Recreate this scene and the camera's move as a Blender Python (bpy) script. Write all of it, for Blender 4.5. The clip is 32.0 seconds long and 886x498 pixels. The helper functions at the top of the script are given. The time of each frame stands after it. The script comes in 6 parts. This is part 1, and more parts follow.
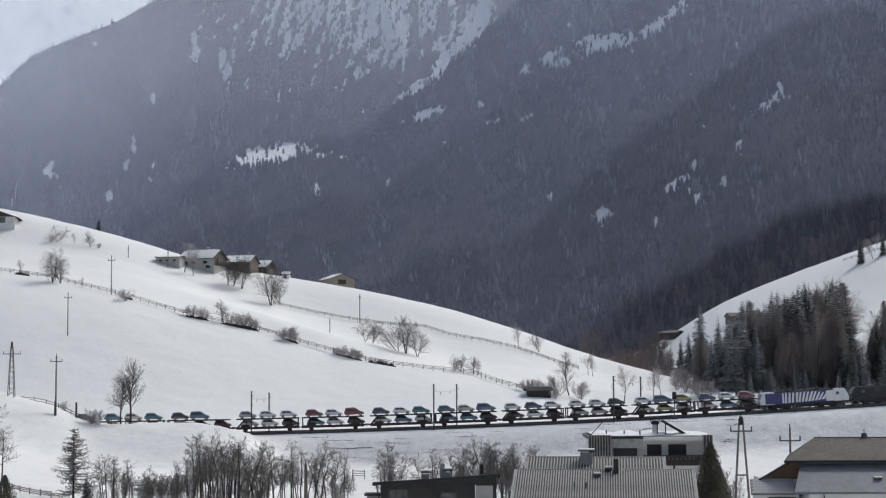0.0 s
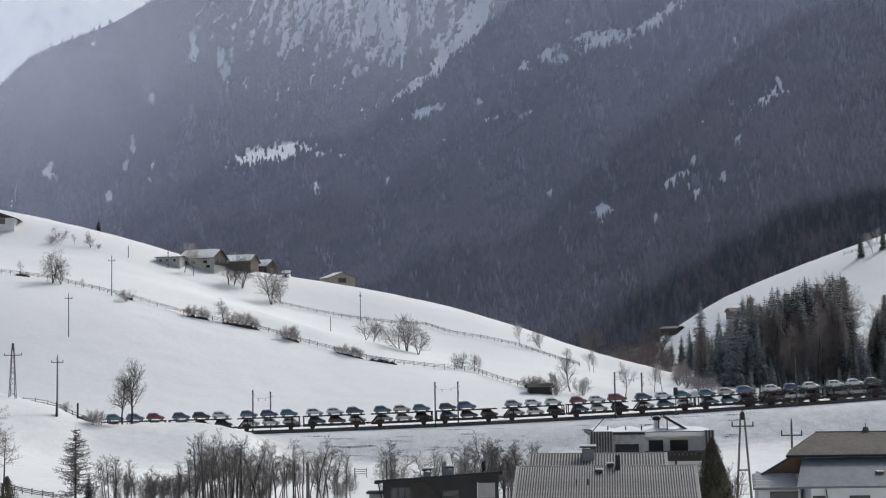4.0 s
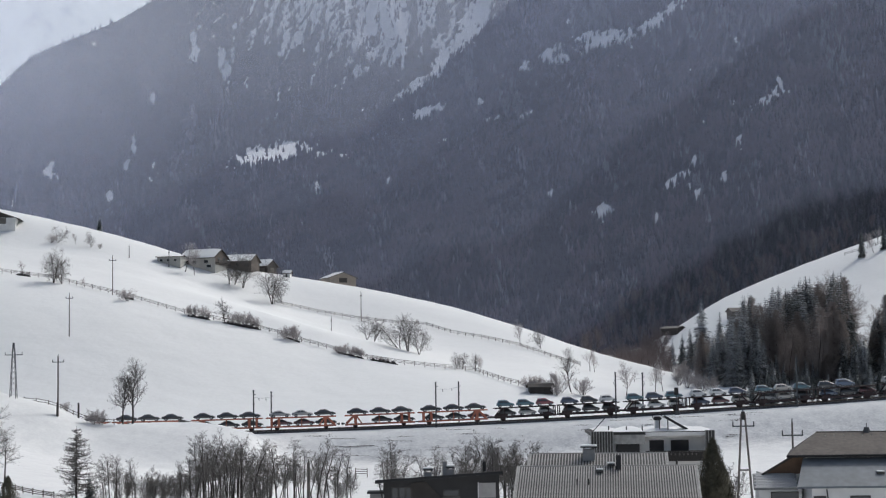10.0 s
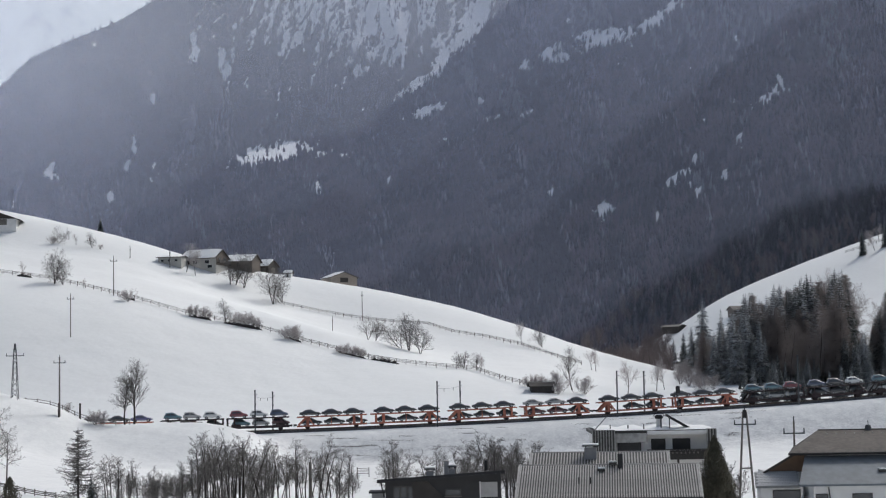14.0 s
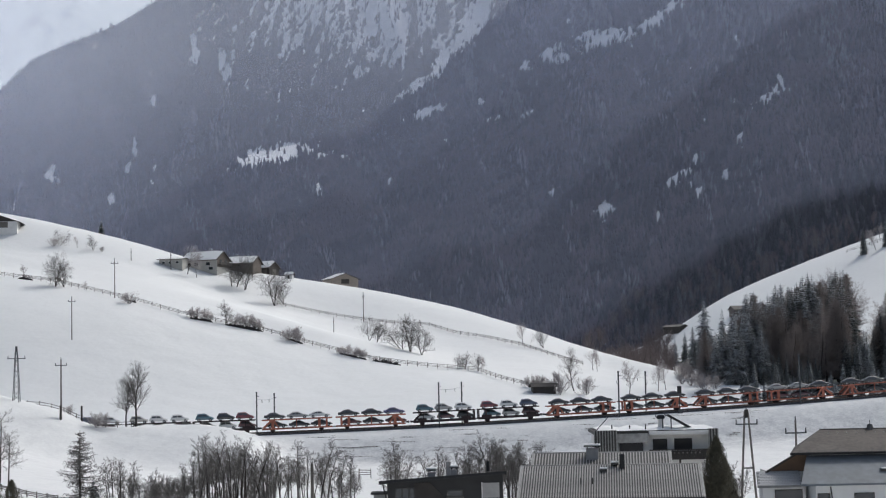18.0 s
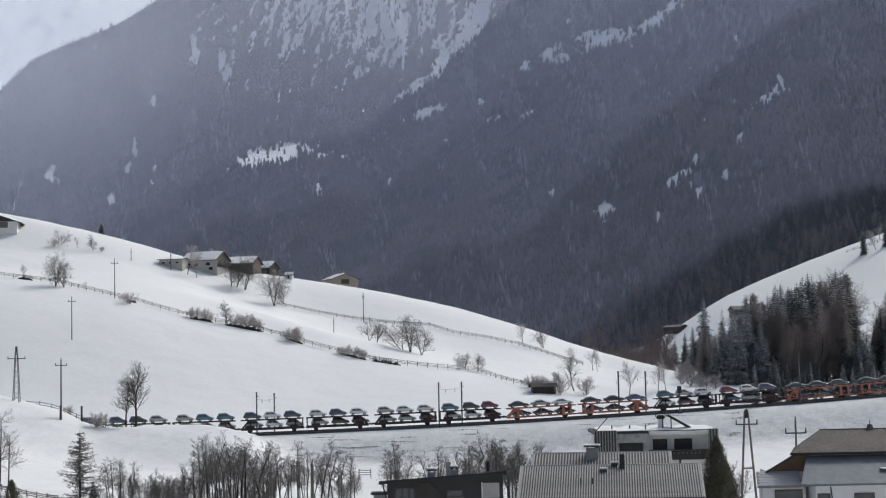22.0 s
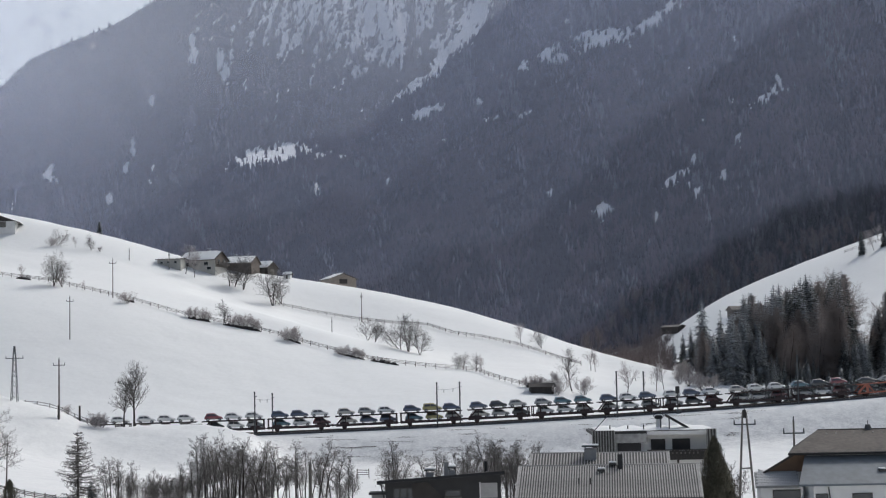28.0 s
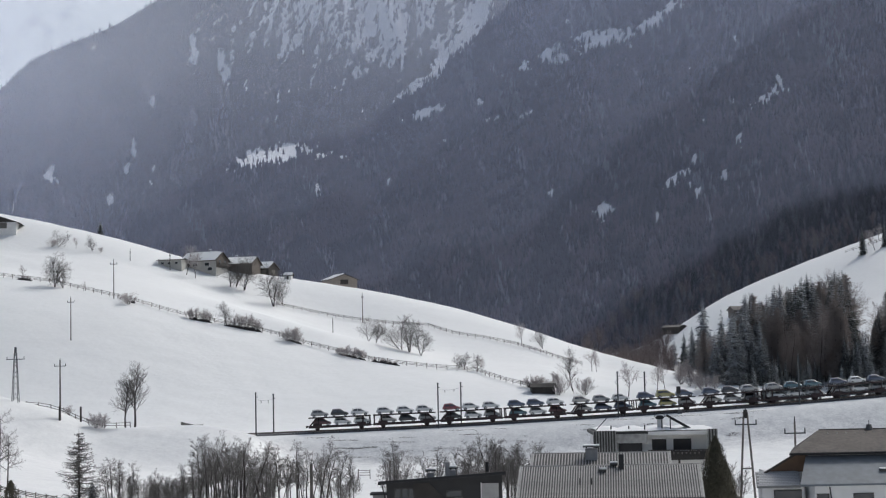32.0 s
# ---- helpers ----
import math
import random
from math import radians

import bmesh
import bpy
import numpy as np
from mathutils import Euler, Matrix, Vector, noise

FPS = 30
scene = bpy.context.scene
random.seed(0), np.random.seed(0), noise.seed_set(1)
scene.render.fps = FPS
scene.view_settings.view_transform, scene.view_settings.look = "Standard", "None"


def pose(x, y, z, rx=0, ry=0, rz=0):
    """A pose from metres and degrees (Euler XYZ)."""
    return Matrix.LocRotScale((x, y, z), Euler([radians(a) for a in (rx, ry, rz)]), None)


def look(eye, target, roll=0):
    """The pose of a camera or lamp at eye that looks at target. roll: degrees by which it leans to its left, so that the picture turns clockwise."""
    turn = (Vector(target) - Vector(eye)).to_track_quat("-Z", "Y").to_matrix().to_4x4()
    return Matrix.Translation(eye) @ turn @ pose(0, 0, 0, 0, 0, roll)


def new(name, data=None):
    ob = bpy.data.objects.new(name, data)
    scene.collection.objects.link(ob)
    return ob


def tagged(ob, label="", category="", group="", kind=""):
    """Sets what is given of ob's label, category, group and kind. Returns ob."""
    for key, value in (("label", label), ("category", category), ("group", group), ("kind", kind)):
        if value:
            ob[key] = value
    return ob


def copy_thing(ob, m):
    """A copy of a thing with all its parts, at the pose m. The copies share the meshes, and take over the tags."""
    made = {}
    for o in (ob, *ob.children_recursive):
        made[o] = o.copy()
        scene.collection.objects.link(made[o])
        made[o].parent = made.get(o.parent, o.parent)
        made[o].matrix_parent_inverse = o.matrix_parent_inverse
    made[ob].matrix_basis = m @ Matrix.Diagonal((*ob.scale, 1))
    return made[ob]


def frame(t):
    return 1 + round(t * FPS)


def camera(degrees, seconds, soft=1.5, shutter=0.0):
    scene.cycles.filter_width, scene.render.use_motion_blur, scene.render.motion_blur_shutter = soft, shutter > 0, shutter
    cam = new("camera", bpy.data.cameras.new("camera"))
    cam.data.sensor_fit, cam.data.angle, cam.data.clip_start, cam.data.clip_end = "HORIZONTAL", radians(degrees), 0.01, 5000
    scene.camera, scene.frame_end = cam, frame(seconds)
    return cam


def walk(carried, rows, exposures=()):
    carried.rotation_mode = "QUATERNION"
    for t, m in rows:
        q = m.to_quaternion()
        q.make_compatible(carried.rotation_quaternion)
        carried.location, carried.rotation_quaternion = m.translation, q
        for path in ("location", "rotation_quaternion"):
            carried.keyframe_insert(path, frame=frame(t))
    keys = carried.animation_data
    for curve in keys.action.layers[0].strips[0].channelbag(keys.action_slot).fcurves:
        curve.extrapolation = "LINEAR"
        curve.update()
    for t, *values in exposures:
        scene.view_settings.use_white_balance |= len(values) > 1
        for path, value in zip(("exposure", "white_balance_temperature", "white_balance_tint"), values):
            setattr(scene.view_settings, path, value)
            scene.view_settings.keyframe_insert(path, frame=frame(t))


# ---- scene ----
# The camera: hand held at one place on the near valley side, it only turns a little.
EYE_Z = 40.0
cam = camera(30, 32.0, soft=1.2)
TURNS = [
    (0, -0.075, 0.094, -0.914),
    (0.5, -0.069, 0.100, -0.867),
    (1, -0.064, 0.108, -0.814),
    (1.5, -0.054, 0.111, -0.700),
    (2, -0.048, 0.112, -0.579),
    (2.5, -0.042, 0.109, -0.485),
    (3, -0.022, 0.095, -0.432),
    (3.5, -0.006, 0.090, -0.411),
    (5.5, 0.029, 0.083, -0.550),
    (6, 0.028, 0.069, -0.566),
    (6.5, 0.025, 0.062, -0.549),
    (7, 0.031, 0.069, -0.506),
    (7.5, 0.029, 0.081, -0.520),
    (8, 0.015, 0.085, -0.530),
    (8.5, 0.006, 0.086, -0.485),
    (9, -0.001, 0.084, -0.476),
    (9.5, 0.007, 0.073, -0.461),
    (10, 0.012, 0.065, -0.450),
    (10.5, 0.017, 0.062, -0.413),
    (11, 0.022, 0.065, -0.342),
    (11.5, 0.026, 0.063, -0.306),
    (12, 0.025, 0.056, -0.306),
    (12.5, 0.022, 0.044, -0.321),
    (13, 0.028, 0.039, -0.288),
    (13.5, 0.034, 0.033, -0.248),
    (14, 0.035, 0.035, -0.227),
    (14.5, 0.031, 0.032, -0.199),
    (16.5, -0.003, 0.009, -0.025),
    (17, -0.002, 0.007, -0.024),
    (18, 0.001, 0.002, 0.005),
    (19, 0.005, 0.003, 0.024),
    (20, 0.001, -0.005, 0.013),
    (21, 0.003, -0.008, 0.023),
    (22, -0.004, 0.002, 0.002),
    (23, -0.003, 0.005, -0.024),
    (24, -0.003, 0.004, -0.025),
    (25, 0.003, 0.004, -0.024),
    (25.5, 0.020, 0.011, -0.026),
    (27.5, 0.003, 0.061, -0.063),
    (28, -0.001, 0.064, -0.038),
    (29, -0.003, 0.065, -0.030),
    (30, -0.003, 0.065, -0.030),
    (31, -0.003, 0.045, -0.022),
    (32, -0.016, 0.034, 0.032),
]
BASE = pose(0, 0, EYE_Z, 94.28, 0, 0) @ pose(0, 0, 0, 0, 0, -1.2)
walk(cam, [(t, BASE @ pose(0, 0, 0, -a, -b, -c)) for t, a, b, c in TURNS], [(0, -0.9, 6000, 8), (32, -0.9, 6000, 8)])

# Light: sun behind thin cloud, ahead and to the side, and a bright pale sky.
SUN_AZ, SUN_EL = 47.0, 44.0   # degrees from straight ahead towards the right, and above the horizon
world = bpy.data.worlds.new("world")
scene.world = world
world.use_nodes = True
wn = world.node_tree.nodes
sky = wn.new("ShaderNodeTexSky")
sky.sky_type = "NISHITA"
sky.sun_disc = False
sky.sun_elevation = radians(SUN_EL)
sky.sun_rotation = radians(SUN_AZ)
sky.air_density, sky.dust_density, sky.ozone_density = 1.0, 6.0, 1.0
wn["Background"].inputs["Strength"].default_value = 0.18
pale = wn.new("ShaderNodeHueSaturation")     # thin high cloud takes most of the blue out
pale.inputs["Saturation"].default_value = 0.72
world.node_tree.links.new(sky.outputs[0], pale.inputs["Color"])
world.node_tree.links.new(pale.outputs[0], wn["Background"].inputs["Color"])
sun = new("sun", bpy.data.lights.new("sun", "SUN"))
sun.data.energy, sun.data.angle, sun.data.color = 2.3, radians(4), (1.0, 0.95, 0.88)
sun_to = Vector((math.sin(radians(SUN_AZ)) * math.cos(radians(SUN_EL)), math.cos(radians(SUN_AZ)) * math.cos(radians(SUN_EL)), math.sin(radians(SUN_EL))))
sun.matrix_world = look(sun_to * 500, (0, 0, 0))


# ---- materials ----
def mat(name, col, rough=0.7, metal=0.0, vary=0.15, size=1.0, bump=0.0, col2=None, island=0.0, spec=0.5, big=12.0):
    """Plain surface with grain and larger blotches, sizes in metres."""
    m = bpy.data.materials.new(name)
    m.use_nodes = True
    nt = m.node_tree
    b = nt.nodes["Principled BSDF"]
    b.inputs["Roughness"].default_value = rough
    b.inputs["Metallic"].default_value = metal
    b.inputs["Specular IOR Level"].default_value = spec
    geo = nt.nodes.new("ShaderNodeNewGeometry")
    fine = nt.nodes.new("ShaderNodeTexNoise")
    fine.inputs["Scale"].default_value = 1.0 / size
    fine.inputs["Detail"].default_value = 5
    wide = nt.nodes.new("ShaderNodeTexNoise")
    wide.inputs["Scale"].default_value = 1.0 / (size * big)
    wide.inputs["Detail"].default_value = 3
    tc = nt.nodes.new("ShaderNodeTexCoord")
    nt.links.new(tc.outputs["Object"], fine.inputs["Vector"])
    nt.links.new(tc.outputs["Object"], wide.inputs["Vector"])
    add = nt.nodes.new("ShaderNodeMath")
    add.operation = "ADD"
    nt.links.new(fine.outputs["Fac"], add.inputs[0])
    nt.links.new(wide.outputs["Fac"], add.inputs[1])
    last = add.outputs[0]
    if island:
        mul = nt.nodes.new("ShaderNodeMath")
        mul.operation = "MULTIPLY_ADD"
        nt.links.new(geo.outputs["Random Per Island"], mul.inputs[0])
        mul.inputs[1].default_value = island
        nt.links.new(last, mul.inputs[2])
        last = mul.outputs[0]
    ramp = nt.nodes.new("ShaderNodeMapRange")
    ramp.inputs["From Min"].default_value = 0.6
    ramp.inputs["From Max"].default_value = 1.4 + island
    nt.links.new(last, ramp.inputs["Value"])
    mix = nt.nodes.new("ShaderNodeMix")
    mix.data_type = "RGBA"
    other = col2 if col2 else tuple(min(1.0, c * (1 + vary)) for c in col)
    base = col if col2 else tuple(c * (1 - vary) for c in col)
    mix.inputs["A"].default_value = (*base, 1)
    mix.inputs["B"].default_value = (*other, 1)
    nt.links.new(ramp.outputs["Result"], mix.inputs["Factor"])
    nt.links.new(mix.outputs["Result"], b.inputs["Base Color"])
    if bump:
        bp = nt.nodes.new("ShaderNodeBump")
        bp.inputs["Strength"].default_value = 0.6
        bp.inputs["Distance"].default_value = bump
        nt.links.new(add.outputs[0], bp.inputs["Height"])
        nt.links.new(bp.outputs["Normal"], b.inputs["Normal"])
    return m


SNOW = mat("snow", (0.86, 0.865, 0.85), 0.75, vary=0.03, size=1.6, bump=0.12, spec=0.25, big=20)
M_BALLAST = mat("ballast", (0.1, 0.098, 0.105), 0.9, vary=0.4, size=0.4, bump=0.05)
M_RAIL = mat("rail_steel", (0.2, 0.17, 0.15), 0.45, 0.8, vary=0.2)
M_DARKSTEEL = mat("dark_steel", (0.045, 0.029, 0.03), 0.6, 0.2, vary=0.35, size=0.8)
M_ORANGE = mat("orange_paint", (0.43, 0.15, 0.095), 0.55, vary=0.3, size=0.9)
M_MAST = mat("mast_steel", (0.09, 0.095, 0.1), 0.6, 0.4, vary=0.2)
M_TYRE = mat("tyre_rubber", (0.02, 0.02, 0.021), 0.8)
M_RIM = mat("rim_alloy", (0.4, 0.4, 0.42), 0.4, 0.8)
M_GLASS = mat("car_glass", (0.035, 0.04, 0.045), 0.3, vary=0.1, spec=1.0)
M_GLASS.node_tree.nodes["Principled BSDF"].inputs["Coat Weight"].default_value = 1.0
M_GLASS.node_tree.nodes["Principled BSDF"].inputs["Coat Roughness"].default_value = 0.3
M_LAMP = mat("lamp_lens", (0.6, 0.6, 0.58), 0.2)
PAINT = {}
for key, word, c in (("w", "white", (0.72, 0.72, 0.7)), ("s", "silver grey", (0.36, 0.36, 0.35)), ("k", "black", (0.01, 0.01, 0.012)),
                     ("n", "navy blue", (0.04, 0.062, 0.125)), ("b", "mid blue", (0.075, 0.12, 0.2)), ("t", "teal blue", (0.055, 0.15, 0.19)),
                     ("r", "dark red", (0.2, 0.02, 0.03)), ("g", "gold", (0.34, 0.3, 0.1)), ("m", "maroon", (0.1, 0.018, 0.022)),
                     ("p", "violet blue", (0.09, 0.085, 0.22)), ("e", "beige", (0.5, 0.47, 0.42))):
    PAINT[key] = (word, mat("paint_" + word.replace(" ", "_"), c, 0.25, 0.0, vary=0.06, size=0.6, spec=0.35))
    PAINT[key][1].node_tree.nodes["Principled BSDF"].inputs["Coat Weight"].default_value = 1.0
    PAINT[key][1].node_tree.nodes["Principled BSDF"].inputs["Coat IOR"].default_value = 1.9
    PAINT[key][1].node_tree.nodes["Principled BSDF"].inputs["Coat Roughness"].default_value = 0.34


# ---- mesh helpers ----
def mesh(name, bm):
    me = bpy.data.meshes.new(name)
    bm.to_mesh(me)
    bm.free()
    return me


def part(name, bm, material, parent=None, label=""):
    """Links a bmesh (or a mesh made before) as one object, under a thing if one is given."""
    me = bm if isinstance(bm, bpy.types.Mesh) else mesh(name, bm)
    if material and not me.materials:
        me.materials.append(material)
    ob = new(name, me)
    if parent:
        ob.parent = parent
    if label:
        ob["label"] = label
    return ob


def thing(name, label, category, m=None, group="", kind=""):
    ob = new(name)
    ob.empty_display_size = 0.2
    if m is not None:
        ob.matrix_basis = m
    return tagged(ob, label, category, group, kind)


def box(x0, y0, z0, x1, y1, z1, bm=None, bevel=0.0):
    bm = bm or bmesh.new()
    before = set(bm.verts)
    r = bmesh.ops.create_cube(bm, size=1.0)
    bmesh.ops.scale(bm, vec=(abs(x1 - x0), abs(y1 - y0), abs(z1 - z0)), verts=r["verts"])
    bmesh.ops.translate(bm, vec=((x0 + x1) / 2, (y0 + y1) / 2, (z0 + z1) / 2), verts=r["verts"])
    if bevel:
        edges = {e for v in r["verts"] for e in v.link_edges}
        bmesh.ops.bevel(bm, geom=list(edges), offset=bevel, segments=1, affect="EDGES")
    return bm


def rod(p, q, r0, r1=None, sides=6, bm=None):
    """A tapered round bar from p to q."""
    bm = bm or bmesh.new()
    p, q = Vector(p), Vector(q)
    r1 = r0 if r1 is None else r1
    turn = (q - p).to_track_quat("Z", "Y").to_matrix()
    rings = []
    for c, r in ((p, r0), (q, r1)):
        rings.append([bm.verts.new(c + turn @ Vector((r * math.cos(2 * math.pi * i / sides), r * math.sin(2 * math.pi * i / sides), 0))) for i in range(sides)])
    for i in range(sides):
        j = (i + 1) % sides
        bm.faces.new((rings[0][i], rings[0][j], rings[1][j], rings[1][i]))
    bm.faces.new(rings[0][::-1])
    bm.faces.new(rings[1])
    return bm


def beam(p, q, w, h, bm=None):
    """A square bar from p to q, w across and h high."""
    bm = bm or bmesh.new()
    p, q = Vector(p), Vector(q)
    d = (q - p).normalized()
    side = d.cross(Vector((0, 0, 1)))
    side = side.normalized() if side.length > 1e-4 else Vector((0, 1, 0))
    up = side.cross(d).normalized()
    vs = [bm.verts.new(c + side * (a * w / 2) + up * (b * h / 2)) for c in (p, q) for a, b in ((-1, -1), (1, -1), (1, 1), (-1, 1))]
    for f in ((0, 1, 2, 3), (7, 6, 5, 4), (0, 4, 5, 1), (1, 5, 6, 2), (2, 6, 7, 3), (3, 7, 4, 0)):
        bm.faces.new([vs[i] for i in f])
    bmesh.ops.recalc_face_normals(bm, faces=bm.faces[:])
    return bm


def prism(outline, y0, y1, bm=None, inset=None):
    """An outline in x, z drawn out from y0 to y1; inset narrows upper points: (z from which, metres)."""
    bm = bm or bmesh.new()
    n = len(outline)
    rows = []
    for y in (y0, y1):
        row = []
        for x, z in outline:
            yy = y
            if inset and z > inset[0]:
                yy = y + (inset[1] if y == y0 else -inset[1])
            row.append(bm.verts.new((x, yy, z)))
        rows.append(row)
    for i in range(n):
        j = (i + 1) % n
        bm.faces.new((rows[0][i], rows[0][j], rows[1][j], rows[1][i]))
    bm.faces.new(rows[0][::-1])
    bm.faces.new(rows[1])
    bmesh.ops.recalc_face_normals(bm, faces=bm.faces[:])
    return bm


def grid_mesh(name, P, smooth=True):
    """A mesh from an array of points, rows by columns."""
    r, c = P.shape[:2]
    idx = np.arange(r * c).reshape(r, c)
    quads = np.stack((idx[:-1, :-1], idx[:-1, 1:], idx[1:, 1:], idx[1:, :-1]), -1).reshape(-1, 4)
    return array_mesh(name, P.reshape(-1, 3), quads, smooth)


def array_mesh(name, verts, faces, smooth=False):
    k = faces.shape[1]
    me = bpy.data.meshes.new(name)
    me.vertices.add(len(verts))
    me.vertices.foreach_set("co", np.asarray(verts, np.float32).ravel())
    me.loops.add(faces.size)
    me.loops.foreach_set("vertex_index", np.asarray(faces, np.int32).ravel())
    me.polygons.add(len(faces))
    me.polygons.foreach_set("loop_start", np.arange(0, faces.size, k, dtype=np.int32))
    if smooth:
        me.polygons.foreach_set("use_smooth", np.ones(len(faces), bool))
    me.update(calc_edges=True)
    return me


# ---- the plan ----
FOCAL = 784 / math.tan(radians(15))


def column(u):
    """A bearing, as sideways metres per metre ahead, from a column of the picture of a level camera."""
    return (u - 784.0) / FOCAL


def rise(v):
    """Metres up per metre ahead, from a row of the picture of a level camera."""
    return (660.0 - v) / FOCAL


TRACK_Y, TRACK_TURN = 340.22, math.atan(0.07098)


def rail_z(s):
    s = np.maximum(s, -87.0)
    return 29.489 + 0.02943 * s + 1.686e-4 * s * s


def on_track(s, side=0.0):
    """The pose at s metres along the near track, side metres away from the camera's side."""
    c, k = math.cos(TRACK_TURN), math.sin(TRACK_TURN)
    grade = 0.02943 + 2 * 1.686e-4 * s if s > -87 else 0.0
    return pose(s * c - side * k, TRACK_Y + s * k + side * c, float(rail_z(s)), 0, -math.degrees(math.atan(grade)), math.degrees(TRACK_TURN))


def glide(x, xs, ys):
    """Smooth curve through the points (xs, ys), without overshoot."""
    xs, ys = np.asarray(xs, float), np.asarray(ys, float)
    h = np.diff(xs)
    d = np.diff(ys) / h
    m = np.zeros(len(xs))
    m[0], m[-1] = d[0], d[-1]
    for i in range(1, len(xs) - 1):
        if d[i - 1] * d[i] > 0:
            a, b = 2 * h[i] + h[i - 1], h[i] + 2 * h[i - 1]
            m[i] = (a + b) / (a / d[i - 1] + b / d[i])
    x = np.clip(x, xs[0], xs[-1])
    i = np.clip(np.searchsorted(xs, x) - 1, 0, len(h) - 1)
    t = (x - xs[i]) / h[i]
    return (1 + 2 * t) * (1 - t) ** 2 * ys[i] + t * (1 - t) ** 2 * h[i] * m[i] + t * t * (3 - 2 * t) * ys[i + 1] + t * t * (t - 1) * h[i] * m[i + 1]


# Lines across the land, by bearing: how far off each lies and how high (as rows of a level picture, or metres).
COLS = (-200, 0, 200, 400, 600, 784, 900, 1100, 1300, 1568, 1750)
LAND = (
    ((470, 460, 450, 440, 425, 415, 405, 385, 375, 390, 390), (440, 472, 511, 567, 624, 655, 677, 712, 718, 705, 700)),   # lower fence
    ((500, 490, 480, 465, 448, 445, 430, 400, 382, 410, 410), (420, 455, 480, 530, 588, 634, 655, 690, 700, 680, 670)),   # brow
    ((510, 498, 490, 478, 466, 461, 447, 412, 386, 420, 420), (412, 445, 472, 527, 590, 622, 640, 682, 697, 672, 662)),   # hollow behind it
    ((530, 515, 506, 496, 492, 486, 474, 434, 392, 440, 440), (395, 425, 455, 515, 566, 587, 609, 668, 690, 650, 640)),   # upper fence
    ((570, 560, 548, 538, 532, 524, 512, 464, 400, 470, 470), (330, 361, 408, 466, 501, 540, 575, 641, 683, 625, 610)),   # crest
    ((640, 625, 615, 600, 590, 580, 570, 530, 470, 520, 520), (400, 430, 470, 530, 570, 610, 640, 680, 690, 600, 570)),   # lee side
    ((720, 700, 690, 680, 670, 660, 650, 620, 570, 570, 570), (480, 510, 550, 590, 620, 650, 660, 665, 630, 545, 490)),   # gorge
    ((780, 770, 760, 750, 740, 730, 720, 700, 690, 690, 690), (520, 540, 570, 600, 630, 640, 645, 629, 528, 430, 375)),   # brow of the far meadow
    ((960, 960, 960, 960, 960, 960, 960, 960, 960, 960, 960), (560, 575, 600, 620, 640, 650, 655, 650, 620, 560, 520)),
)
BANK_COLS = (-200, 0, 100, 150, 175, 200, 250, 330, 390, 440, 520, 600, 784, 900, 1100, 1300, 1568, 1750)
BANK = (43, 37.4, 34.5, 31.9, 31.2, 31.0, 31.1, 31.1, 30.5, 29.0, 24.0, 22.8, 23.0, 23.2, 24.2, 25.2, 26.2, 26.6)      # 18 m before the rails
FOOT = (34, 28.5, 26, 25, 24.6, 24.4, 24, 23.5, 23.2, 22.9, 22.4, 22.0, 22.0, 22.1, 22.6, 23, 23.5, 23.8)              # 45 m before them
FLAT = (29, 27, 26, 25.4, 25.2, 25, 24.4, 23.5, 23, 22.5, 21.8, 21.5, 21.5, 21.5, 22, 22, 22, 22)                      # 230 m off


def section(m):
    """Distances and heights of the land along one bearing."""
    u = 784 + FOCAL * m
    yt = TRACK_Y / (1 - m * math.tan(TRACK_TURN))
    s = yt * m / math.cos(TRACK_TURN)
    zr = float(rail_z(s))
    g = [float(glide(u, BANK_COLS, q)) for q in (BANK, FOOT, FLAT)]
    ys = [-50, 5, 40, 110, 230, yt - 45, yt - 18, yt - 3.6, yt + 8.5]
    zs = [38.3, 38.2, 30, 24, g[2], g[1], g[0], zr - 0.7, zr - 0.6]
    if g[0] > zr:
        ys.insert(-2, yt - 10)
        zs.insert(-2, zr * 0.45 + g[0] * 0.55)
    for far, row in LAND:
        y = float(glide(u, COLS, far))
        ys.append(y)
        zs.append(EYE_Z + float(rise(glide(u, COLS, row))) * y)
    return ys, zs


GM = np.linspace(-0.42, 0.42, 420)
GY = np.concatenate((np.arange(4, 260, 4.0), np.arange(260, 560, 1.5), np.arange(560, 961, 4.0)))
GZ = np.array([glide(GY, *section(m)) for m in GM])


def land(x, y):
    """Height of the ground."""
    y = np.asarray(y, float)
    yc = np.clip(y, 4.001, 959)
    m = np.clip(np.asarray(x, float) / yc, -0.4199, 0.4199)
    a = (m - GM[0]) / (GM[1] - GM[0])
    i = np.clip(a.astype(int), 0, len(GM) - 2)
    j = np.clip(np.searchsorted(GY, yc) - 1, 0, len(GY) - 2)
    fa = a - i
    fb = (yc - GY[j]) / (GY[j + 1] - GY[j])
    return (GZ[i, j] * (1 - fa) + GZ[i + 1, j] * fa) * (1 - fb) + (GZ[i, j + 1] * (1 - fa) + GZ[i + 1, j + 1] * fa) * fb


def unrest(x, y, size, seed):
    """Smooth random height, -1 to 1, over arrays."""
    out = np.zeros(np.shape(x))
    rng = np.random.RandomState(seed)
    for k in range(10):
        a, p = rng.uniform(0, 2 * math.pi, 2)
        w = 2 * math.pi / (size * 1.7 ** rng.uniform(-1.6, 1.2))
        out = out + np.sin((x * math.cos(a) + y * math.sin(a)) * w + p + 1.3 * np.sin(y * w * 0.37 + p) + 1.1 * np.sin(x * w * 0.41 + 2 * p))
    return out / 4.5


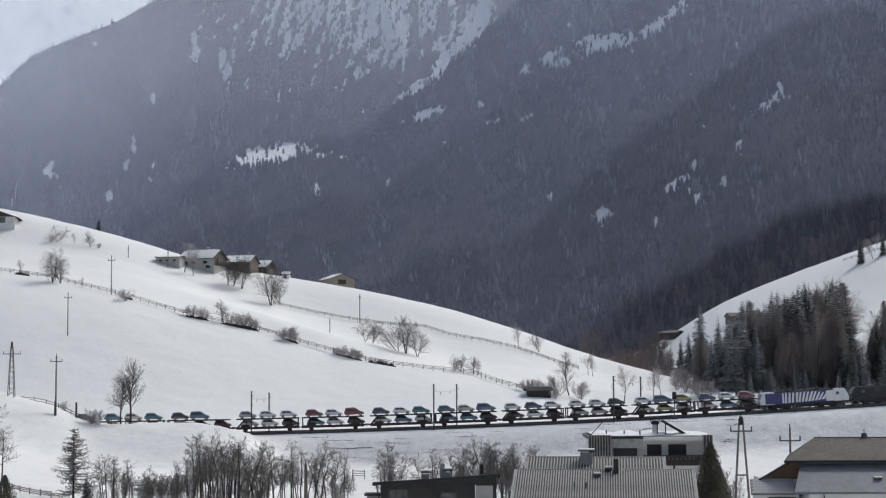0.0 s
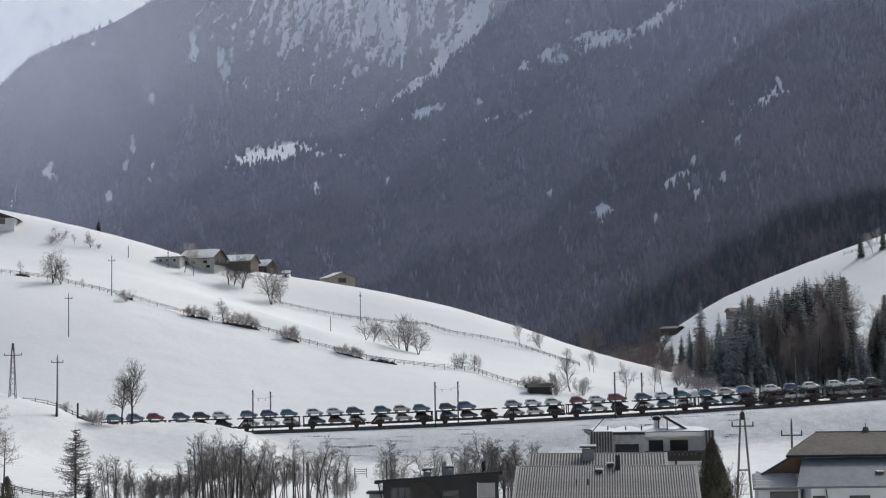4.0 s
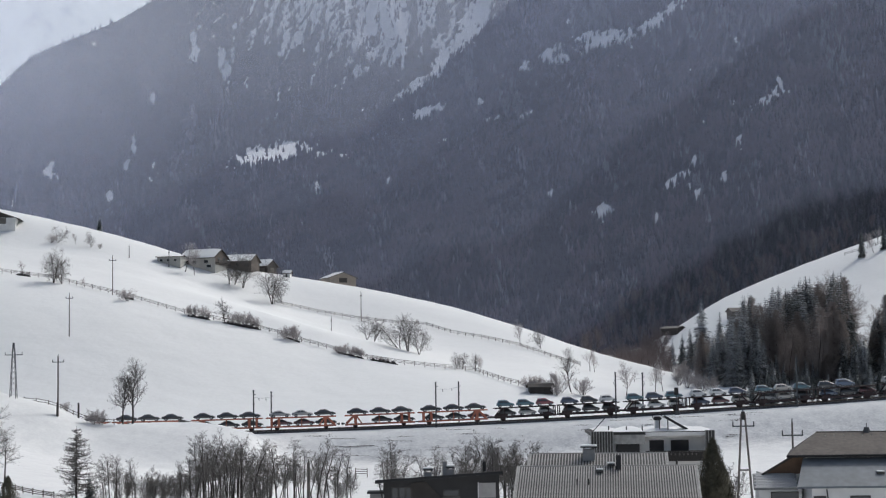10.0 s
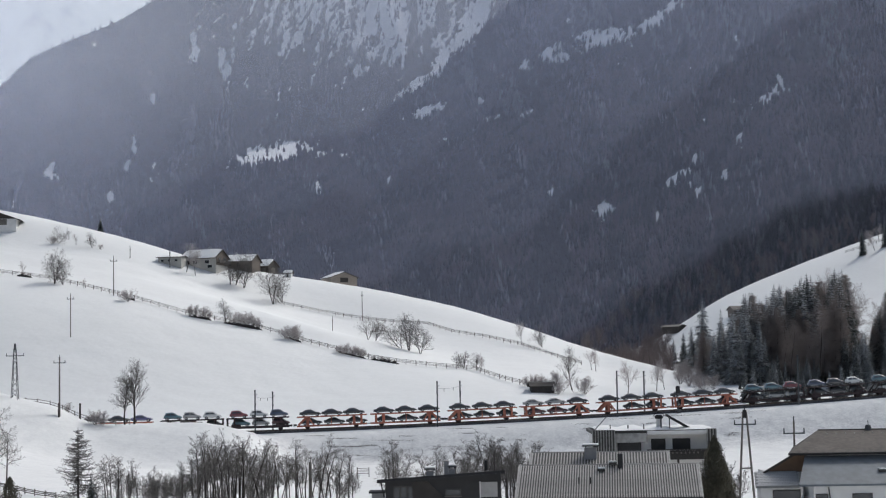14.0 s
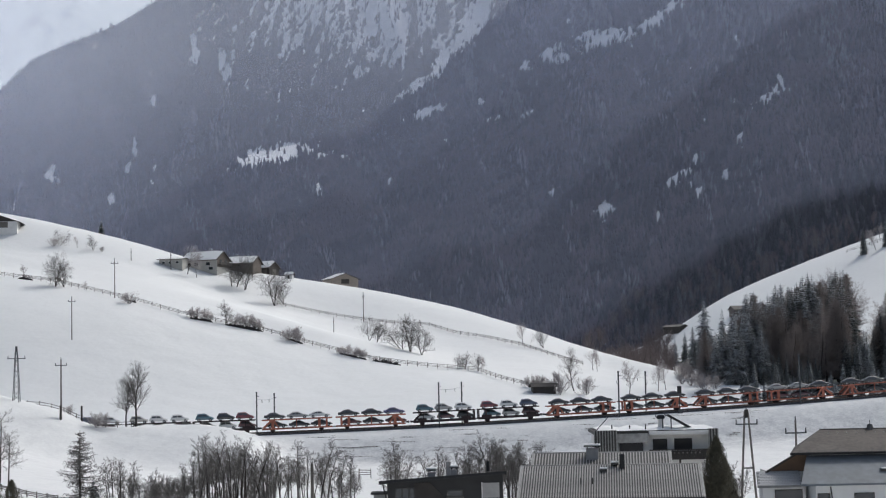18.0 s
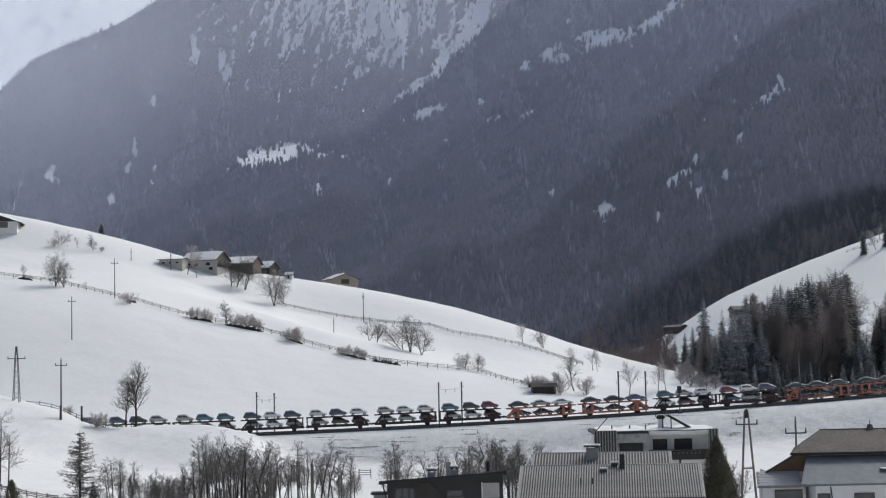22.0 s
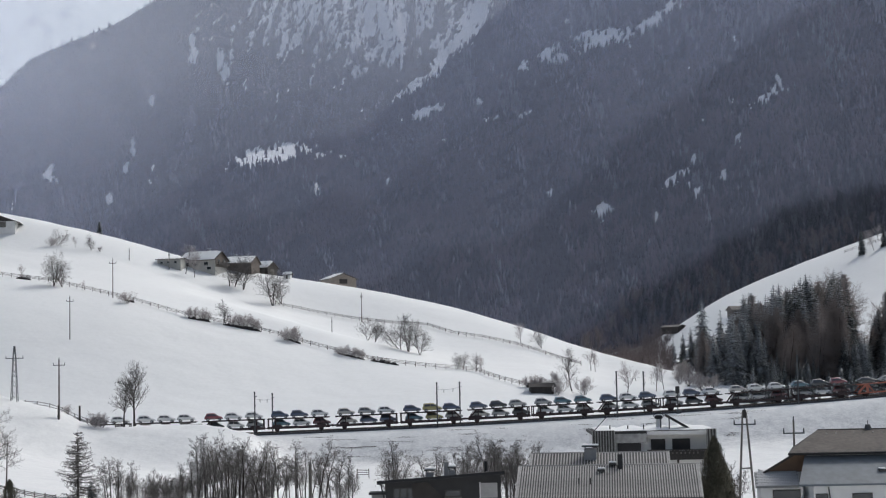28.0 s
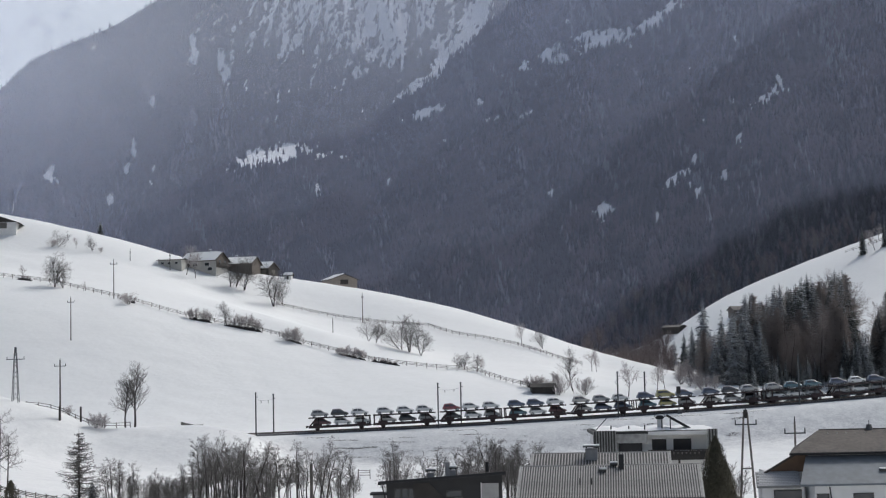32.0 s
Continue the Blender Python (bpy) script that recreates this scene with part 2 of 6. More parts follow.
def fleck(m):
    """Grass flecks and bluish-grey shade mixed into the snow colour where the ground is marked."""
    nt = m.node_tree
    b = nt.nodes["Principled BSDF"]
    old = b.inputs["Base Color"].links[0].from_socket
    at = nt.nodes.new("ShaderNodeAttribute")
    at.attribute_name = "grass_shade"
    tc = nt.nodes.new("ShaderNodeTexCoord")
    total = None
    for scale, weight, stretch in ((1.9, 0.55, 2.2), (0.35, 0.6, 1.6)):
        mp = nt.nodes.new("ShaderNodeMapping")
        mp.inputs["Scale"].default_value = (1, 1, stretch)
        nt.links.new(tc.outputs["Object"], mp.inputs["Vector"])
        no = nt.nodes.new("ShaderNodeTexNoise")
        no.inputs["Scale"].default_value, no.inputs["Detail"].default_value, no.inputs["Roughness"].default_value = scale, 6, 0.7
        nt.links.new(mp.outputs[0], no.inputs["Vector"])
        ma = nt.nodes.new("ShaderNodeMath")
        ma.operation = "MULTIPLY_ADD"
        ma.inputs[1].default_value = weight
        nt.links.new(no.outputs["Fac"], ma.inputs[0])
        if total is None:
            ma.inputs[2].default_value = 0.0
        else:
            nt.links.new(total, ma.inputs[2])
        total = ma.outputs[0]
    mr = nt.nodes.new("ShaderNodeMapRange")
    mr.inputs["From Min"].default_value, mr.inputs["From Max"].default_value = 0.38, 0.85
    nt.links.new(total, mr.inputs["Value"])
    both = nt.nodes.new("ShaderNodeMath")
    both.operation = "MULTIPLY"
    nt.links.new(mr.outputs["Result"], both.inputs[0])
    nt.links.new(at.outputs["Fac"], both.inputs[1])
    mx = nt.nodes.new("ShaderNodeMix")
    mx.data_type = "RGBA"
    nt.links.new(both.outputs[0], mx.inputs["Factor"])
    nt.links.new(old, mx.inputs["A"])
    # bluish grey of the bank's shaded side, painted in with the grass
    mx.inputs["B"].default_value = (0.27, 0.28, 0.31, 1)
    nt.links.new(mx.outputs["Result"], b.inputs["Base Color"])
    return m


def build_ground():
    xs = np.concatenate((np.linspace(-1500, -320, 20), np.arange(-300, 301, 1.6), np.linspace(320, 1500, 20)))
    ys = np.concatenate((np.linspace(-600, 4, 24), np.arange(10, 260, 5), np.arange(260, 560, 1.5), np.arange(560, 961, 5)))
    X, Y = np.meshgrid(xs, ys)
    Z = land(X, Y) + 0.10 * unrest(X, Y, 14, 3) * np.clip((np.abs(Y - TRACK_Y - X * 0.07 - 2) - 9) / 10, 0, 1)
    near_bank = np.clip(1 - np.abs(Y - TRACK_Y - X * 0.071 + 15) / 12, 0, 1)
    Z = Z + near_bank * (0.16 * unrest(X, Y * 1.6, 5, 4) + 0.07 * unrest(X * 1.2, Y * 2.2, 2.2, 6))
    ob = new("ground", grid_mesh("ground", np.stack((X, Y, Z), -1)))
    ob.data.materials.append(fleck(SNOW))
    # marks the bank and near ground that get the painted shade and grass
    at = ob.data.attributes.new("grass_shade", "FLOAT", "POINT")
    side = np.clip((X + 62) / 25, 0, 1)
    at.data.foreach_set("value", np.maximum(near_bank ** 0.6 * side, 0.3 * np.clip((TRACK_Y + X * 0.071 - 14 - Y) / 12, 0, 1)).astype(np.float32).ravel())
    tagged(ob, "snow-covered valley meadows and slopes", "ground", kind="structure")


build_ground()


# ---- mountains ----
def floor_mat(name, dark, snow):
    """Forest floor that gives way to open snow where the slope is marked open."""
    m = mat(name, dark, 0.9, size=9, bump=0.25, vary=0.3, spec=0.1, big=7)
    nt = m.node_tree
    b = nt.nodes["Principled BSDF"]
    old = b.inputs["Base Color"].links[0].from_socket
    at = nt.nodes.new("ShaderNodeAttribute")
    at.attribute_name = "open_snow"
    no = nt.nodes.new("ShaderNodeTexNoise")
    no.inputs["Scale"].default_value = 0.06
    no.inputs["Detail"].default_value = 4
    tc = nt.nodes.new("ShaderNodeTexCoord")
    nt.links.new(tc.outputs["Object"], no.inputs["Vector"])
    ad = nt.nodes.new("ShaderNodeMath")
    ad.operation = "ADD"
    nt.links.new(at.outputs["Fac"], ad.inputs[0])
    nt.links.new(no.outputs["Fac"], ad.inputs[1])
    mr = nt.nodes.new("ShaderNodeMapRange")
    mr.inputs["From Min"].default_value, mr.inputs["From Max"].default_value = 0.8, 1.05
    nt.links.new(ad.outputs[0], mr.inputs["Value"])
    mx = nt.nodes.new("ShaderNodeMix")
    mx.data_type = "RGBA"
    nt.links.new(mr.outputs["Result"], mx.inputs["Factor"])
    nt.links.new(old, mx.inputs["A"])
    mx.inputs["B"].default_value = (*snow, 1)
    nt.links.new(mx.outputs["Result"], b.inputs["Base Color"])
    return m


def leafy(m, share):
    """Lets part of the light through, as thin twigs and needles do."""
    nt = m.node_tree
    b = nt.nodes["Principled BSDF"]
    tr, mx = nt.nodes.new("ShaderNodeBsdfTranslucent"), nt.nodes.new("ShaderNodeMixShader")
    nt.links.new(b.inputs["Base Color"].links[0].from_socket, tr.inputs["Color"])
    mx.inputs["Fac"].default_value = share
    nt.links.new(b.outputs[0], mx.inputs[1])
    nt.links.new(tr.outputs[0], mx.inputs[2])
    nt.links.new(mx.outputs[0], nt.nodes["Material Output"].inputs["Surface"])
    return m


# part of the haze sits in these base colours: paler, blue-violet woods
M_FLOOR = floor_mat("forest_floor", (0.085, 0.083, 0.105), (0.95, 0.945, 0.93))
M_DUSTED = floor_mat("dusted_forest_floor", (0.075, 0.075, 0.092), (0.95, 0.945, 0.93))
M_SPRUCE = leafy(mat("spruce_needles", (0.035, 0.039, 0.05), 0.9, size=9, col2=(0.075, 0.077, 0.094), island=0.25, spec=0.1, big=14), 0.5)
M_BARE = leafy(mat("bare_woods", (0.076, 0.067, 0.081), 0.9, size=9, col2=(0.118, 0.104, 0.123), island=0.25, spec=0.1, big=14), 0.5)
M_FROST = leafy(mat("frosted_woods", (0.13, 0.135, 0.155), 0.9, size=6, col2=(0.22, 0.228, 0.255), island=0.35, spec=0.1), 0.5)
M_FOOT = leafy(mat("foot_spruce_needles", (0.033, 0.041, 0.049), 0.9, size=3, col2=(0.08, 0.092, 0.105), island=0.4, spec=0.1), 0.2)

RIDGES = {
    "near": ((-400, 0, 100, 200, 300, 430, 560, 640, 700, 800, 900, 1200, 1568, 2000),
             (560, 455, 415, 385, 340, 268, 243, 228, 183, 105, 15, -250, -500, -700),
             1350, 3100, 640),
    "back": ((-400, -100, 0, 60, 130, 200, 260, 330, 600, 900, 1300, 2000),
             (300, 200, 138, 85, 55, 28, -5, -50, -220, -380, -500, -600),
             3330, 4520, 560),
}


def slope_points(which, nu, nd, seed):
    us_k, vs_k, d0, d1, v0 = RIDGES[which]
    u = np.linspace(-380, 1950, nu)
    top = glide(u, us_k, vs_k)
    k = np.linspace(0, 1, nd)
    near_by = np.clip((u - 900) / 500, 0, 1) * (450 if which == "near" else 0)   # the slope comes closer on this side
    D = (d0 - near_by)[None, :] + (d1 - d0 + 0.4 * near_by)[None, :] * k[:, None]
    v = v0 + (top[None, :] - v0) * (k[:, None] ** 0.92)
    X = column(u)[None, :] * D
    Z = EYE_Z + rise(v) * D
    ravine = unrest(X + 0.25 * D, Z * 0.35, 260, seed)
    Z = Z + ravine * 16 * np.sin(math.pi * np.clip(k, 0, 1))[:, None] * (D / 2000)
    back = np.stack((X[-1] * 1.06, D[-1] * 1.06, Z[-1] - 300), -1)[None]
    return np.concatenate((np.stack((X, D, Z), -1), back), 0)


CLEARINGS = (  # picture column, row, half width, half height, lean: open snow among the woods, placed to fit the camera's view
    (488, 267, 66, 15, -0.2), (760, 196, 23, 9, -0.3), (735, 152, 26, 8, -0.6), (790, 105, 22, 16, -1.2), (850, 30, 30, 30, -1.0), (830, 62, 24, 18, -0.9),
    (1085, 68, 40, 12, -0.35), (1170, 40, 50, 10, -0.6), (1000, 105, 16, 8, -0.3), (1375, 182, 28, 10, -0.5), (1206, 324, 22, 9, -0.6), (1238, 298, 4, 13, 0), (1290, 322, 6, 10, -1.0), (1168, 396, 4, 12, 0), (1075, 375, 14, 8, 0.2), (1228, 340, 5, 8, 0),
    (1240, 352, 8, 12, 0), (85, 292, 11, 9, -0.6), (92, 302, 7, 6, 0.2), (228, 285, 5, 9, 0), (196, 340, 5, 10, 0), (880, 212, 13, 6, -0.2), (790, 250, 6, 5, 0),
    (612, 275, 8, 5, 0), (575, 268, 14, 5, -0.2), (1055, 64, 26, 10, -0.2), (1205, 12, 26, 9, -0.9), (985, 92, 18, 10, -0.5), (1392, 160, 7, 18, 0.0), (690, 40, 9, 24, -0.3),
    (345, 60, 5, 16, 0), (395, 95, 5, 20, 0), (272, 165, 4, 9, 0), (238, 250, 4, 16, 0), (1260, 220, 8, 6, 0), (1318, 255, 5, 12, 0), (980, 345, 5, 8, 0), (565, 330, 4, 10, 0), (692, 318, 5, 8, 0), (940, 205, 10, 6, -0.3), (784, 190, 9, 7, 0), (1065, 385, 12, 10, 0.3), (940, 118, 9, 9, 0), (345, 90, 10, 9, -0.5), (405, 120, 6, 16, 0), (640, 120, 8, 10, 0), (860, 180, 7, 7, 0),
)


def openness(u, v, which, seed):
    """How open the slope lies, 0 wooded to 1 bare snow, by picture column and row."""
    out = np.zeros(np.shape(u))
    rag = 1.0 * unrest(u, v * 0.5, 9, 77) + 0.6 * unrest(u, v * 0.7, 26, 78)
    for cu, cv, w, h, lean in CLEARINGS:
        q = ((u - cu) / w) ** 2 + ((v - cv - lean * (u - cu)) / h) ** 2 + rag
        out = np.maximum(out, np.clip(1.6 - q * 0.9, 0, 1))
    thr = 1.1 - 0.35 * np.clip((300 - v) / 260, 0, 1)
    if which == "back":       # open snow centred to fit the camera's view, with broad uneven areas
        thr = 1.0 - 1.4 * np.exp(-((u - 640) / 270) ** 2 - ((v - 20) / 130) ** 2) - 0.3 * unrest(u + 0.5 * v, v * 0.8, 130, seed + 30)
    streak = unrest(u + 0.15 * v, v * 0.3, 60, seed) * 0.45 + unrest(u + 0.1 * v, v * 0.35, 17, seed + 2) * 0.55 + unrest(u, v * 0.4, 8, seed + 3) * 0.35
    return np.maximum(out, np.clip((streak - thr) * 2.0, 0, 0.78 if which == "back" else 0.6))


def stand(name, pts, height, material, label, seed, slim=0.2, steps=2):
    """Many small trees in one mesh: each a few ragged tiers."""
    rng = np.random.RandomState(seed)
    n, sides = len(pts), 5
    verts, faces = [], []
    base = 0
    for tier in range(steps):
        lo, hi = 0.04 + 0.62 * tier / steps, 0.4 + 0.6 * (tier + 1) / steps
        w = (1.0 - 0.72 * tier / steps) * slim
        ang = rng.uniform(0, 6.28, (n, 1)) + np.arange(sides)[None] * (2 * math.pi / sides)
        rad = height[:, None] * w * rng.uniform(0.65, 1.25, (n, sides))
        ring = np.stack((pts[:, None, 0] + rad * np.cos(ang), pts[:, None, 1] + rad * np.sin(ang),
                         pts[:, None, 2] + height[:, None] * (lo + rng.uniform(-0.05, 0.05, (n, sides)))), -1)
        tip = pts + np.stack((rng.normal(0, 0.02, n) * height, 0 * height, hi * height), -1)
        block = np.concatenate((ring, tip[:, None]), 1)
        verts.append(block.reshape(-1, 3))
        ids = base + np.arange(n)[:, None] * (sides + 1)
        for i in range(sides):
            faces.append(np.concatenate((ids + i, ids + (i + 1) % sides, ids + sides), 1))
        base += n * (sides + 1)
    ob = new(name, array_mesh(name, np.concatenate(verts), np.concatenate(faces)))
    ob.data.materials.append(material)
    return tagged(ob, label, "forest", kind="stuff")


def build_mountain(which, label, material, nu, nd, seed):
    P = slope_points(which, nu, nd, seed)
    ob = new("mountain_" + which, grid_mesh("mountain_" + which, P))
    ob.data.materials.append(material)
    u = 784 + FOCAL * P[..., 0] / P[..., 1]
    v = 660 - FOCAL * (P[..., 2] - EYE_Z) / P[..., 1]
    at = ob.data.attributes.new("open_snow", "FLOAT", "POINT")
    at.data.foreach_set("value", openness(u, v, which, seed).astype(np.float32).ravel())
    tagged(ob, label, "mountain", kind="structure")
    return P


def wood_on(P, which, n, tall, seed, terrain):
    """Places for trees on a slope, fewer in clearings and streaks."""
    rng = np.random.RandomState(seed)
    r, c = P.shape[0] - 2, P.shape[1] - 1
    a, b = rng.uniform(0, 1, n) ** 0.9 * (r - 0.001), rng.uniform(0.1, 0.95, n) * (c - 0.001)
    i, j = a.astype(int), b.astype(int)
    fa, fb = (a - i)[:, None], (b - j)[:, None]
    pts = (P[i, j] * (1 - fa) + P[i + 1, j] * fa) * (1 - fb) + (P[i, j + 1] * (1 - fa) + P[i + 1, j + 1] * fa) * fb
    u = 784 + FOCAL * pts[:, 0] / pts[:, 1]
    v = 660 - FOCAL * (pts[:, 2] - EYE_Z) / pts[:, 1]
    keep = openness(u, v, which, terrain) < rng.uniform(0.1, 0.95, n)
    keep &= (pts[:, 1] > 1190 + 90 * np.clip((u - 1150) / 200, 0, 1)) | (rng.uniform(0, 1, n) < 0.3)        # the foot of the slope carries taller trees of its own
    pts, u, v = pts[keep], u[keep], v[keep]
    height = tall * rng.uniform(0.55, 1.15, len(pts))
    kind = unrest(u, v, 170, seed + 5) + 0.7 * unrest(u + v, v, 60, seed + 6) + rng.normal(0, 0.35, len(pts))
    frost = unrest(u, v * 0.4, 60, seed + 9) + rng.normal(0, 0.5, len(pts)) + 0.5 * np.clip((250 - v) / 300, -0.4, 1)
    f = frost > (0.9 if which == "back" else 1.05)
    bare = (kind > 0.1) & ~f
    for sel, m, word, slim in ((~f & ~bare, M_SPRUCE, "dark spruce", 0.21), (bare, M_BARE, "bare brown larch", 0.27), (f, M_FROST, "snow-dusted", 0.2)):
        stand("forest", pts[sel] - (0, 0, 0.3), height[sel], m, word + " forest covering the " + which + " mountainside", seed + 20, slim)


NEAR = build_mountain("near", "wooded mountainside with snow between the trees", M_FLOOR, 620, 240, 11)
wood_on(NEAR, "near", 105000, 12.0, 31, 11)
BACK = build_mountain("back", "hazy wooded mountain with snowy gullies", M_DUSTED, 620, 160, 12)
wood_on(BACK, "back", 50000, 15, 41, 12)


# Upright translucent sheets that stand in for the haze before the mountains.
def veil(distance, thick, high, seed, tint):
    m = bpy.data.materials.new("haze_sheet")
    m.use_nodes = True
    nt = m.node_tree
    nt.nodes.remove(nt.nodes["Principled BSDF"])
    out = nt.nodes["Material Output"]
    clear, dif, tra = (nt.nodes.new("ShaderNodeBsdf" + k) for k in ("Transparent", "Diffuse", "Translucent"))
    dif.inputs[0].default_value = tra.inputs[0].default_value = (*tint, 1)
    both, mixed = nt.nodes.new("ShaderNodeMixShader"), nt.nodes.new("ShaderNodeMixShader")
    both.inputs["Fac"].default_value = 0.92      # mostly translucent, so sun from behind brightens the sheet
    lean = nt.nodes.new("ShaderNodeCombineXYZ")          # fixed normal, turned from the sun, makes the sheet read brighter
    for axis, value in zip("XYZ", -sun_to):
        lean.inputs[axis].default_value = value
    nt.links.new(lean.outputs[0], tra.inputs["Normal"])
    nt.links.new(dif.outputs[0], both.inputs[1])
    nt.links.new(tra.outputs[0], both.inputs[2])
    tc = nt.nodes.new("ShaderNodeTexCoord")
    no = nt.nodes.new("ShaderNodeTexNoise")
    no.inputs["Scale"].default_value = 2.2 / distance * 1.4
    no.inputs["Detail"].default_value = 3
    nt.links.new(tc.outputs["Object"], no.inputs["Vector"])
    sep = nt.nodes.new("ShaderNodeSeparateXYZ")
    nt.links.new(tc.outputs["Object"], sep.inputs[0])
    up = nt.nodes.new("ShaderNodeMapRange")          # more opaque upwards and to the left, to fit the camera's view
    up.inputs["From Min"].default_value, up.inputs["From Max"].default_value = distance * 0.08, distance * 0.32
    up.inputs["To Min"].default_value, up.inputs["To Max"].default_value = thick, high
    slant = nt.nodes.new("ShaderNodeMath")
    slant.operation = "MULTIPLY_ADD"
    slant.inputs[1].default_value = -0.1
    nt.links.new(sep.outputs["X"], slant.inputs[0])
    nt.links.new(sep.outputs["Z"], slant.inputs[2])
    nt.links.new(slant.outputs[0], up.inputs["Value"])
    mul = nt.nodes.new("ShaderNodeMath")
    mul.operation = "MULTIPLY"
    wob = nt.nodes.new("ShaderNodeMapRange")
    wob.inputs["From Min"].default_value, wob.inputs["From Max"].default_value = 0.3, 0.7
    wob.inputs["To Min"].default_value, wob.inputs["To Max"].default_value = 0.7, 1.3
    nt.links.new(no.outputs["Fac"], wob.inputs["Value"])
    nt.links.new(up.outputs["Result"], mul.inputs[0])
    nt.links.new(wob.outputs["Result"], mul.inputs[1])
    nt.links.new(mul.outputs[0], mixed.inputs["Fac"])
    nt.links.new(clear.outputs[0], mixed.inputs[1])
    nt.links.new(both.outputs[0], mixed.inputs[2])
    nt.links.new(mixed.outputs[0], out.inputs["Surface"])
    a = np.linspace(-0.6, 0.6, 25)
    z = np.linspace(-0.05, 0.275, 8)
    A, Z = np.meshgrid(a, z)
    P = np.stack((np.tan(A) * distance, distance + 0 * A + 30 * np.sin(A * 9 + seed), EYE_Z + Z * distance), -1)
    ob = new("haze_sheet", grid_mesh("haze_sheet", P))
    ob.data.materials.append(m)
    tagged(ob, "translucent upright sheet standing in for valley haze", "snowfall", kind="backdrop")


# bluish sheets, then two paler ones, lay haze colour over the mountains
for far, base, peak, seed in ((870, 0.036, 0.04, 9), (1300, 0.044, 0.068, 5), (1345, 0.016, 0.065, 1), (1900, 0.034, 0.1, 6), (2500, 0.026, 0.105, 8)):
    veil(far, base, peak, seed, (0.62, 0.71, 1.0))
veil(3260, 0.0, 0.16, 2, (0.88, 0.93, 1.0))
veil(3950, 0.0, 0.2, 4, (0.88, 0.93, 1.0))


def cloud_backdrop():
    """Bright cloud behind the highest ridge."""
    m = bpy.data.materials.new("cloud")
    m.use_nodes = True
    nt = m.node_tree
    nt.nodes.remove(nt.nodes["Principled BSDF"])
    em = nt.nodes.new("ShaderNodeEmission")
    no = nt.nodes.new("ShaderNodeTexNoise")
    no.inputs["Scale"].default_value, no.inputs["Detail"].default_value = 0.006, 5
    tc = nt.nodes.new("ShaderNodeTexCoord")
    nt.links.new(tc.outputs["Object"], no.inputs["Vector"])
    mr = nt.nodes.new("ShaderNodeMapRange")
    mr.inputs["From Min"].default_value, mr.inputs["From Max"].default_value = 0.3, 0.7
    mr.inputs["To Min"].default_value, mr.inputs["To Max"].default_value = 1.12, 1.32
    nt.links.new(no.outputs["Fac"], mr.inputs["Value"])
    nt.links.new(mr.outputs["Result"], em.inputs["Strength"])
    crag = nt.nodes.new("ShaderNodeTexNoise")            # grey crags of a snow face that show faintly through the cloud
    crag.inputs["Scale"].default_value, crag.inputs["Detail"].default_value = 0.02, 5
    nt.links.new(tc.outputs["Object"], crag.inputs["Vector"])
    spot_on = nt.nodes.new("ShaderNodeMapRange")
    spot_on.inputs["From Min"].default_value, spot_on.inputs["From Max"].default_value = 0.6, 0.72
    nt.links.new(crag.outputs["Fac"], spot_on.inputs["Value"])
    face = nt.nodes.new("ShaderNodeMix")
    face.data_type = "RGBA"
    face.inputs["A"].default_value, face.inputs["B"].default_value = (0.955, 0.985, 1.0, 1), (0.7, 0.73, 0.77, 1)
    nt.links.new(spot_on.outputs["Result"], face.inputs["Factor"])
    nt.links.new(face.outputs["Result"], em.inputs["Color"])
    nt.links.new(em.outputs[0], nt.nodes["Material Output"].inputs["Surface"])
    A, Z = np.meshgrid(np.linspace(-0.34, 0.34, 30), np.linspace(0.02, 0.4, 8))
    P = np.stack((np.sin(A) * 4900, np.cos(A) * 4900, EYE_Z + Z * 4900), -1)
    ob = new("cloud_backdrop", grid_mesh("cloud_backdrop", P))
    ob.data.materials.append(m)
    tagged(ob, "bright snow cloud behind the mountain", "sky", kind="backdrop")


cloud_backdrop()


# ---- the railway ----
def build_track():
    s = np.arange(-620, 330, 6.0)
    c, k = math.cos(TRACK_TURN), math.sin(TRACK_TURN)
    z = rail_z(s)

    def strip(name, cross, material, parent=None, label=""):
        P = np.array([[(si * c - o * k, TRACK_Y + si * k + o * c, zi + h) for si, zi in zip(s, z)] for o, h in cross])
        ob = new(name, grid_mesh(name, P[::-1], smooth=False))
        ob.data.materials.append(material)
        if parent:
            ob.parent = parent
        return ob
    bed = strip("track_bed", ((-2.6, -1.0), (-2.3, -0.5), (-1.9, -0.22), (6.6, -0.22), (7.4, -1.0)), M_BALLAST)
    tagged(bed, "dark ballast bed of a double railway line", "railway", kind="structure")
    for o in (-0.75, 0.75, 3.65, 5.15):
        strip("rail", ((o - 0.07, -0.16), (o - 0.036, -0.02), (o - 0.036, 0.0), (o + 0.036, 0.0), (o + 0.036, -0.02), (o + 0.07, -0.16)), M_RAIL, bed)
    snowy = strip("snow_between_tracks", ((1.1, -0.2), (1.5, -0.08), (2.9, -0.08), (3.3, -0.2)), SNOW, bed)
    strip("snow_shoulder", ((-4.1, -0.95), (-3.6, -0.62), (-2.5, -0.5), (-2.28, -0.52)), SNOW, bed)
    strip("snow_between_tracks", ((-0.6, -0.21), (-0.5, -0.12), (0.5, -0.12), (0.6, -0.21)), SNOW, bed)
    strip("snow_between_tracks", ((3.8, -0.21), (3.9, -0.12), (4.9, -0.12), (5.0, -0.21)), SNOW, bed)


build_track()


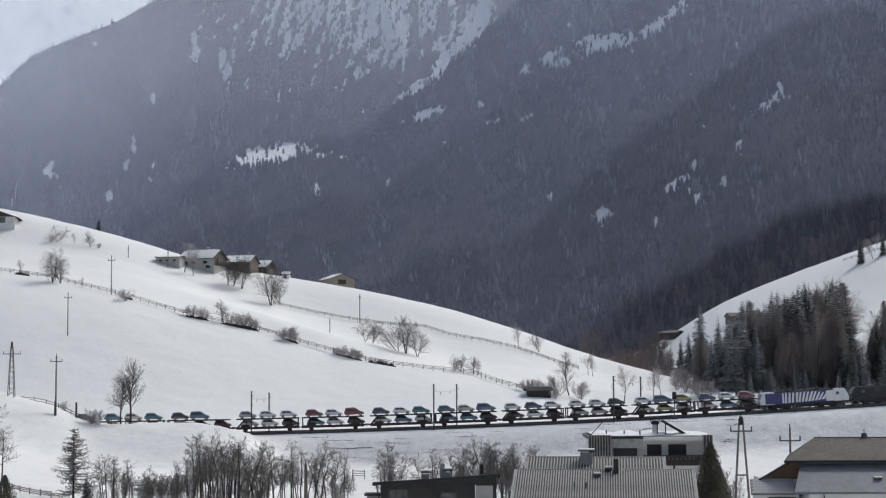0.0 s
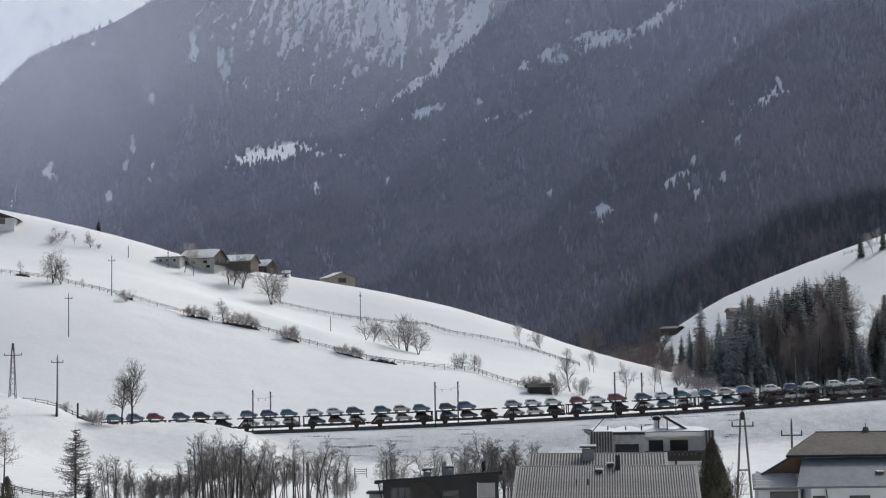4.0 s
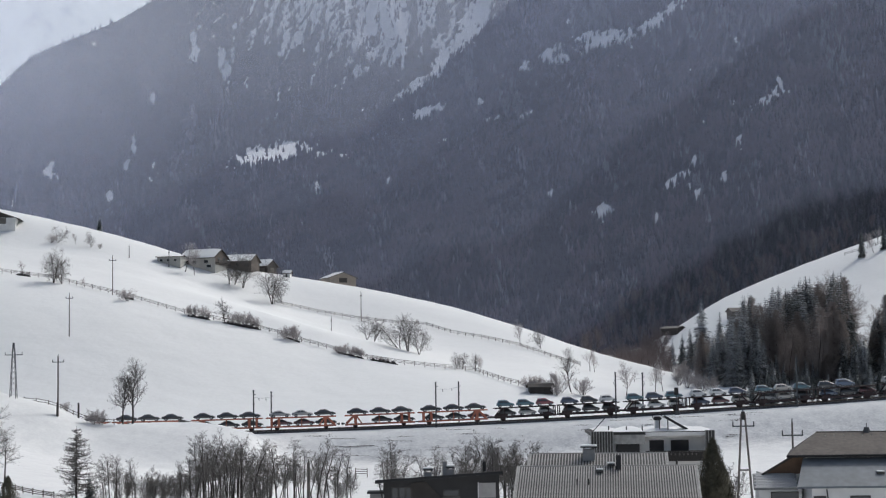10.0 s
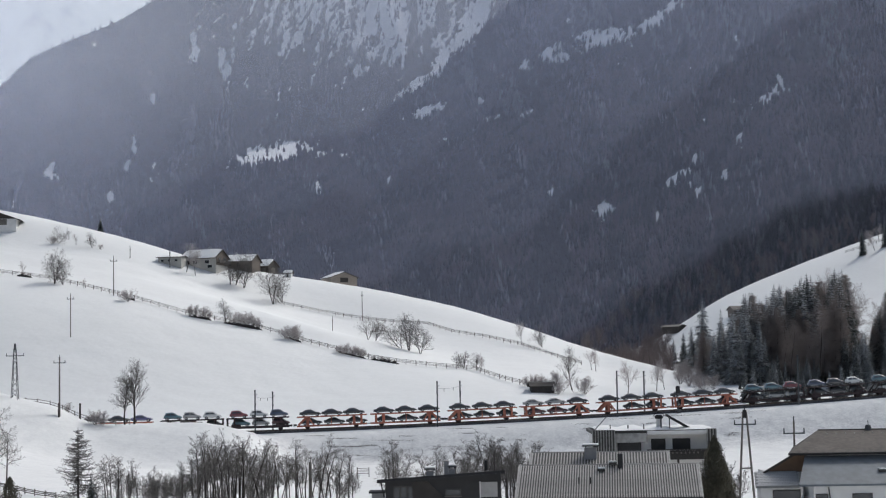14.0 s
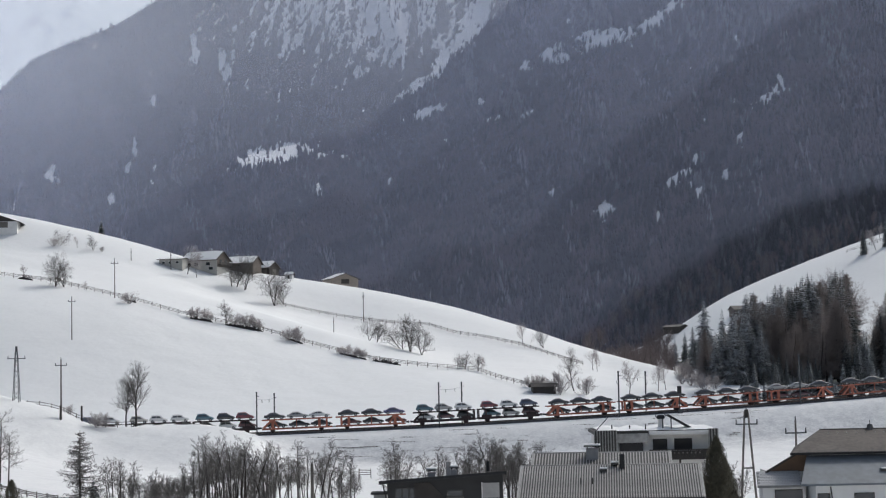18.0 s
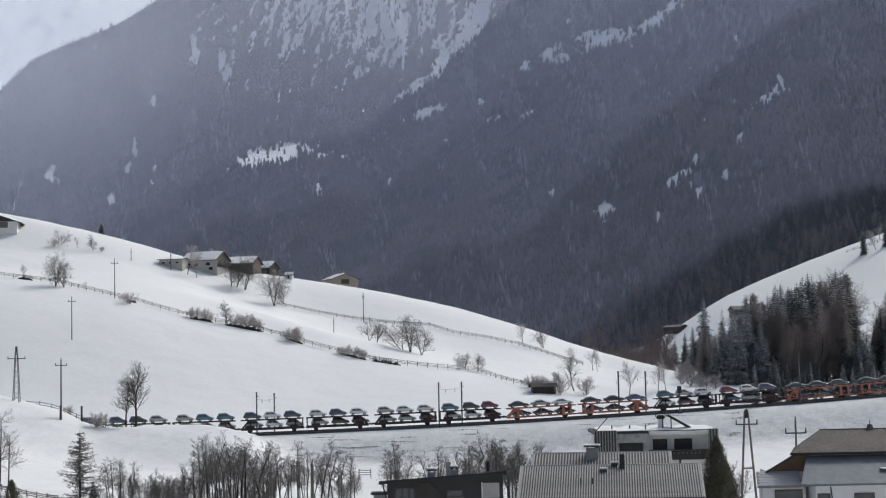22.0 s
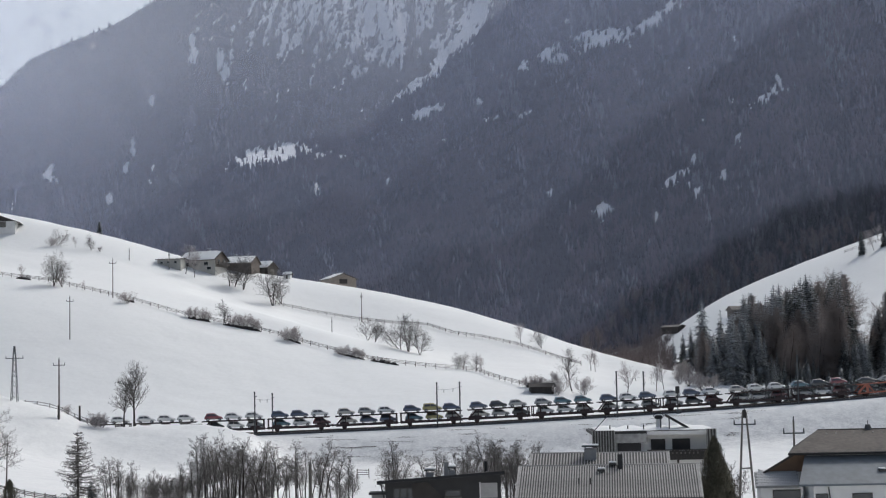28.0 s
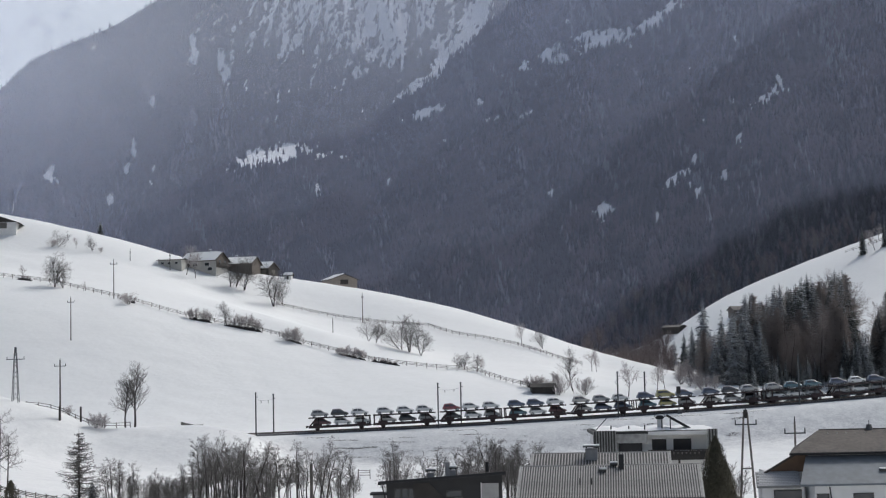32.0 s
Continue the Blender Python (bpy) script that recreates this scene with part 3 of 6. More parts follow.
def wheel_pair(name, r, w, x, y0, y1, parent):
    for y in (y0, y1):
        part(name, rod((x, y - w / 2, r), (x, y + w / 2, r), r, sides=14), M_DARKSTEEL, parent)
    for y in (y0 - 0.14, y1 + 0.14):
        part("axle_box", box(x - 0.45, y - 0.08, 0.28, x + 0.45, y + 0.08, 0.62, bevel=0.05), M_DARKSTEEL, parent)


def dark_wagon():
    w = thing("car_carrier_wagon", "dark brown steel double-deck car carrier wagon", "railway wagon", group="car carrier wagons of the train")
    for side in (-1, 1):
        mid = side * 6.675
        x0, x1 = mid - 6.25, mid + 6.25
        if side < 0:
            x1 = -0.25
        else:
            x0 = 0.25
        bm = box(x0, -1.4, 0.86, x1, 1.4, 0.98)
        part("lower_deck", bm, M_DARKSTEEL, w)
        part("upper_deck", box(x0, -1.4, 2.64, x1, 1.4, 2.72), M_DARKSTEEL, w)
        for y in (-1.42, 1.42):
            part("side_beam", box(x0, y - 0.05, 0.62, x1, y + 0.05, 1.06, bevel=0.03), M_DARKSTEEL, w)
            part("upper_side_beam", box(x0, y - 0.05, 2.56, x1, y + 0.05, 2.78, bevel=0.03), M_DARKSTEEL, w)
            xi, xo = side * 1.9, side * 11.2
            part("post", beam((xi, y, 1.0), (xi, y, 2.6), 0.12, 0.3), M_DARKSTEEL, w)
            part("post", beam((side * 0.45, y, 1.0), (side * 0.45, y, 2.6), 0.12, 0.22), M_DARKSTEEL, w)
            part("brace", beam((side * 12.7, y, 1.0), (side * 11.3, y, 2.6), 0.12, 0.26), M_DARKSTEEL, w)
            part("post", beam((xo - side * 0.3, y, 1.0), (xo - side * 0.3, y, 2.6), 0.12, 0.18), M_DARKSTEEL, w)
            part("wheel_guard", box(side * 2.2 - 0.9, y - 0.04, 0.95, side * 2.2 + 0.9, y + 0.04, 1.5, bevel=0.1), M_DARKSTEEL, w)
            part("wheel_guard", box(side * 11.15 - 0.9, y - 0.04, 0.95, side * 11.15 + 0.9, y + 0.04, 1.5, bevel=0.1), M_DARKSTEEL, w)
            part("buffer", rod((side * 12.9, y * 0.62, 0.95), (side * 13.5, y * 0.62, 0.95), 0.1, 0.22, 8), M_DARKSTEEL, w)
        for x in (side * 2.2, side * 11.15):
            wheel_pair("wheel", 0.42, 0.13, x, -0.78, 0.78, w)
    part("drawbar", beam((-0.6, 0, 0.8), (0.6, 0, 0.8), 0.2, 0.16), M_DARKSTEEL, w)
    return w


def orange_wagon():
    w = thing("car_carrier_wagon", "orange-red steel double-deck car carrier wagon", "railway wagon", group="car carrier wagons of the train")
    for side in (-1, 1):
        a, b = sorted((side * 0.35, side * 14.6))
        part("lower_deck", box(a, -1.35, 0.72, b, 1.35, 0.82), M_DARKSTEEL, w)
        part("upper_deck", box(a, -1.35, 2.5, b, 1.35, 2.58), M_DARKSTEEL, w)
        for y in (-1.42, 1.42):
            part("side_beam", box(a, y - 0.06, 0.55, b, y + 0.06, 0.84, bevel=0.03), M_ORANGE, w)
            part("upper_side_beam", box(a, y - 0.06, 2.4, b, y + 0.06, 2.64, bevel=0.03), M_ORANGE, w)
            part("post", beam((side * 1.5, y, 0.8), (side * 1.5, y, 2.5), 0.14, 0.4), M_ORANGE, w)
            part("post", beam((side * 3.0, y, 0.8), (side * 3.0, y, 2.5), 0.14, 0.55), M_ORANGE, w)
            part("post", beam((side * 12.4, y, 0.8), (side * 12.4, y, 2.5), 0.14, 0.55), M_ORANGE, w)
            part("brace", beam((side * 14.3, y, 0.9), (side * 12.6, y, 2.5), 0.14, 0.42), M_ORANGE, w)
            part("brace", beam((side * 11.2, y, 0.9), (side * 12.2, y, 2.4), 0.12, 0.3), M_ORANGE, w)
            part("post", beam((side * 7.6, y, 0.8), (side * 7.6, y, 2.5), 0.1, 0.16), M_ORANGE, w)
            part("buffer", rod((side * 14.6, y * 0.6, 0.95), (side * 15.3, y * 0.6, 0.95), 0.1, 0.22, 8), M_DARKSTEEL, w)
        for x in (side * 2.6, side * 12.5):
            wheel_pair("wheel", 0.42, 0.13, x, -0.78, 0.78, w)
    part("drawbar", beam((-0.7, 0, 0.7), (0.7, 0, 0.7), 0.2, 0.16), M_DARKSTEEL, w)
    return w


# Cars: outlines of body and glasshouse along the car, front towards +x.
SHAPES = {
    "hatchback": (1.62, ((-1.8, 0.3), (-1.84, 0.62), (-1.78, 0.92), (-1.6, 0.98), (0.72, 0.98), (1.35, 0.9), (1.72, 0.74), (1.82, 0.5), (1.78, 0.28)),
                  ((-1.68, 0.96), (-1.44, 1.52), (-0.2, 1.58), (0.25, 1.5), (1.05, 0.95)), (-1.38, -0.16, 0.17), (1.15, -1.17, 0.29)),
    "van": (1.72, ((-1.98, 0.32), (-2.02, 0.7), (-1.96, 1.04), (-1.8, 1.08), (0.9, 1.06), (1.5, 0.98), (1.9, 0.78), (2.0, 0.5), (1.95, 0.3)),
            ((-1.9, 1.06), (-1.75, 1.68), (-0.1, 1.74), (0.35, 1.64), (1.25, 1.0)), (-1.68, -0.05, 0.2), (1.3, -1.3, 0.31)),
    "saloon": (1.76, ((-2.15, 0.32), (-2.2, 0.6), (-2.14, 0.86), (-1.9, 0.9), (1.0, 0.88), (1.7, 0.8), (2.1, 0.62), (2.2, 0.42), (2.15, 0.28)),
               ((-1.75, 0.88), (-0.95, 1.34), (-0.1, 1.4), (0.2, 1.35), (1.15, 0.87)), (-0.9, -0.05, 0.15), (1.38, -1.32, 0.31)),
}
CAR_KIT = {}


def car_skin(shape):
    """The car's outer surface: a function of the place along it and of the way round from sill to sill (-6 to 6)."""
    wide, body, house, roof, wheels = SHAPES[shape]
    h = wide / 2
    line = [(body[1][0], 0.5), body[1], body[2], *house, *body[5:8]]
    lx, lz = [p[0] for p in line], [p[1] for p in line]
    lx[0] -= 0.02
    belt = house[0][1] - 0.03
    end = max(abs(lx[0]), abs(lx[-1]))

    def at(x, t, proud=0.0):
        top = float(np.interp(x, lx, lz))
        low = 0.3 + 0.14 * max(0.0, (abs(x) - end + 0.35) / 0.35)
        sh = min(belt - 0.02 * max(0.0, x) ** 2, top - 0.15)
        w = h * (1 - 0.16 * (abs(x) / end) ** 6)
        cabin = top - sh
        wt = w - 0.09 - 0.2 * min(1.0, cabin / 0.55)
        rows = ((w - 0.05, low), (w, (low + sh) / 2), (w - 0.03, sh), (wt + 0.05, sh + cabin * 0.72), (wt - 0.13, sh + cabin * 0.92), (wt * 0.4, top + 0.01), (0.0, top + 0.025))
        k = abs(t)
        n = min(int(k), 5)
        a, b = rows[n], rows[n + 1]
        y, z = a[0] + (b[0] - a[0]) * (k - n), a[1] + (b[1] - a[1]) * (k - n)
        out = 1.0 + proud / h
        return (x, math.copysign(y * out, t) if k < 6 else 0.0, z + (proud if k > 2.5 else 0.0))
    return at, lx, house, h


def car_meshes(shape):
    if shape in CAR_KIT:
        return CAR_KIT[shape]
    at, lx, house, h = car_skin(shape)
    xs = sorted({round(x, 3) for x in np.linspace(lx[0], lx[-1], 17).tolist() + lx})
    ts = [-k for k in (0.001, 1, 2, 3, 3.5, 4, 4.5, 5)] + [6] + [k for k in (5, 4.5, 4, 3.5, 3, 2, 1, 0.001)]
    kit = {"body": grid_mesh("body", np.array([[at(x, t) for t in ts] for x in xs])[::-1])}

    def patch(name, x0, x1, t0, t1, nx, nt, squeeze=0.0):
        """Glass over part of the skin; squeeze slants its ends with the pillars."""
        P = []
        for k in np.linspace(0, 1, nt):
            t = t0 + (t1 - t0) * k
            P.append([at(x0[0] + (x0[1] - x0[0]) * k + ((x1[0] + (x1[1] - x1[0]) * k) - (x0[0] + (x0[1] - x0[0]) * k)) * q, t, 0.012) for q in np.linspace(0, 1, nx)])
        return grid_mesh(name, np.array(P))
    (xa, _), (xb, _), (xc, _), (xd, _), (xe, _) = house
    mid = 0.45 * xa + 0.55 * xe - 0.25
    kit["side_window"] = []
    for sg in (-1, 1):
        kit["side_window"].append(patch("side_window", (xa + 0.28, xb + 0.22), (mid - 0.05, mid - 0.05), sg * 2.12, sg * 2.95, 4, 3))
        kit["side_window"].append(patch("side_window", (mid + 0.05, mid + 0.05), (xe - 0.3, xd + 0.06), sg * 2.12, sg * 2.95, 4, 3))
    kit["windscreen"] = grid_mesh("windscreen", np.array([[at(x, t, 0.014) for t in (-3.7, -4.2, -5, 6, 5, 4.2, 3.7)] for x in np.linspace(xd + 0.06, xe - 0.08, 5)])[::-1])
    kit["rear_window"] = grid_mesh("rear_window", np.array([[at(x, t, 0.014) for t in (-3.8, -4.4, -5, 6, 5, 4.4, 3.8)] for x in np.linspace(xa + 0.06, xb - 0.05, 4)])[::-1])
    body, wheels = SHAPES[shape][1], SHAPES[shape][4]
    r = wheels[2]
    kit["tyre"] = mesh("tyre", rod((0, -0.1, 0), (0, 0.1, 0), r, sides=16))
    kit["rim"] = mesh("rim", rod((0, -0.11, 0), (0, 0.11, 0), r * 0.62, sides=10))
    kit["headlight"] = mesh("headlight", box(-0.1, -0.16, -0.07, 0.1, 0.16, 0.07, bevel=0.03))
    kit["wheels"], kit["half"], kit["front"] = wheels, h, body[-3]
    CAR_KIT[shape] = kit
    return kit


def car(shape, colour, upper):
    kit = car_meshes(shape)
    word, paint = PAINT[colour]
    c = thing(shape + "_car", word + " " + shape + " car carried on a railway wagon", "car", group="cars carried by the train")
    key = (shape, "body", colour)
    if key not in CAR_KIT:
        CAR_KIT[key] = kit["body"].copy()
    part("body", CAR_KIT[key], paint, c)
    for me in kit["side_window"]:
        part("side_window", me, M_GLASS, c)
    part("windscreen", kit["windscreen"], M_GLASS, c)
    part("rear_window", kit["rear_window"], M_GLASS, c)
    fx, rx, r = kit["wheels"]
    for x in (fx, rx):
        for y in (-1, 1):
            t = part("tyre", kit["tyre"], M_TYRE, c)
            t.location = (x, y * (kit["half"] - 0.085), r)
            part("rim", kit["rim"], M_RIM, t)
    for y in (-1, 1):
        lamp = part("headlight", kit["headlight"], M_LAMP, c)
        lamp.location = (kit["front"][0] - 0.1, y * (kit["half"] - 0.3), kit["front"][1] - 0.02)
    return c


# The train, front first: wagon kind, middle in metres along the track at the start, and the cars' colours,
# upper deck and lower deck of the leading half, then of the trailing half, each from front to back.
TRAIN = (
    ("D", 52.7, "rwn", "ktw", "gbw", "sge"), ("D", 25.55, "kww", "kss", "wnw", "kwm"), ("D", -1.55, "bet", "ktt", "twn", "wtw"),
    ("D", -28.65, "Rwr", "kwt", "wws", "kwe"), ("D", -55.75, "-bk", "mkb", "tet", "kes"), ("D", -82.8, "nww", "emn", "tnt", "www"),
    ("D", -109.85, "wkn", "kkk", "rtt", "ssk"), ("O", -138.8, "kkk", "mkk", "kkk", "kk-"), ("O", -169.75, "kss", "kmm", "kkk", "kkk"),
    ("O", -200.5, "kkk", "kkk", "kkk", "kkk"), ("D", -229.6, "nwr", "mst", "wst", "kmw"), ("O", -258.7, "pkk", "mkm", "wsk", "kkk"),
    ("D", -287.5, "rkt", "mws", "wwe", "mss"), ("D", -314.6, "wnw", "mks", "nwn", "sws"), ("D", -341.55, "tts", "sww", "skn", "kse"),
    ("D", -368.65, "ngn", "sgt", "wse", "nne"), ("D", -395.65, "wnn", "mwt", "wwr", "swk"), ("D", -422.55, "www", "ske", "wks", "wwm"),
)
RIDERS = []   # thing, its place along the train, its height over the rails


def build_train():
    first = {}
    for kind, s, *decks in TRAIN:
        if kind not in first:
            first[kind] = w = dark_wagon() if kind == "D" else orange_wagon()
        else:
            w = copy_thing(first[kind], Matrix.Identity(4))
        RIDERS.append((w, s, 0.0))
        if kind == "D":
            mid, step, low, high, lead = 6.675, 4.07, 0.98, 2.73, 0.3
        else:
            mid, step, low, high, lead = 7.55, 4.55, 0.83, 2.59, 0.2
        for i, row in enumerate(decks):
            half, upper = (mid if i < 2 else -mid), i % 2 == 0
            for j, col in enumerate(row):
                if col == "-":
                    continue
                shape = "saloon" if kind == "O" else ("van" if col in "Rgb" and upper else "hatchback")
                at = half + (1 - j) * step + (0.15 if upper else 0.55) + random.uniform(-0.12, 0.12)
                RIDERS.append((car(shape, col.lower(), upper), s + at, high if upper else low))
    build_locos()


M_LOCO_W = mat("loco_white", (0.82, 0.82, 0.82), 0.4, vary=0.08, size=1.5)
M_LOCO_V = mat("loco_violet", (0.07, 0.065, 0.19), 0.4, vary=0.1)
M_LOCO_D = mat("loco_dark", (0.022, 0.024, 0.03), 0.45, vary=0.2)
M_ROOF_D = mat("loco_roof", (0.05, 0.055, 0.06), 0.6, vary=0.3)


def loco(name, label, side_mat, cab_mat, striped):
    w = thing(name, label, "locomotive")
    part("frame", box(-9.1, -1.35, 0.85, 9.1, 1.35, 1.25, bevel=0.05), M_LOCO_D, w)
    cab = ((6.3, 1.2), (9.35, 1.2), (9.45, 2.0), (8.75, 3.55), (8.3, 3.75), (6.3, 3.75))
    part("cab", prism(cab, -1.48, 1.48, inset=(2.5, 0.12)), cab_mat, w)
    part("cab", prism([(-x, z) for x, z in cab][::-1], -1.48, 1.48, inset=(2.5, 0.12)), cab_mat, w)
    part("body", box(-6.3, -1.45, 1.2, 6.3, 1.45, 3.55, bevel=0.08), side_mat, w)
    part("roof", prism([(-6.3, 3.5), (6.3, 3.5), (6.1, 3.85), (-6.1, 3.85)], -1.15, 1.15), M_ROOF_D, w)
    for s in (-1, 1):
        part("windscreen", prism([(s * 9.3, 2.35), (s * 9.36, 2.35), (s * 8.86, 3.45), (s * 8.8, 3.45)], -1.05, 1.05), M_GLASS, w)
        for y in (-1, 1):
            part("cab_window", box(s * 7.0 - 0.3, y * 1.42 - 0.02, 2.5, s * 7.0 + 0.35, y * 1.42 + 0.03, 3.1), M_GLASS, w)
            part("cab_door", box(s * 6.6 - 0.3, y * 1.475 - 0.012, 1.3, s * 6.6 + 0.3, y * 1.475 + 0.012, 2.4), cab_mat, w)
            part("buffer", rod((s * 9.3, y * 0.9, 1.05), (s * 9.85, y * 0.9, 1.05), 0.1, 0.25, 8), M_LOCO_D, w)
            part("headlight", rod((s * 9.4, y * 0.9, 1.7), (s * 9.5, y * 0.9, 1.7), 0.14, sides=8), M_LAMP, w)
            part("bogie_frame", box(s * 5.0 - 2.1, y * 1.15 - 0.07, 0.35, s * 5.0 + 2.1, y * 1.15 + 0.07, 0.85, bevel=0.08), M_LOCO_D, w)
        for x in (s * 5.0 - 1.3, s * 5.0 + 1.3):
            wheel_pair("wheel", 0.6, 0.14, x, -0.78, 0.78, w)
        base = rod((s * 3.2, 0, 3.85), (s * 3.2, 0, 4.05), 0.5, sides=8)
        part("pantograph", beam((s * 3.8, 0, 4.1), (s * 1.8, 0, 4.16), 1.2, 0.06, base), M_ROOF_D, w)
    part("transformer", box(-2.2, -1.2, 0.35, 2.2, 1.2, 0.85, bevel=0.06), M_LOCO_D, w)
    if striped:
        for y in (-1, 1):
            part("side_panel", box(-8.3, y * 1.482, 1.3, -4.7, y * 1.49, 3.45), M_LOCO_V, w, "dark violet panel")
            part("side_panel", box(4.6, y * 1.452, 1.3, 6.25, y * 1.462, 3.45), M_LOCO_W, w, "white panel")
            for i in range(15):
                x = -4.9 + i * 0.7
                lean = 0.05 + 0.09 * i
                top = 3.44 if i < 10 else 3.44 - (i - 9) * 0.15
                low = 1.32 + (0.02 * i if i < 10 else 0.2 + 0.08 * (i - 10))
                wd = 0.48 if i % 4 else 0.58
                prism_at = [(x, low), (x + wd, low), (x + wd * 0.8 + lean, top), (x + lean, top)]
                part("stripe", prism(prism_at, y * 1.464, y * 1.478), M_LOCO_W, w, "slanting white stripe")
    else:
        for i in range(4):
            part("grille", box(-4.5 + i * 2.4, -1.47, 2.6, -3.2 + i * 2.4, -1.45, 3.3), M_ROOF_D, w)
    return w


def build_locos():
    a = loco("locomotive", "violet-blue electric locomotive with slanting white stripes and white cabs", M_LOCO_V, M_LOCO_W, True)
    b = loco("locomotive", "dark blue-black electric locomotive at the head of the train", M_LOCO_D, M_LOCO_D, False)
    RIDERS.append((a, 75.6, 0.0))
    RIDERS.append((b, 95.1, 0.0))


build_train()


# ---- buildings ----
M_PLASTER = mat("white_plaster", (0.74, 0.73, 0.71), 0.85, vary=0.12, size=1.2)
M_CREAM = mat("cream_plaster", (0.45, 0.44, 0.41), 0.85, vary=0.15, size=1.2)
M_PLASTER_D = mat("grey_plaster", (0.26, 0.255, 0.25), 0.85, vary=0.2, size=1.2)
M_WOOD_D = mat("dark_wood", (0.05, 0.044, 0.04), 0.8, vary=0.35, size=0.5)
M_HUT = mat("pale_hut_boards", (0.32, 0.28, 0.24), 0.8, vary=0.2, size=0.6)
M_WOOD_T = mat("tan_wood", (0.12, 0.10, 0.085), 0.8, vary=0.25, size=0.6)
M_WOOD_B = mat("brown_wood", (0.12, 0.074, 0.046), 0.75, vary=0.3, size=0.5)
M_GREYWOOD = mat("weathered_wood", (0.17, 0.155, 0.14), 0.85, vary=0.35, size=0.35)
M_SHEET = mat("roof_sheet", (0.06, 0.058, 0.054), 0.6, 0.1, vary=0.5, size=0.5, big=6)
M_SHEET_L = mat("roof_rib", (0.35, 0.342, 0.325), 0.55, 0.1, vary=0.45, size=0.45, big=7)
M_SHEET_B = mat("blue_grey_roof", (0.15, 0.17, 0.19), 0.6, 0.0, vary=0.3, size=0.7, big=5)
M_ROOF_BR = mat("brown_roof", (0.072, 0.058, 0.049), 0.75, vary=0.5, size=0.35, big=8)
M_TILE = mat("grey_tile", (0.2, 0.2, 0.195), 0.7, vary=0.3, size=0.3)
M_TILE_L = mat("snow_flecked_tile", (0.5, 0.5, 0.5), 0.7, vary=0.3, size=0.3)
M_DARK = mat("dark_cladding", (0.03, 0.029, 0.03), 0.7, vary=0.3, size=0.6)
M_PANE = mat("window_pane", (0.03, 0.035, 0.04), 0.1, vary=0.1, spec=0.8)
M_METAL_D = mat("black_flue", (0.025, 0.025, 0.027), 0.5, 0.3)
M_CONC = mat("chimney_render", (0.37, 0.36, 0.35), 0.9, vary=0.2, size=0.4)


def spot(u, d, lift=0.0, yaw=0.0):
    """A pose on the ground at a bearing and distance."""
    x = column(u) * d
    return pose(x, d, float(land(x, d)) + lift, 0, 0, yaw)


def level_spot(u, v, d, yaw=0.0):
    """A pose at a bearing, a row of the level picture and a distance."""
    return pose(column(u) * d, d, EYE_Z + rise(v) * d, 0, 0, yaw)


def window(parent, x, y, z, w, h, frame_mat=None, face="y"):
    """A window on a wall that faces -y (face 'y') or +x (face 'x'), its middle at x, y, z."""
    if face == "y":
        fr = box(x - w / 2 - 0.08, y - 0.05, z - h / 2 - 0.08, x + w / 2 + 0.08, y + 0.03, z + h / 2 + 0.08)
        pa = box(x - w / 2, y - 0.06, z - h / 2, x + w / 2, y + 0.02, z + h / 2)
        sill = box(x - w / 2 - 0.12, y - 0.14, z - h / 2 - 0.14, x + w / 2 + 0.12, y + 0.02, z - h / 2 - 0.08)
    else:
        fr = box(x - 0.03, y - w / 2 - 0.08, z - h / 2 - 0.08, x + 0.05, y + w / 2 + 0.08, z + h / 2 + 0.08)
        pa = box(x - 0.02, y - w / 2, z - h / 2, x + 0.06, y + w / 2, z + h / 2)
        sill = box(x - 0.02, y - w / 2 - 0.12, z - h / 2 - 0.14, x + 0.14, y + w / 2 + 0.12, z - h / 2 - 0.08)
    f = part("window", fr, frame_mat or M_PLASTER, parent)
    part("pane", pa, M_PANE, f)
    part("sill", sill, M_GREYWOOD, f)


def roof_side(parent, L, W, z_eave, z_ridge, side, over, material, snow=0.0, name="roof_side", end=0.4):
    """One slope of a gable roof whose ridge runs along x."""
    y1 = side * (W / 2 + over)
    drop = (z_ridge - z_eave) * over / (W / 2)
    a, b = -L / 2 - end, L / 2 + end
    bm = bmesh.new()
    t = 0.16
    vs = [bm.verts.new(p) for p in ((a, 0, z_ridge), (b, 0, z_ridge), (b, y1, z_eave - drop), (a, y1, z_eave - drop),
                                    (a, 0, z_ridge + t), (b, 0, z_ridge + t), (b, y1, z_eave - drop + t), (a, y1, z_eave - drop + t))]
    for f in ((0, 1, 2, 3), (4, 7, 6, 5), (0, 4, 5, 1), (1, 5, 6, 2), (2, 6, 7, 3), (3, 7, 4, 0)):
        bm.faces.new([vs[i] for i in f])
    bmesh.ops.recalc_face_normals(bm, faces=bm.faces[:])
    r = part(name, bm, material, parent)
    if snow:
        P = []
        rng = np.random.RandomState(int(L * 10 + W * 7 + side + 50))
        for i in np.linspace(0.03, 0.97, 9):
            row = []
            for j in np.linspace(0.0, 0.97, 6):
                z = z_ridge + (z_eave - drop - z_ridge) * j + t
                edge = 0.02 if i in (0.03, 0.97) or j == 0.97 else snow * rng.uniform(0.8, 1.2)
                row.append((a + (b - a) * i, y1 * j, z + edge))
            P.append(row)
        P = np.array(P)
        ob = part("roof_snow", grid_mesh("roof_snow", P if side < 0 else P[::-1]), SNOW, r, "snow lying on the roof")
    return r


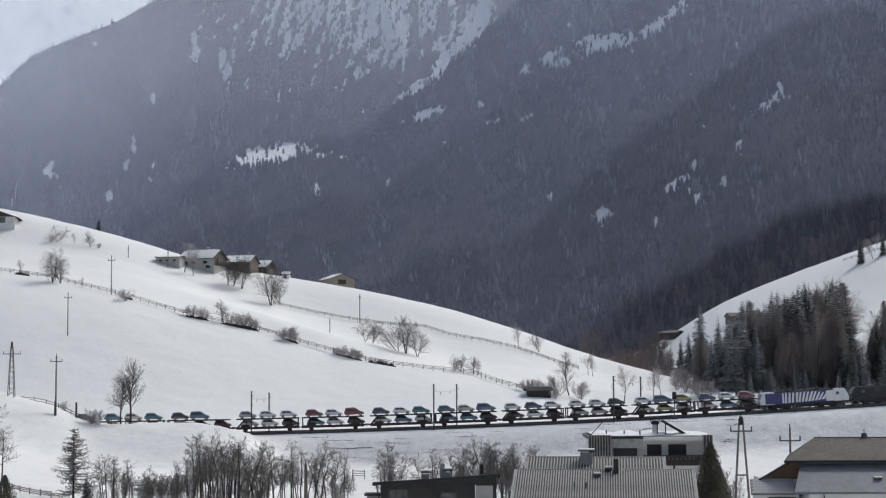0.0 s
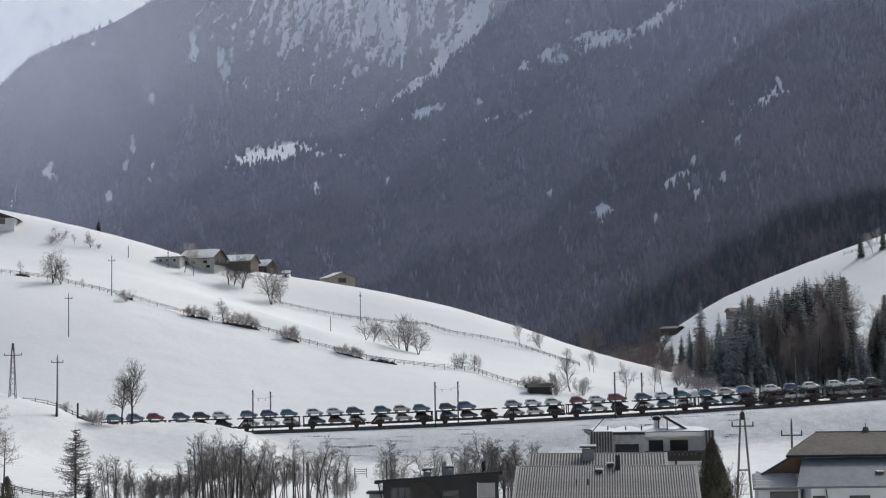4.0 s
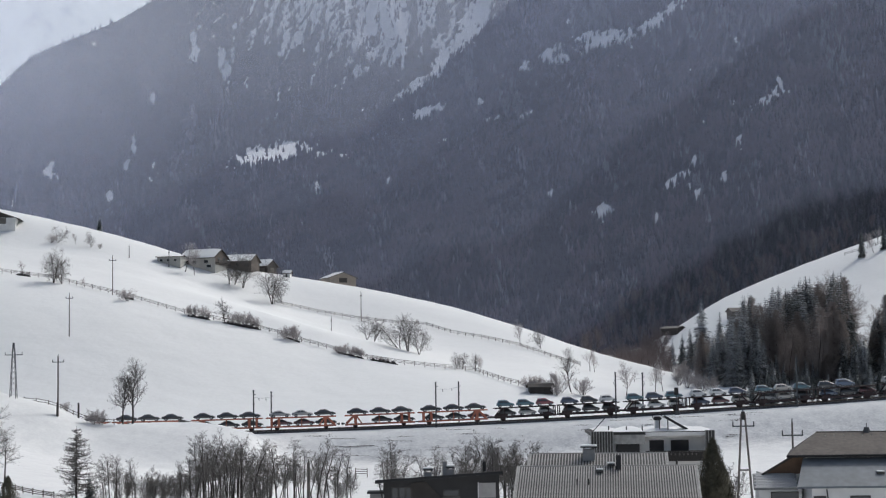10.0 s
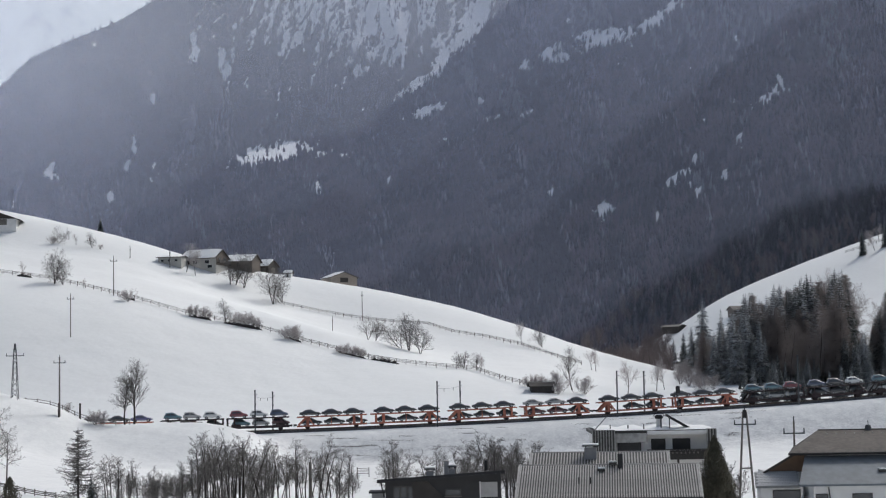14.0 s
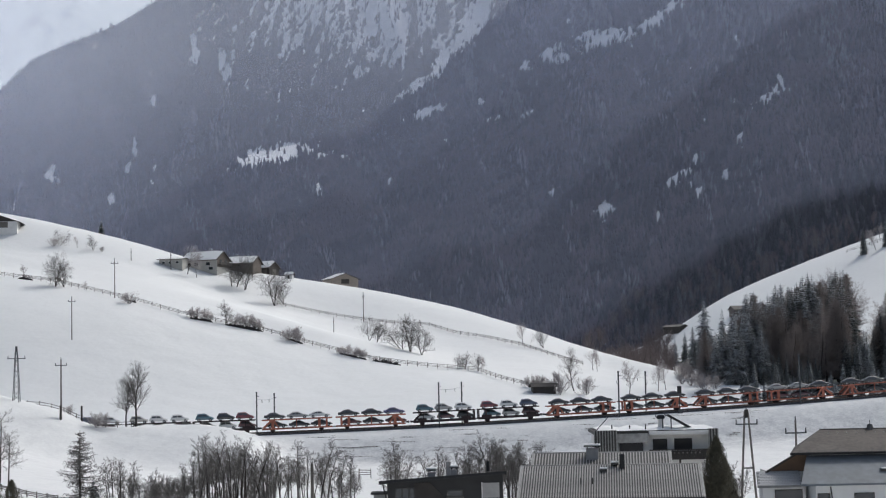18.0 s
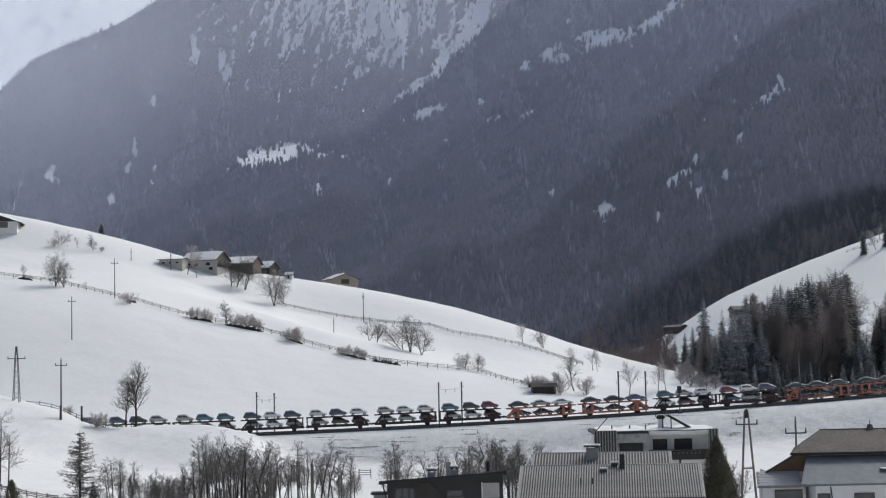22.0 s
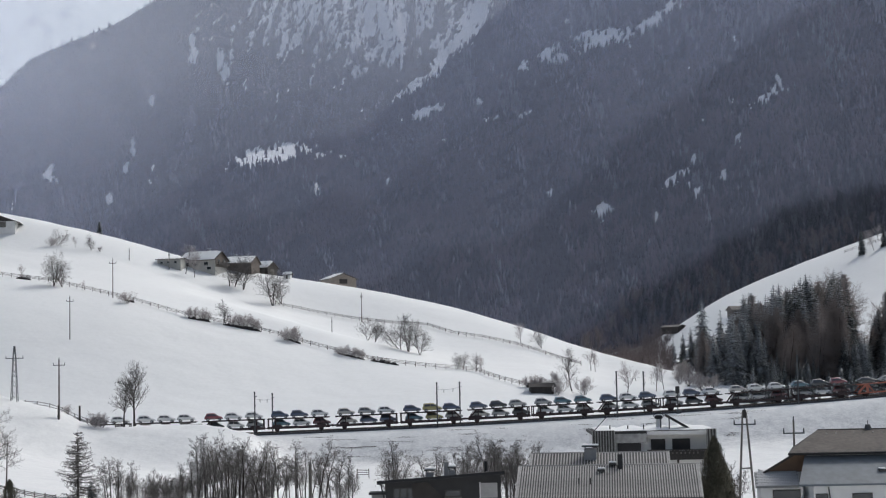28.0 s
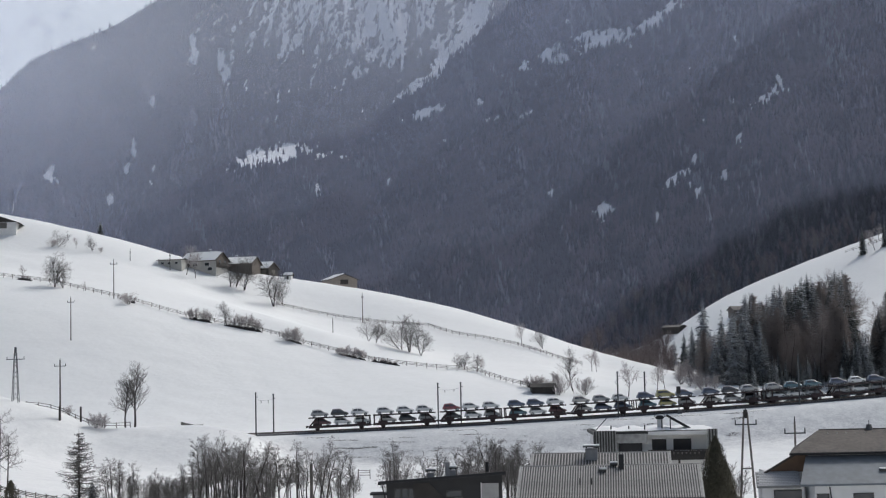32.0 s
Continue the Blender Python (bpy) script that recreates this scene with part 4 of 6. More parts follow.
def gable_house(name, label, m, L, W, h, rise_h, wall, roof, over=0.7, snow=0.0, base=2.5, end=0.5, gable=None, gutter=True):
    """Walls with gables at both ends of the ridge (along x), two roof slopes."""
    t = thing(name, label, "house" if "house" in name else "barn", m)
    part("wall", box(-L / 2, -W / 2, -base, L / 2, W / 2, h), wall, t)
    for s in (-1, 1):
        x = s * L / 2
        bm = bmesh.new()
        vs = [bm.verts.new((x - s * 0.2 * k, y, z)) for k in (0, 1) for y, z in ((-W / 2, h), (W / 2, h), (0, h + rise_h))]
        for f in ((0, 1, 2), (5, 4, 3), (0, 3, 4, 1), (1, 4, 5, 2), (2, 5, 3, 0)):
            bm.faces.new([vs[i] for i in f])
        bmesh.ops.recalc_face_normals(bm, faces=bm.faces[:])
        part("gable", bm, gable or wall, t)
        roof_side(t, L, W, h, h + rise_h, s, over, roof, snow, end=end)
    return t


def chimney(parent, x, y, z, w, h, material, cap=True, snow=True):
    c = part("chimney", box(x - w / 2, y - w / 2, z, x + w / 2, y + w / 2, z + h, bevel=0.03), material, parent)
    if cap:
        part("cap", box(x - w * 0.68, y - w * 0.68, z + h + 0.12, x + w * 0.68, y + w * 0.68, z + h + 0.2), M_METAL_D, c)
        for a in (-1, 1):
            part("cap_leg", box(x + a * w * 0.4 - 0.03, y - 0.03, z + h, x + a * w * 0.4 + 0.03, y + 0.03, z + h + 0.12), M_METAL_D, c)
        if snow:
            part("cap_snow", box(x - w * 0.66, y - w * 0.66, z + h + 0.2, x + w * 0.66, y + w * 0.66, z + h + 0.34, bevel=0.06), SNOW, c, "snow cap")
    return c


def build_farm():
    a = gable_house("farm_house", "long white farmhouse with a snowy roof and wooden gable", spot(362, 523.33, -0.2, -20), 12.6, 8.4, 2.7, 2.4, M_CREAM, M_ROOF_BR, 0.9, 0.3, gable=M_WOOD_T)
    part("gable_boarding", box(6.3, -3.9, 0.2, 6.4, 4.2, 2.7), M_WOOD_T, a, "tan board cladding")
    for x in (-3.4, -1.0, 3.2):
        window(a, x, -4.2, 1.25, 1.5, 0.95)
    window(a, 4.2, -4.2, -0.2, 1.6, 0.9)
    for y in (-1.8, 1.6):
        window(a, 6.4, y, 1.9, 1.3, 1.2, M_WOOD_D, "x")
    part("balcony", box(6.4, -3.6, 0.8, 7.3, 4.0, 0.95), M_WOOD_D, a)
    part("balcony_rail", box(7.2, -3.6, 0.95, 7.3, 4.0, 1.7), M_WOOD_D, a)
    chimney(a, 1.8, 0.5, 4.9, 0.7, 1.0, M_CONC)
    b = gable_house("farm_house", "low white farm wing with small windows", spot(306, 517.74, -0.5, -10), 7.6, 5.5, 2.3, 0.4, M_CREAM, M_ROOF_BR, 0.8, 0.15)
    for x in (-2.4, -0.2, 2.1):
        window(b, x, -2.75, 1.3, 0.9, 0.6)
    c = gable_house("farm_house", "brown timber farmhouse with a patchy snow roof", spot(430, 530.94, -0.5, -12), 9.2, 8.5, 3.0, 2.0, M_WOOD_T, M_ROOF_BR, 1.0, 0.12, gable=M_WOOD_T)
    for x in (-3, 0, 3):
        window(c, x, -4.25, 1.7, 1.0, 0.9, M_WOOD_T)
    chimney(c, -2.2, 0.4, 4.6, 0.6, 0.9, M_CONC)
    d = gable_house("farm_barn", "dark wooden barn with a thick snow roof", spot(473, 538.79, -0.4, -24), 4.6, 6.0, 2.9, 1.7, M_WOOD_D, M_ROOF_BR, 0.9, 0.3, gable=M_WOOD_D)
    part("barn_door", box(2.3, -1.2, 0, 2.38, 1.2, 2.2), M_GREYWOOD, d)
    part("barn_door", box(-1.2, -3.08, 0, 1.2, -3.0, 2.1), M_GREYWOOD, d)
    e = gable_house("hut_barn", "tan wooden hut with one snowy roof slope", level_spot(601, 500, 547, 117), 8.0, 9.3, 1.6, 1.7, M_HUT, M_ROOF_BR, 0.7, 0.2, gable=M_HUT)
    part("barn_door", box(-4.08, -1.4, 0, -4.0, 1.4, 1.5), M_WOOD_D, e)
    f = gable_house("hay_barn", "large barn with pale walls under a wide snowy roof", spot(-26, 535, -0.6, 97), 13, 21, 2.0, 3.6, M_PLASTER, M_WOOD_D, 1.4, 0.4, gable=M_WOOD_D)
    for y in (-6, 6, 0):
        part("barn_door", box(-6.59, y - 1.6, 0, -6.5, y + 1.6, 1.9), M_GREYWOOD, f)
    part("post", box(-6.8, -2.0, 0, -6.6, -1.7, 3.6), M_WOOD_D, f)
    g = gable_house("field_barn", "small dark wooden shed beside the fence", spot(956, 391, -0.1, 6), 5.4, 3.0, 1.5, 0.7, M_WOOD_D, M_WOOD_D, 0.4, 0.0)
    part("barn_door", box(-0.7, -1.58, 0, 0.7, -1.5, 1.3), M_WOOD_D, g)
    k = gable_house("cabin_house", "tiny white cabin with a snowy roof", spot(511, 528, -0.3, -10), 2.2, 2.2, 1.4, 0.7, M_PLASTER, M_ROOF_BR, 0.2, 0.2)
    part("door", box(-0.3, -1.16, 0, 0.3, -1.1, 1.2), M_WOOD_D, k)
    n = gable_house("meadow_barn", "grey wooden barn with a long roof on the far meadow", spot(1192, 664, 0.9, -52), 9.5, 4.5, 1.8, 0.7, M_WOOD_D, M_GREYWOOD, 0.5, 0.0, base=1.0)
    part("barn_door", box(-1.2, -2.58, -0.9, 1.2, -2.5, 1.4), M_WOOD_D, n)
    o = gable_house("meadow_barn", "small grey wooden hut half hidden by spruces", spot(1302, 626, 0.0, 20), 4.6, 4.0, 2.0, 1.2, M_GREYWOOD, M_GREYWOOD, 0.5, 0.0)
    part("barn_door", box(-1.0, -2.09, 0, 1.0, -2.0, 1.7), M_WOOD_D, o)


def ribs(parent, L, run, z_eave, z_ridge, step, material, name="roof_rib", w=0.095, h=0.05, y0=0.0):
    """Raised seams of a sheet roof that falls towards -y."""
    s = math.hypot(run, z_ridge - z_eave)
    me = mesh(name, box(-w / 2, -s, 0.0, w / 2, 0, h))
    tilt = math.atan2(z_ridge - z_eave, run)
    n = int(L / step)
    for i in range(n + 1):
        r = part(name, me, material, parent)
        r.matrix_basis = Matrix.Translation((-L / 2 + i * L / n, y0, z_ridge + 0.01)) @ Matrix.Rotation(tilt, 4, "X")


def sheet_house(label, m, L, W, h, rise_h, ground, roof, rib_step):
    t = thing("house", label, "house", m)
    part("wall", box(-L / 2 + 0.4, -W / 2 + 0.5, -ground, L / 2 - 0.4, W / 2 - 0.5, h - 0.3), M_PLASTER_D, t)
    for s in (-1, 1):
        bm = bmesh.new()
        x = s * (L / 2 - 0.4)
        vs = [bm.verts.new((x - s * 0.2 * k, y, z)) for k in (0, 1) for y, z in ((-W / 2 + 0.5, h - 0.3), (W / 2 - 0.5, h - 0.3), (0, h + rise_h - 0.15))]
        for f in ((0, 1, 2), (5, 4, 3), (0, 3, 4, 1), (1, 4, 5, 2), (2, 5, 3, 0)):
            bm.faces.new([vs[i] for i in f])
        bmesh.ops.recalc_face_normals(bm, faces=bm.faces[:])
        part("gable", bm, M_PLASTER_D, t)
        roof_side(t, L, W, h, h + rise_h, s, 0.0, roof, end=0.0)
        part("verge_board", beam((s * L / 2, -W / 2, h + 0.16), (s * L / 2, 0, h + rise_h + 0.16), 0.16, 0.14), M_SHEET_L, t, "pale verge flashing")
    part("ridge_cap", box(-L / 2, -0.14, h + rise_h + 0.12, L / 2, 0.14, h + rise_h + 0.21), M_SHEET_L, t)
    ribs(t, L - 0.3, W / 2, h + 0.16, h + rise_h + 0.16, rib_step, M_SHEET_L)
    part("gutter", box(-L / 2, -W / 2 - 0.14, h - 0.05, L / 2, -W / 2, h + 0.08), M_SHEET, t)
    return t


def build_village():
    # two ribbed sheet roofs, one behind the other
    a = sheet_house("house under a grey ribbed sheet-metal roof with a black flue", level_spot(1070, 826.5, 134, -6.0), 14.3, 12.4, -2.4, 2.2, 9, M_SHEET, 0.2)
    chimney(a, 0.95, -0.75, -0.75, 0.42, 1.6, M_METAL_D, cap=False)
    for x, y, z in ((-0.55, -1.35, -0.48), (0.35, -0.3, -0.05)):
        r = part("roof_hatch", box(x - 0.3, y - 0.25, z + 0.0, x + 0.3, y + 0.25, z + 0.2, bevel=0.03), M_SHEET, a, "snow-topped roof hatch")
        part("hatch_snow", box(x - 0.29, y - 0.24, z + 0.2, x + 0.29, y + 0.24, z + 0.32, bevel=0.03), SNOW, r)
    for x in (-1.4, -2.3):
        part("snow_stop", rod((x, -4.0, -1.3), (x, -4.0, -0.8), 0.05), M_METAL_D, a)
    b = sheet_house("rear house wing with a grey ribbed sheet roof and box chimney", level_spot(1055, 806.5, 143.5, -6.0), 11.8, 10.5, -1.8, 1.7, 9, M_SHEET, 0.25)
    chimney(b, -0.75, -1.2, -0.5, 1.05, 1.0, M_CONC)
    # white house behind, with a balcony
    c = thing("house", "white house with dark balcony, sheet-clad ends and snowy flat roof", "house", level_spot(1145, 769, 168, -1.5))
    part("wall", box(-5.6, 0, -12, 6.1, 9, -0.35), M_PLASTER, c)
    part("roof", box(-5.9, -0.7, -0.3, 6.5, 9.4, 0.0), M_SHEET, c)
    part("roof_edge", box(-0.4, -1.1, -0.42, 5.6, -0.7, -0.05, bevel=0.04), M_PLASTER, c)
    P = np.array([[(x, y, 0.02 + 0.3 * (0.2 + abs(math.sin(x * 1.1))) * (1 if 0.2 < y < 8.5 else 0.1)) for x in np.linspace(-5.5, 6.2, 14)] for y in np.linspace(-0.4, 9.0, 8)])
    part("roof_snow", grid_mesh("roof_snow", P), SNOW, c, "snow lying on the flat roof")
    for x0, x1 in ((-5.9, -3.7), (5.55, 6.45)):
        e = part("sheet_cladding", box(x0, -1.3, -2.6, x1, -0.75, 0.12), M_SHEET, c)
        n = int((x1 - x0) / 0.27)
        for i in range(n + 1):
            xx = x0 + (x1 - x0) * i / n
            part("cladding_rib", box(xx - 0.05, -1.37, -2.6, xx + 0.05, -1.3, 0.12), M_SHEET_L, e)
    part("dormer_roof", prism([(-3.6, -1.15), (-0.5, -1.15), (-0.5, -0.25), (-3.6, -0.25)], -1.0, -0.2), M_SHEET_L, c)
    # dark block stands in for the shade of the recess under the dormer
    part("dormer_shade_block", box(-3.3, -0.6, -2.2, -1.0, -0.02, -1.2), M_DARK, c)
    for x0, x1 in ((0.05, 1.5), (2.2, 4.0)):
        part("balcony_window", box(x0, -0.08, -2.0, x1, 0.02, -0.85), M_DARK, c, "dark window behind the balcony")
    part("balcony_floor", box(-0.5, -1.5, -2.9, 5.6, 0, -2.75), M_WOOD_D, c)
    rail = part("balcony_rail", box(-0.5, -1.52, -1.95, 5.6, -1.46, -1.85), M_WOOD_D, c)
    part("balcony_board", box(-0.5, -1.45, -2.75, 5.6, -1.4, -2.0), M_DARK, rail, "dark solid balcony boarding")
    for i in range(9):
        part("flower_pot", rod((1.2 + i * 0.42, -1.6, -2.3), (1.2 + i * 0.42, -1.6, -2.14), 0.06, 0.08, 7), M_GREYWOOD, rail)
    me = mesh("baluster", box(-0.06, -1.51, -2.75, 0.06, -1.47, -1.95))
    for i in range(38):
        q = part("baluster", me, M_WOOD_D, rail)
        q.location = (-0.4 + i * 0.16, 0, 0)
    part("balcony_post", box(2.5, -1.45, -4.6, 2.7, -1.3, -2.9), M_WOOD_D, c)
    ch = chimney(c, 1.05, 1.5, 0.0, 0.55, 1.1, M_PLASTER, cap=False)
    part("chimney_foot", box(0.72, 1.17, 0.0, 1.38, 1.83, 0.25), M_METAL_D, ch, "dark flashing round the foot")
    part("chimney_hood", prism([(0.75, 1.1), (1.35, 1.1), (1.5, 1.3), (1.3, 1.5), (0.8, 1.5), (0.6, 1.3)], 1.2, 1.8), M_METAL_D, ch)
    arch = [(1.05 + 0.52 * math.cos(q), 1.5, 1.35 + 0.42 * math.sin(q)) for q in np.linspace(0, math.pi, 9)]
    for p0, p1 in zip(arch, arch[1:]):
        part("chimney_arch", rod(p0, p1, 0.04, 0.04, 5), M_METAL_D, ch)
    part("solar_panel", beam((1.7, 1.0, 1.5), (4.0, 1.0, 0.15), 1.3, 0.22), M_DARK, c, "slanting dark roof panel")
    for x, h in ((1.15, 1.2), (2.0, 1.2), (-0.6, 0.6), (-2.2, 0.55), (-4.0, 0.6)):
        part("vent_pipe", rod((x, 0.4, 0), (x, 0.4, h), 0.06), M_METAL_D, c)
    part("roof_ladder", beam((-5.6, 0.2, 0.1), (-4.4, 0.2, 1.4), 0.3, 0.06), M_MAST, c)
    part("downpipe", rod((5.9, -0.1, -0.4), (5.9, -0.1, -9), 0.06), M_SHEET_L, c)
    # dark modern house with a low sloping roof
    d = thing("house", "dark flat-roofed modern house with chimneys and a white panel", "house", level_spot(774, 841, 118, -0.4))
    part("wall", box(-3.9, 0.3, -9, 4.3, 8, -0.95), M_DARK, d)
    part("upper_wall", prism([(-3.9, -0.95), (4.3, -0.95), (4.3, 0.06), (-3.9, -0.45)], 0.3, 0.6), M_DARK, d)
    bm = prism([(-4.45, -0.42), (4.55, 0.12), (4.55, 0.32), (-4.45, -0.2)], -0.9, 8.5)
    for v in bm.verts:
        if v.co.y > 0:
            v.co.z -= 0.62
    r = part("roof", bm, M_METAL_D, d, "dark shed roof falling to the rear")
    part("fascia", prism([(-4.45, -0.45), (4.55, 0.09), (4.55, 0.14), (-4.45, -0.38)], -0.96, -0.9), M_DARK, d)
    part("white_panel", box(2.85, 0.2, -1.6, 4.05, 0.3, -0.55), M_CONC, d, "pale grey wall panel in a white frame")
    part("panel_frame", box(2.78, 0.18, -1.65, 2.85, 0.3, -0.5), M_PLASTER, d)
    # sunlit part of the wall as lighter boards, cut along the shadow's slant
    part("boarding", prism([(-2.0, -2.6), (1.2, -2.6), (-0.9, -0.42), (-2.0, -0.5)], 0.2, 0.3), M_WOOD_D, d, "lit patch of boarded wall with a slanting shadow edge")
    part("low_wall", box(-2.0, -0.6, -4.0, 0.6, -0.4, -2.0), M_PLASTER_D, d)
    for x in (-3.1, -2.6, -2.1):
        window(d, x, 0.3, -1.5, 0.36, 1.3, M_SHEET)
    window(d, 0.9, 0.3, -1.25, 1.0, 0.35, M_SHEET)
    part("lean_to", box(-4.9, 0.6, -3, -4.0, 2.0, -1.25), M_PLASTER_D, d)
    part("lean_to_roof", box(-5.1, 0.4, -1.25, -3.9, 2.2, -1.12), M_DARK, d)
    chimney(d, -0.75, 1.5, -0.4, 0.55, 0.6, M_CONC)
    chimney(d, 0.45, 1.5, -0.2, 0.36, 1.15, M_CONC, cap=False)
    chimney(d, 0.85, 1.5, -0.3, 0.45, 0.65, M_CONC)
    part("flue", rod((3.3, 1.5, 0.2), (3.3, 1.5, 0.9), 0.13, sides=8), M_METAL_D, d)
    part("downpipe", rod((-4.2, -0.2, -0.5), (-4.0, 0.3, -1.5), 0.05), M_METAL_D, d)
    # large house with brown hipped roof and lower blue-grey roof
    e = thing("house", "white house with brown hipped roof and blue-grey lower roof", "house", level_spot(1512, 814.5, 131, -1.2))
    part("wall", box(-3.2, 0.6, -11, 9, 9.5, -0.1), M_PLASTER, e)
    bm = bmesh.new()
    vs = [bm.verts.new(p) for p in ((-5.6, 0, 0), (9.5, 0, 0), (9.5, 5, 1.65), (-2.2, 5, 1.65), (-3.4, 10, 0), (9.5, 10, 0))]
    for f in ((0, 1, 2, 3), (0, 3, 4), (3, 2, 5, 4), (1, 5, 2), (0, 4, 5, 1)):
        bm.faces.new([vs[i] for i in f])
    bmesh.ops.recalc_face_normals(bm, faces=bm.faces[:])
    part("hip_roof", bm, M_ROOF_BR, e)
    part("ridge_cap", box(-2.2, 4.9, 1.6, 9.5, 5.1, 1.69), M_ROOF_BR, e)
    part("eave_board", box(-5.6, -0.05, -0.14, 9.5, 0.0, 0.02), M_DARK, e)
    part("gutter", rod((-5.6, -0.1, 0.0), (9.5, -0.1, 0.0), 0.07), M_METAL_D, e)
    for i in range(14):
        part("snow_stop", box(-1.7 + i * 0.75, 4.1, 1.33, -1.62 + i * 0.75, 4.16, 1.43), M_SHEET_L, e)
    bm = bmesh.new()
    vs = [bm.verts.new(p) for p in ((-4.2, 0.55, -0.2), (9.5, 0.55, -0.2), (9.5, -3.6, -2.17), (-5.5, -3.6, -2.17),
                                    (-4.2, 0.55, -0.35), (9.5, 0.55, -0.35), (9.5, -3.6, -2.32), (-5.5, -3.6, -2.32))]
    for f in ((0, 1, 2, 3), (4, 7, 6, 5), (0, 4, 5, 1), (1, 5, 6, 2), (2, 6, 7, 3), (3, 7, 4, 0)):
        bm.faces.new([vs[i] for i in f])
    bmesh.ops.recalc_face_normals(bm, faces=bm.faces[:])
    part("lower_roof", bm, M_SHEET_B, e, "smooth blue-grey metal roof")
    hatch = part("roof_hatch", box(1.0, -2.0, -1.6, 1.6, -1.4, -1.2, bevel=0.05), M_SHEET, e)
    part("hatch_snow", box(1.03, -2.0, -1.2, 1.57, -1.45, -1.11, bevel=0.03), SNOW, hatch)
    part("front_wall", box(-4.3, -3.1, -11, 9, 0.5, -2.3), M_PLASTER, e)
    window(e, -0.6, -3.1, -3.5, 1.4, 1.0, M_WOOD_D)
    window(e, -3.7, -3.1, -3.5, 0.8, 1.0, M_WOOD_D)
    part("wood_gable", prism([(-7.3, -1.45), (-4.0, -1.45), (-4.0, -0.1), (-4.9, -0.1)], 0.7, 0.9), M_WOOD_B, e, "brown boarded gable")
    part("gable_wall", box(-7.0, 0.9, -11, -3.05, 6, -1.5), M_PLASTER, e)
    part("barge_board", beam((-7.5, 0.55, -1.5), (-4.9, 0.55, 0.0), 0.3, 0.14), M_WOOD_D, e)
    bm = bmesh.new()
    vs = [bm.verts.new(p) for p in ((-8.2, 0.7, -1.43), (-4.8, 0.7, -1.43), (-5.1, -1.6, -2.39), (-8.5, -1.6, -2.39), (-8.2, 0.7, -1.58), (-4.8, 0.7, -1.58), (-5.1, -1.6, -2.54), (-8.5, -1.6, -2.54))]
    for f in ((0, 1, 2, 3), (4, 7, 6, 5), (0, 4, 5, 1), (1, 5, 6, 2), (2, 6, 7, 3), (3, 7, 4, 0)):
        bm.faces.new([vs[i] for i in f])
    bmesh.ops.recalc_face_normals(bm, faces=bm.faces[:])
    pr = part("porch_roof", bm, M_TILE, e, "grey tiled porch roof")
    tile = mesh("roof_tile", box(-0.12, -0.1, 0, 0.12, 0.1, 0.04))
    for j in range(9):
        for i in range(12):
            q = part("roof_tile", tile, M_TILE_L if (i * 7 + j * 3) % 5 < 2 else M_TILE, pr)
            k = j / 9 + 0.05
            q.matrix_basis = Matrix.Translation((-8.15 - 0.3 * k + 0.16 + i * 0.27 + 0.13 * (j % 2), 0.7 - 2.3 * k, -1.43 - 0.96 * k + 0.01)) @ Matrix.Rotation(math.atan2(0.96, 2.3) + 0.06, 4, "X")
    part("porch_wall", box(-8.0, -1.0, -11, -4.7, 0.7, -2.55), M_PLASTER, e)
    window(e, -6.0, -1.0, -3.3, 2.0, 1.0, M_WOOD_D)
    part("downpipe", rod((-3.2, -3.3, -2.4), (-2.9, -3.2, -5), 0.05), M_SHEET, e)
    dome = part("roof_cowl", rod((1.9, 5, 1.5), (1.9, 5, 2.0), 0.34, 0.2, 10), M_MAST, e)
    part("cowl_tip", rod((1.9, 5, 2.0), (1.9, 5, 2.35), 0.03), M_MAST, dome)
    chimney(e, 4.4, 5, 1.4, 0.7, 0.45, M_CONC, cap=False)
    part("aerial", beam((3.9, 5, 2.3), (4.9, 5, 2.3), 0.04, 0.04, rod((4.4, 5, 1.8), (4.4, 5, 2.35), 0.03)), M_MAST, e)


build_farm()
build_village()


# ---- trees ----
M_BARK = mat("bark", (0.045, 0.039, 0.035), 0.9, vary=0.3, size=0.4)
M_TWIG = mat("twigs", (0.15, 0.138, 0.13), 0.9, vary=0.25, size=1.0)
M_TWIG_M = mat("grey_brown_twigs", (0.12, 0.11, 0.103), 0.9, vary=0.25, size=1.0)
M_TWIG_L = mat("pale_twigs", (0.47, 0.43, 0.42), 0.9, vary=0.25, size=1.0)


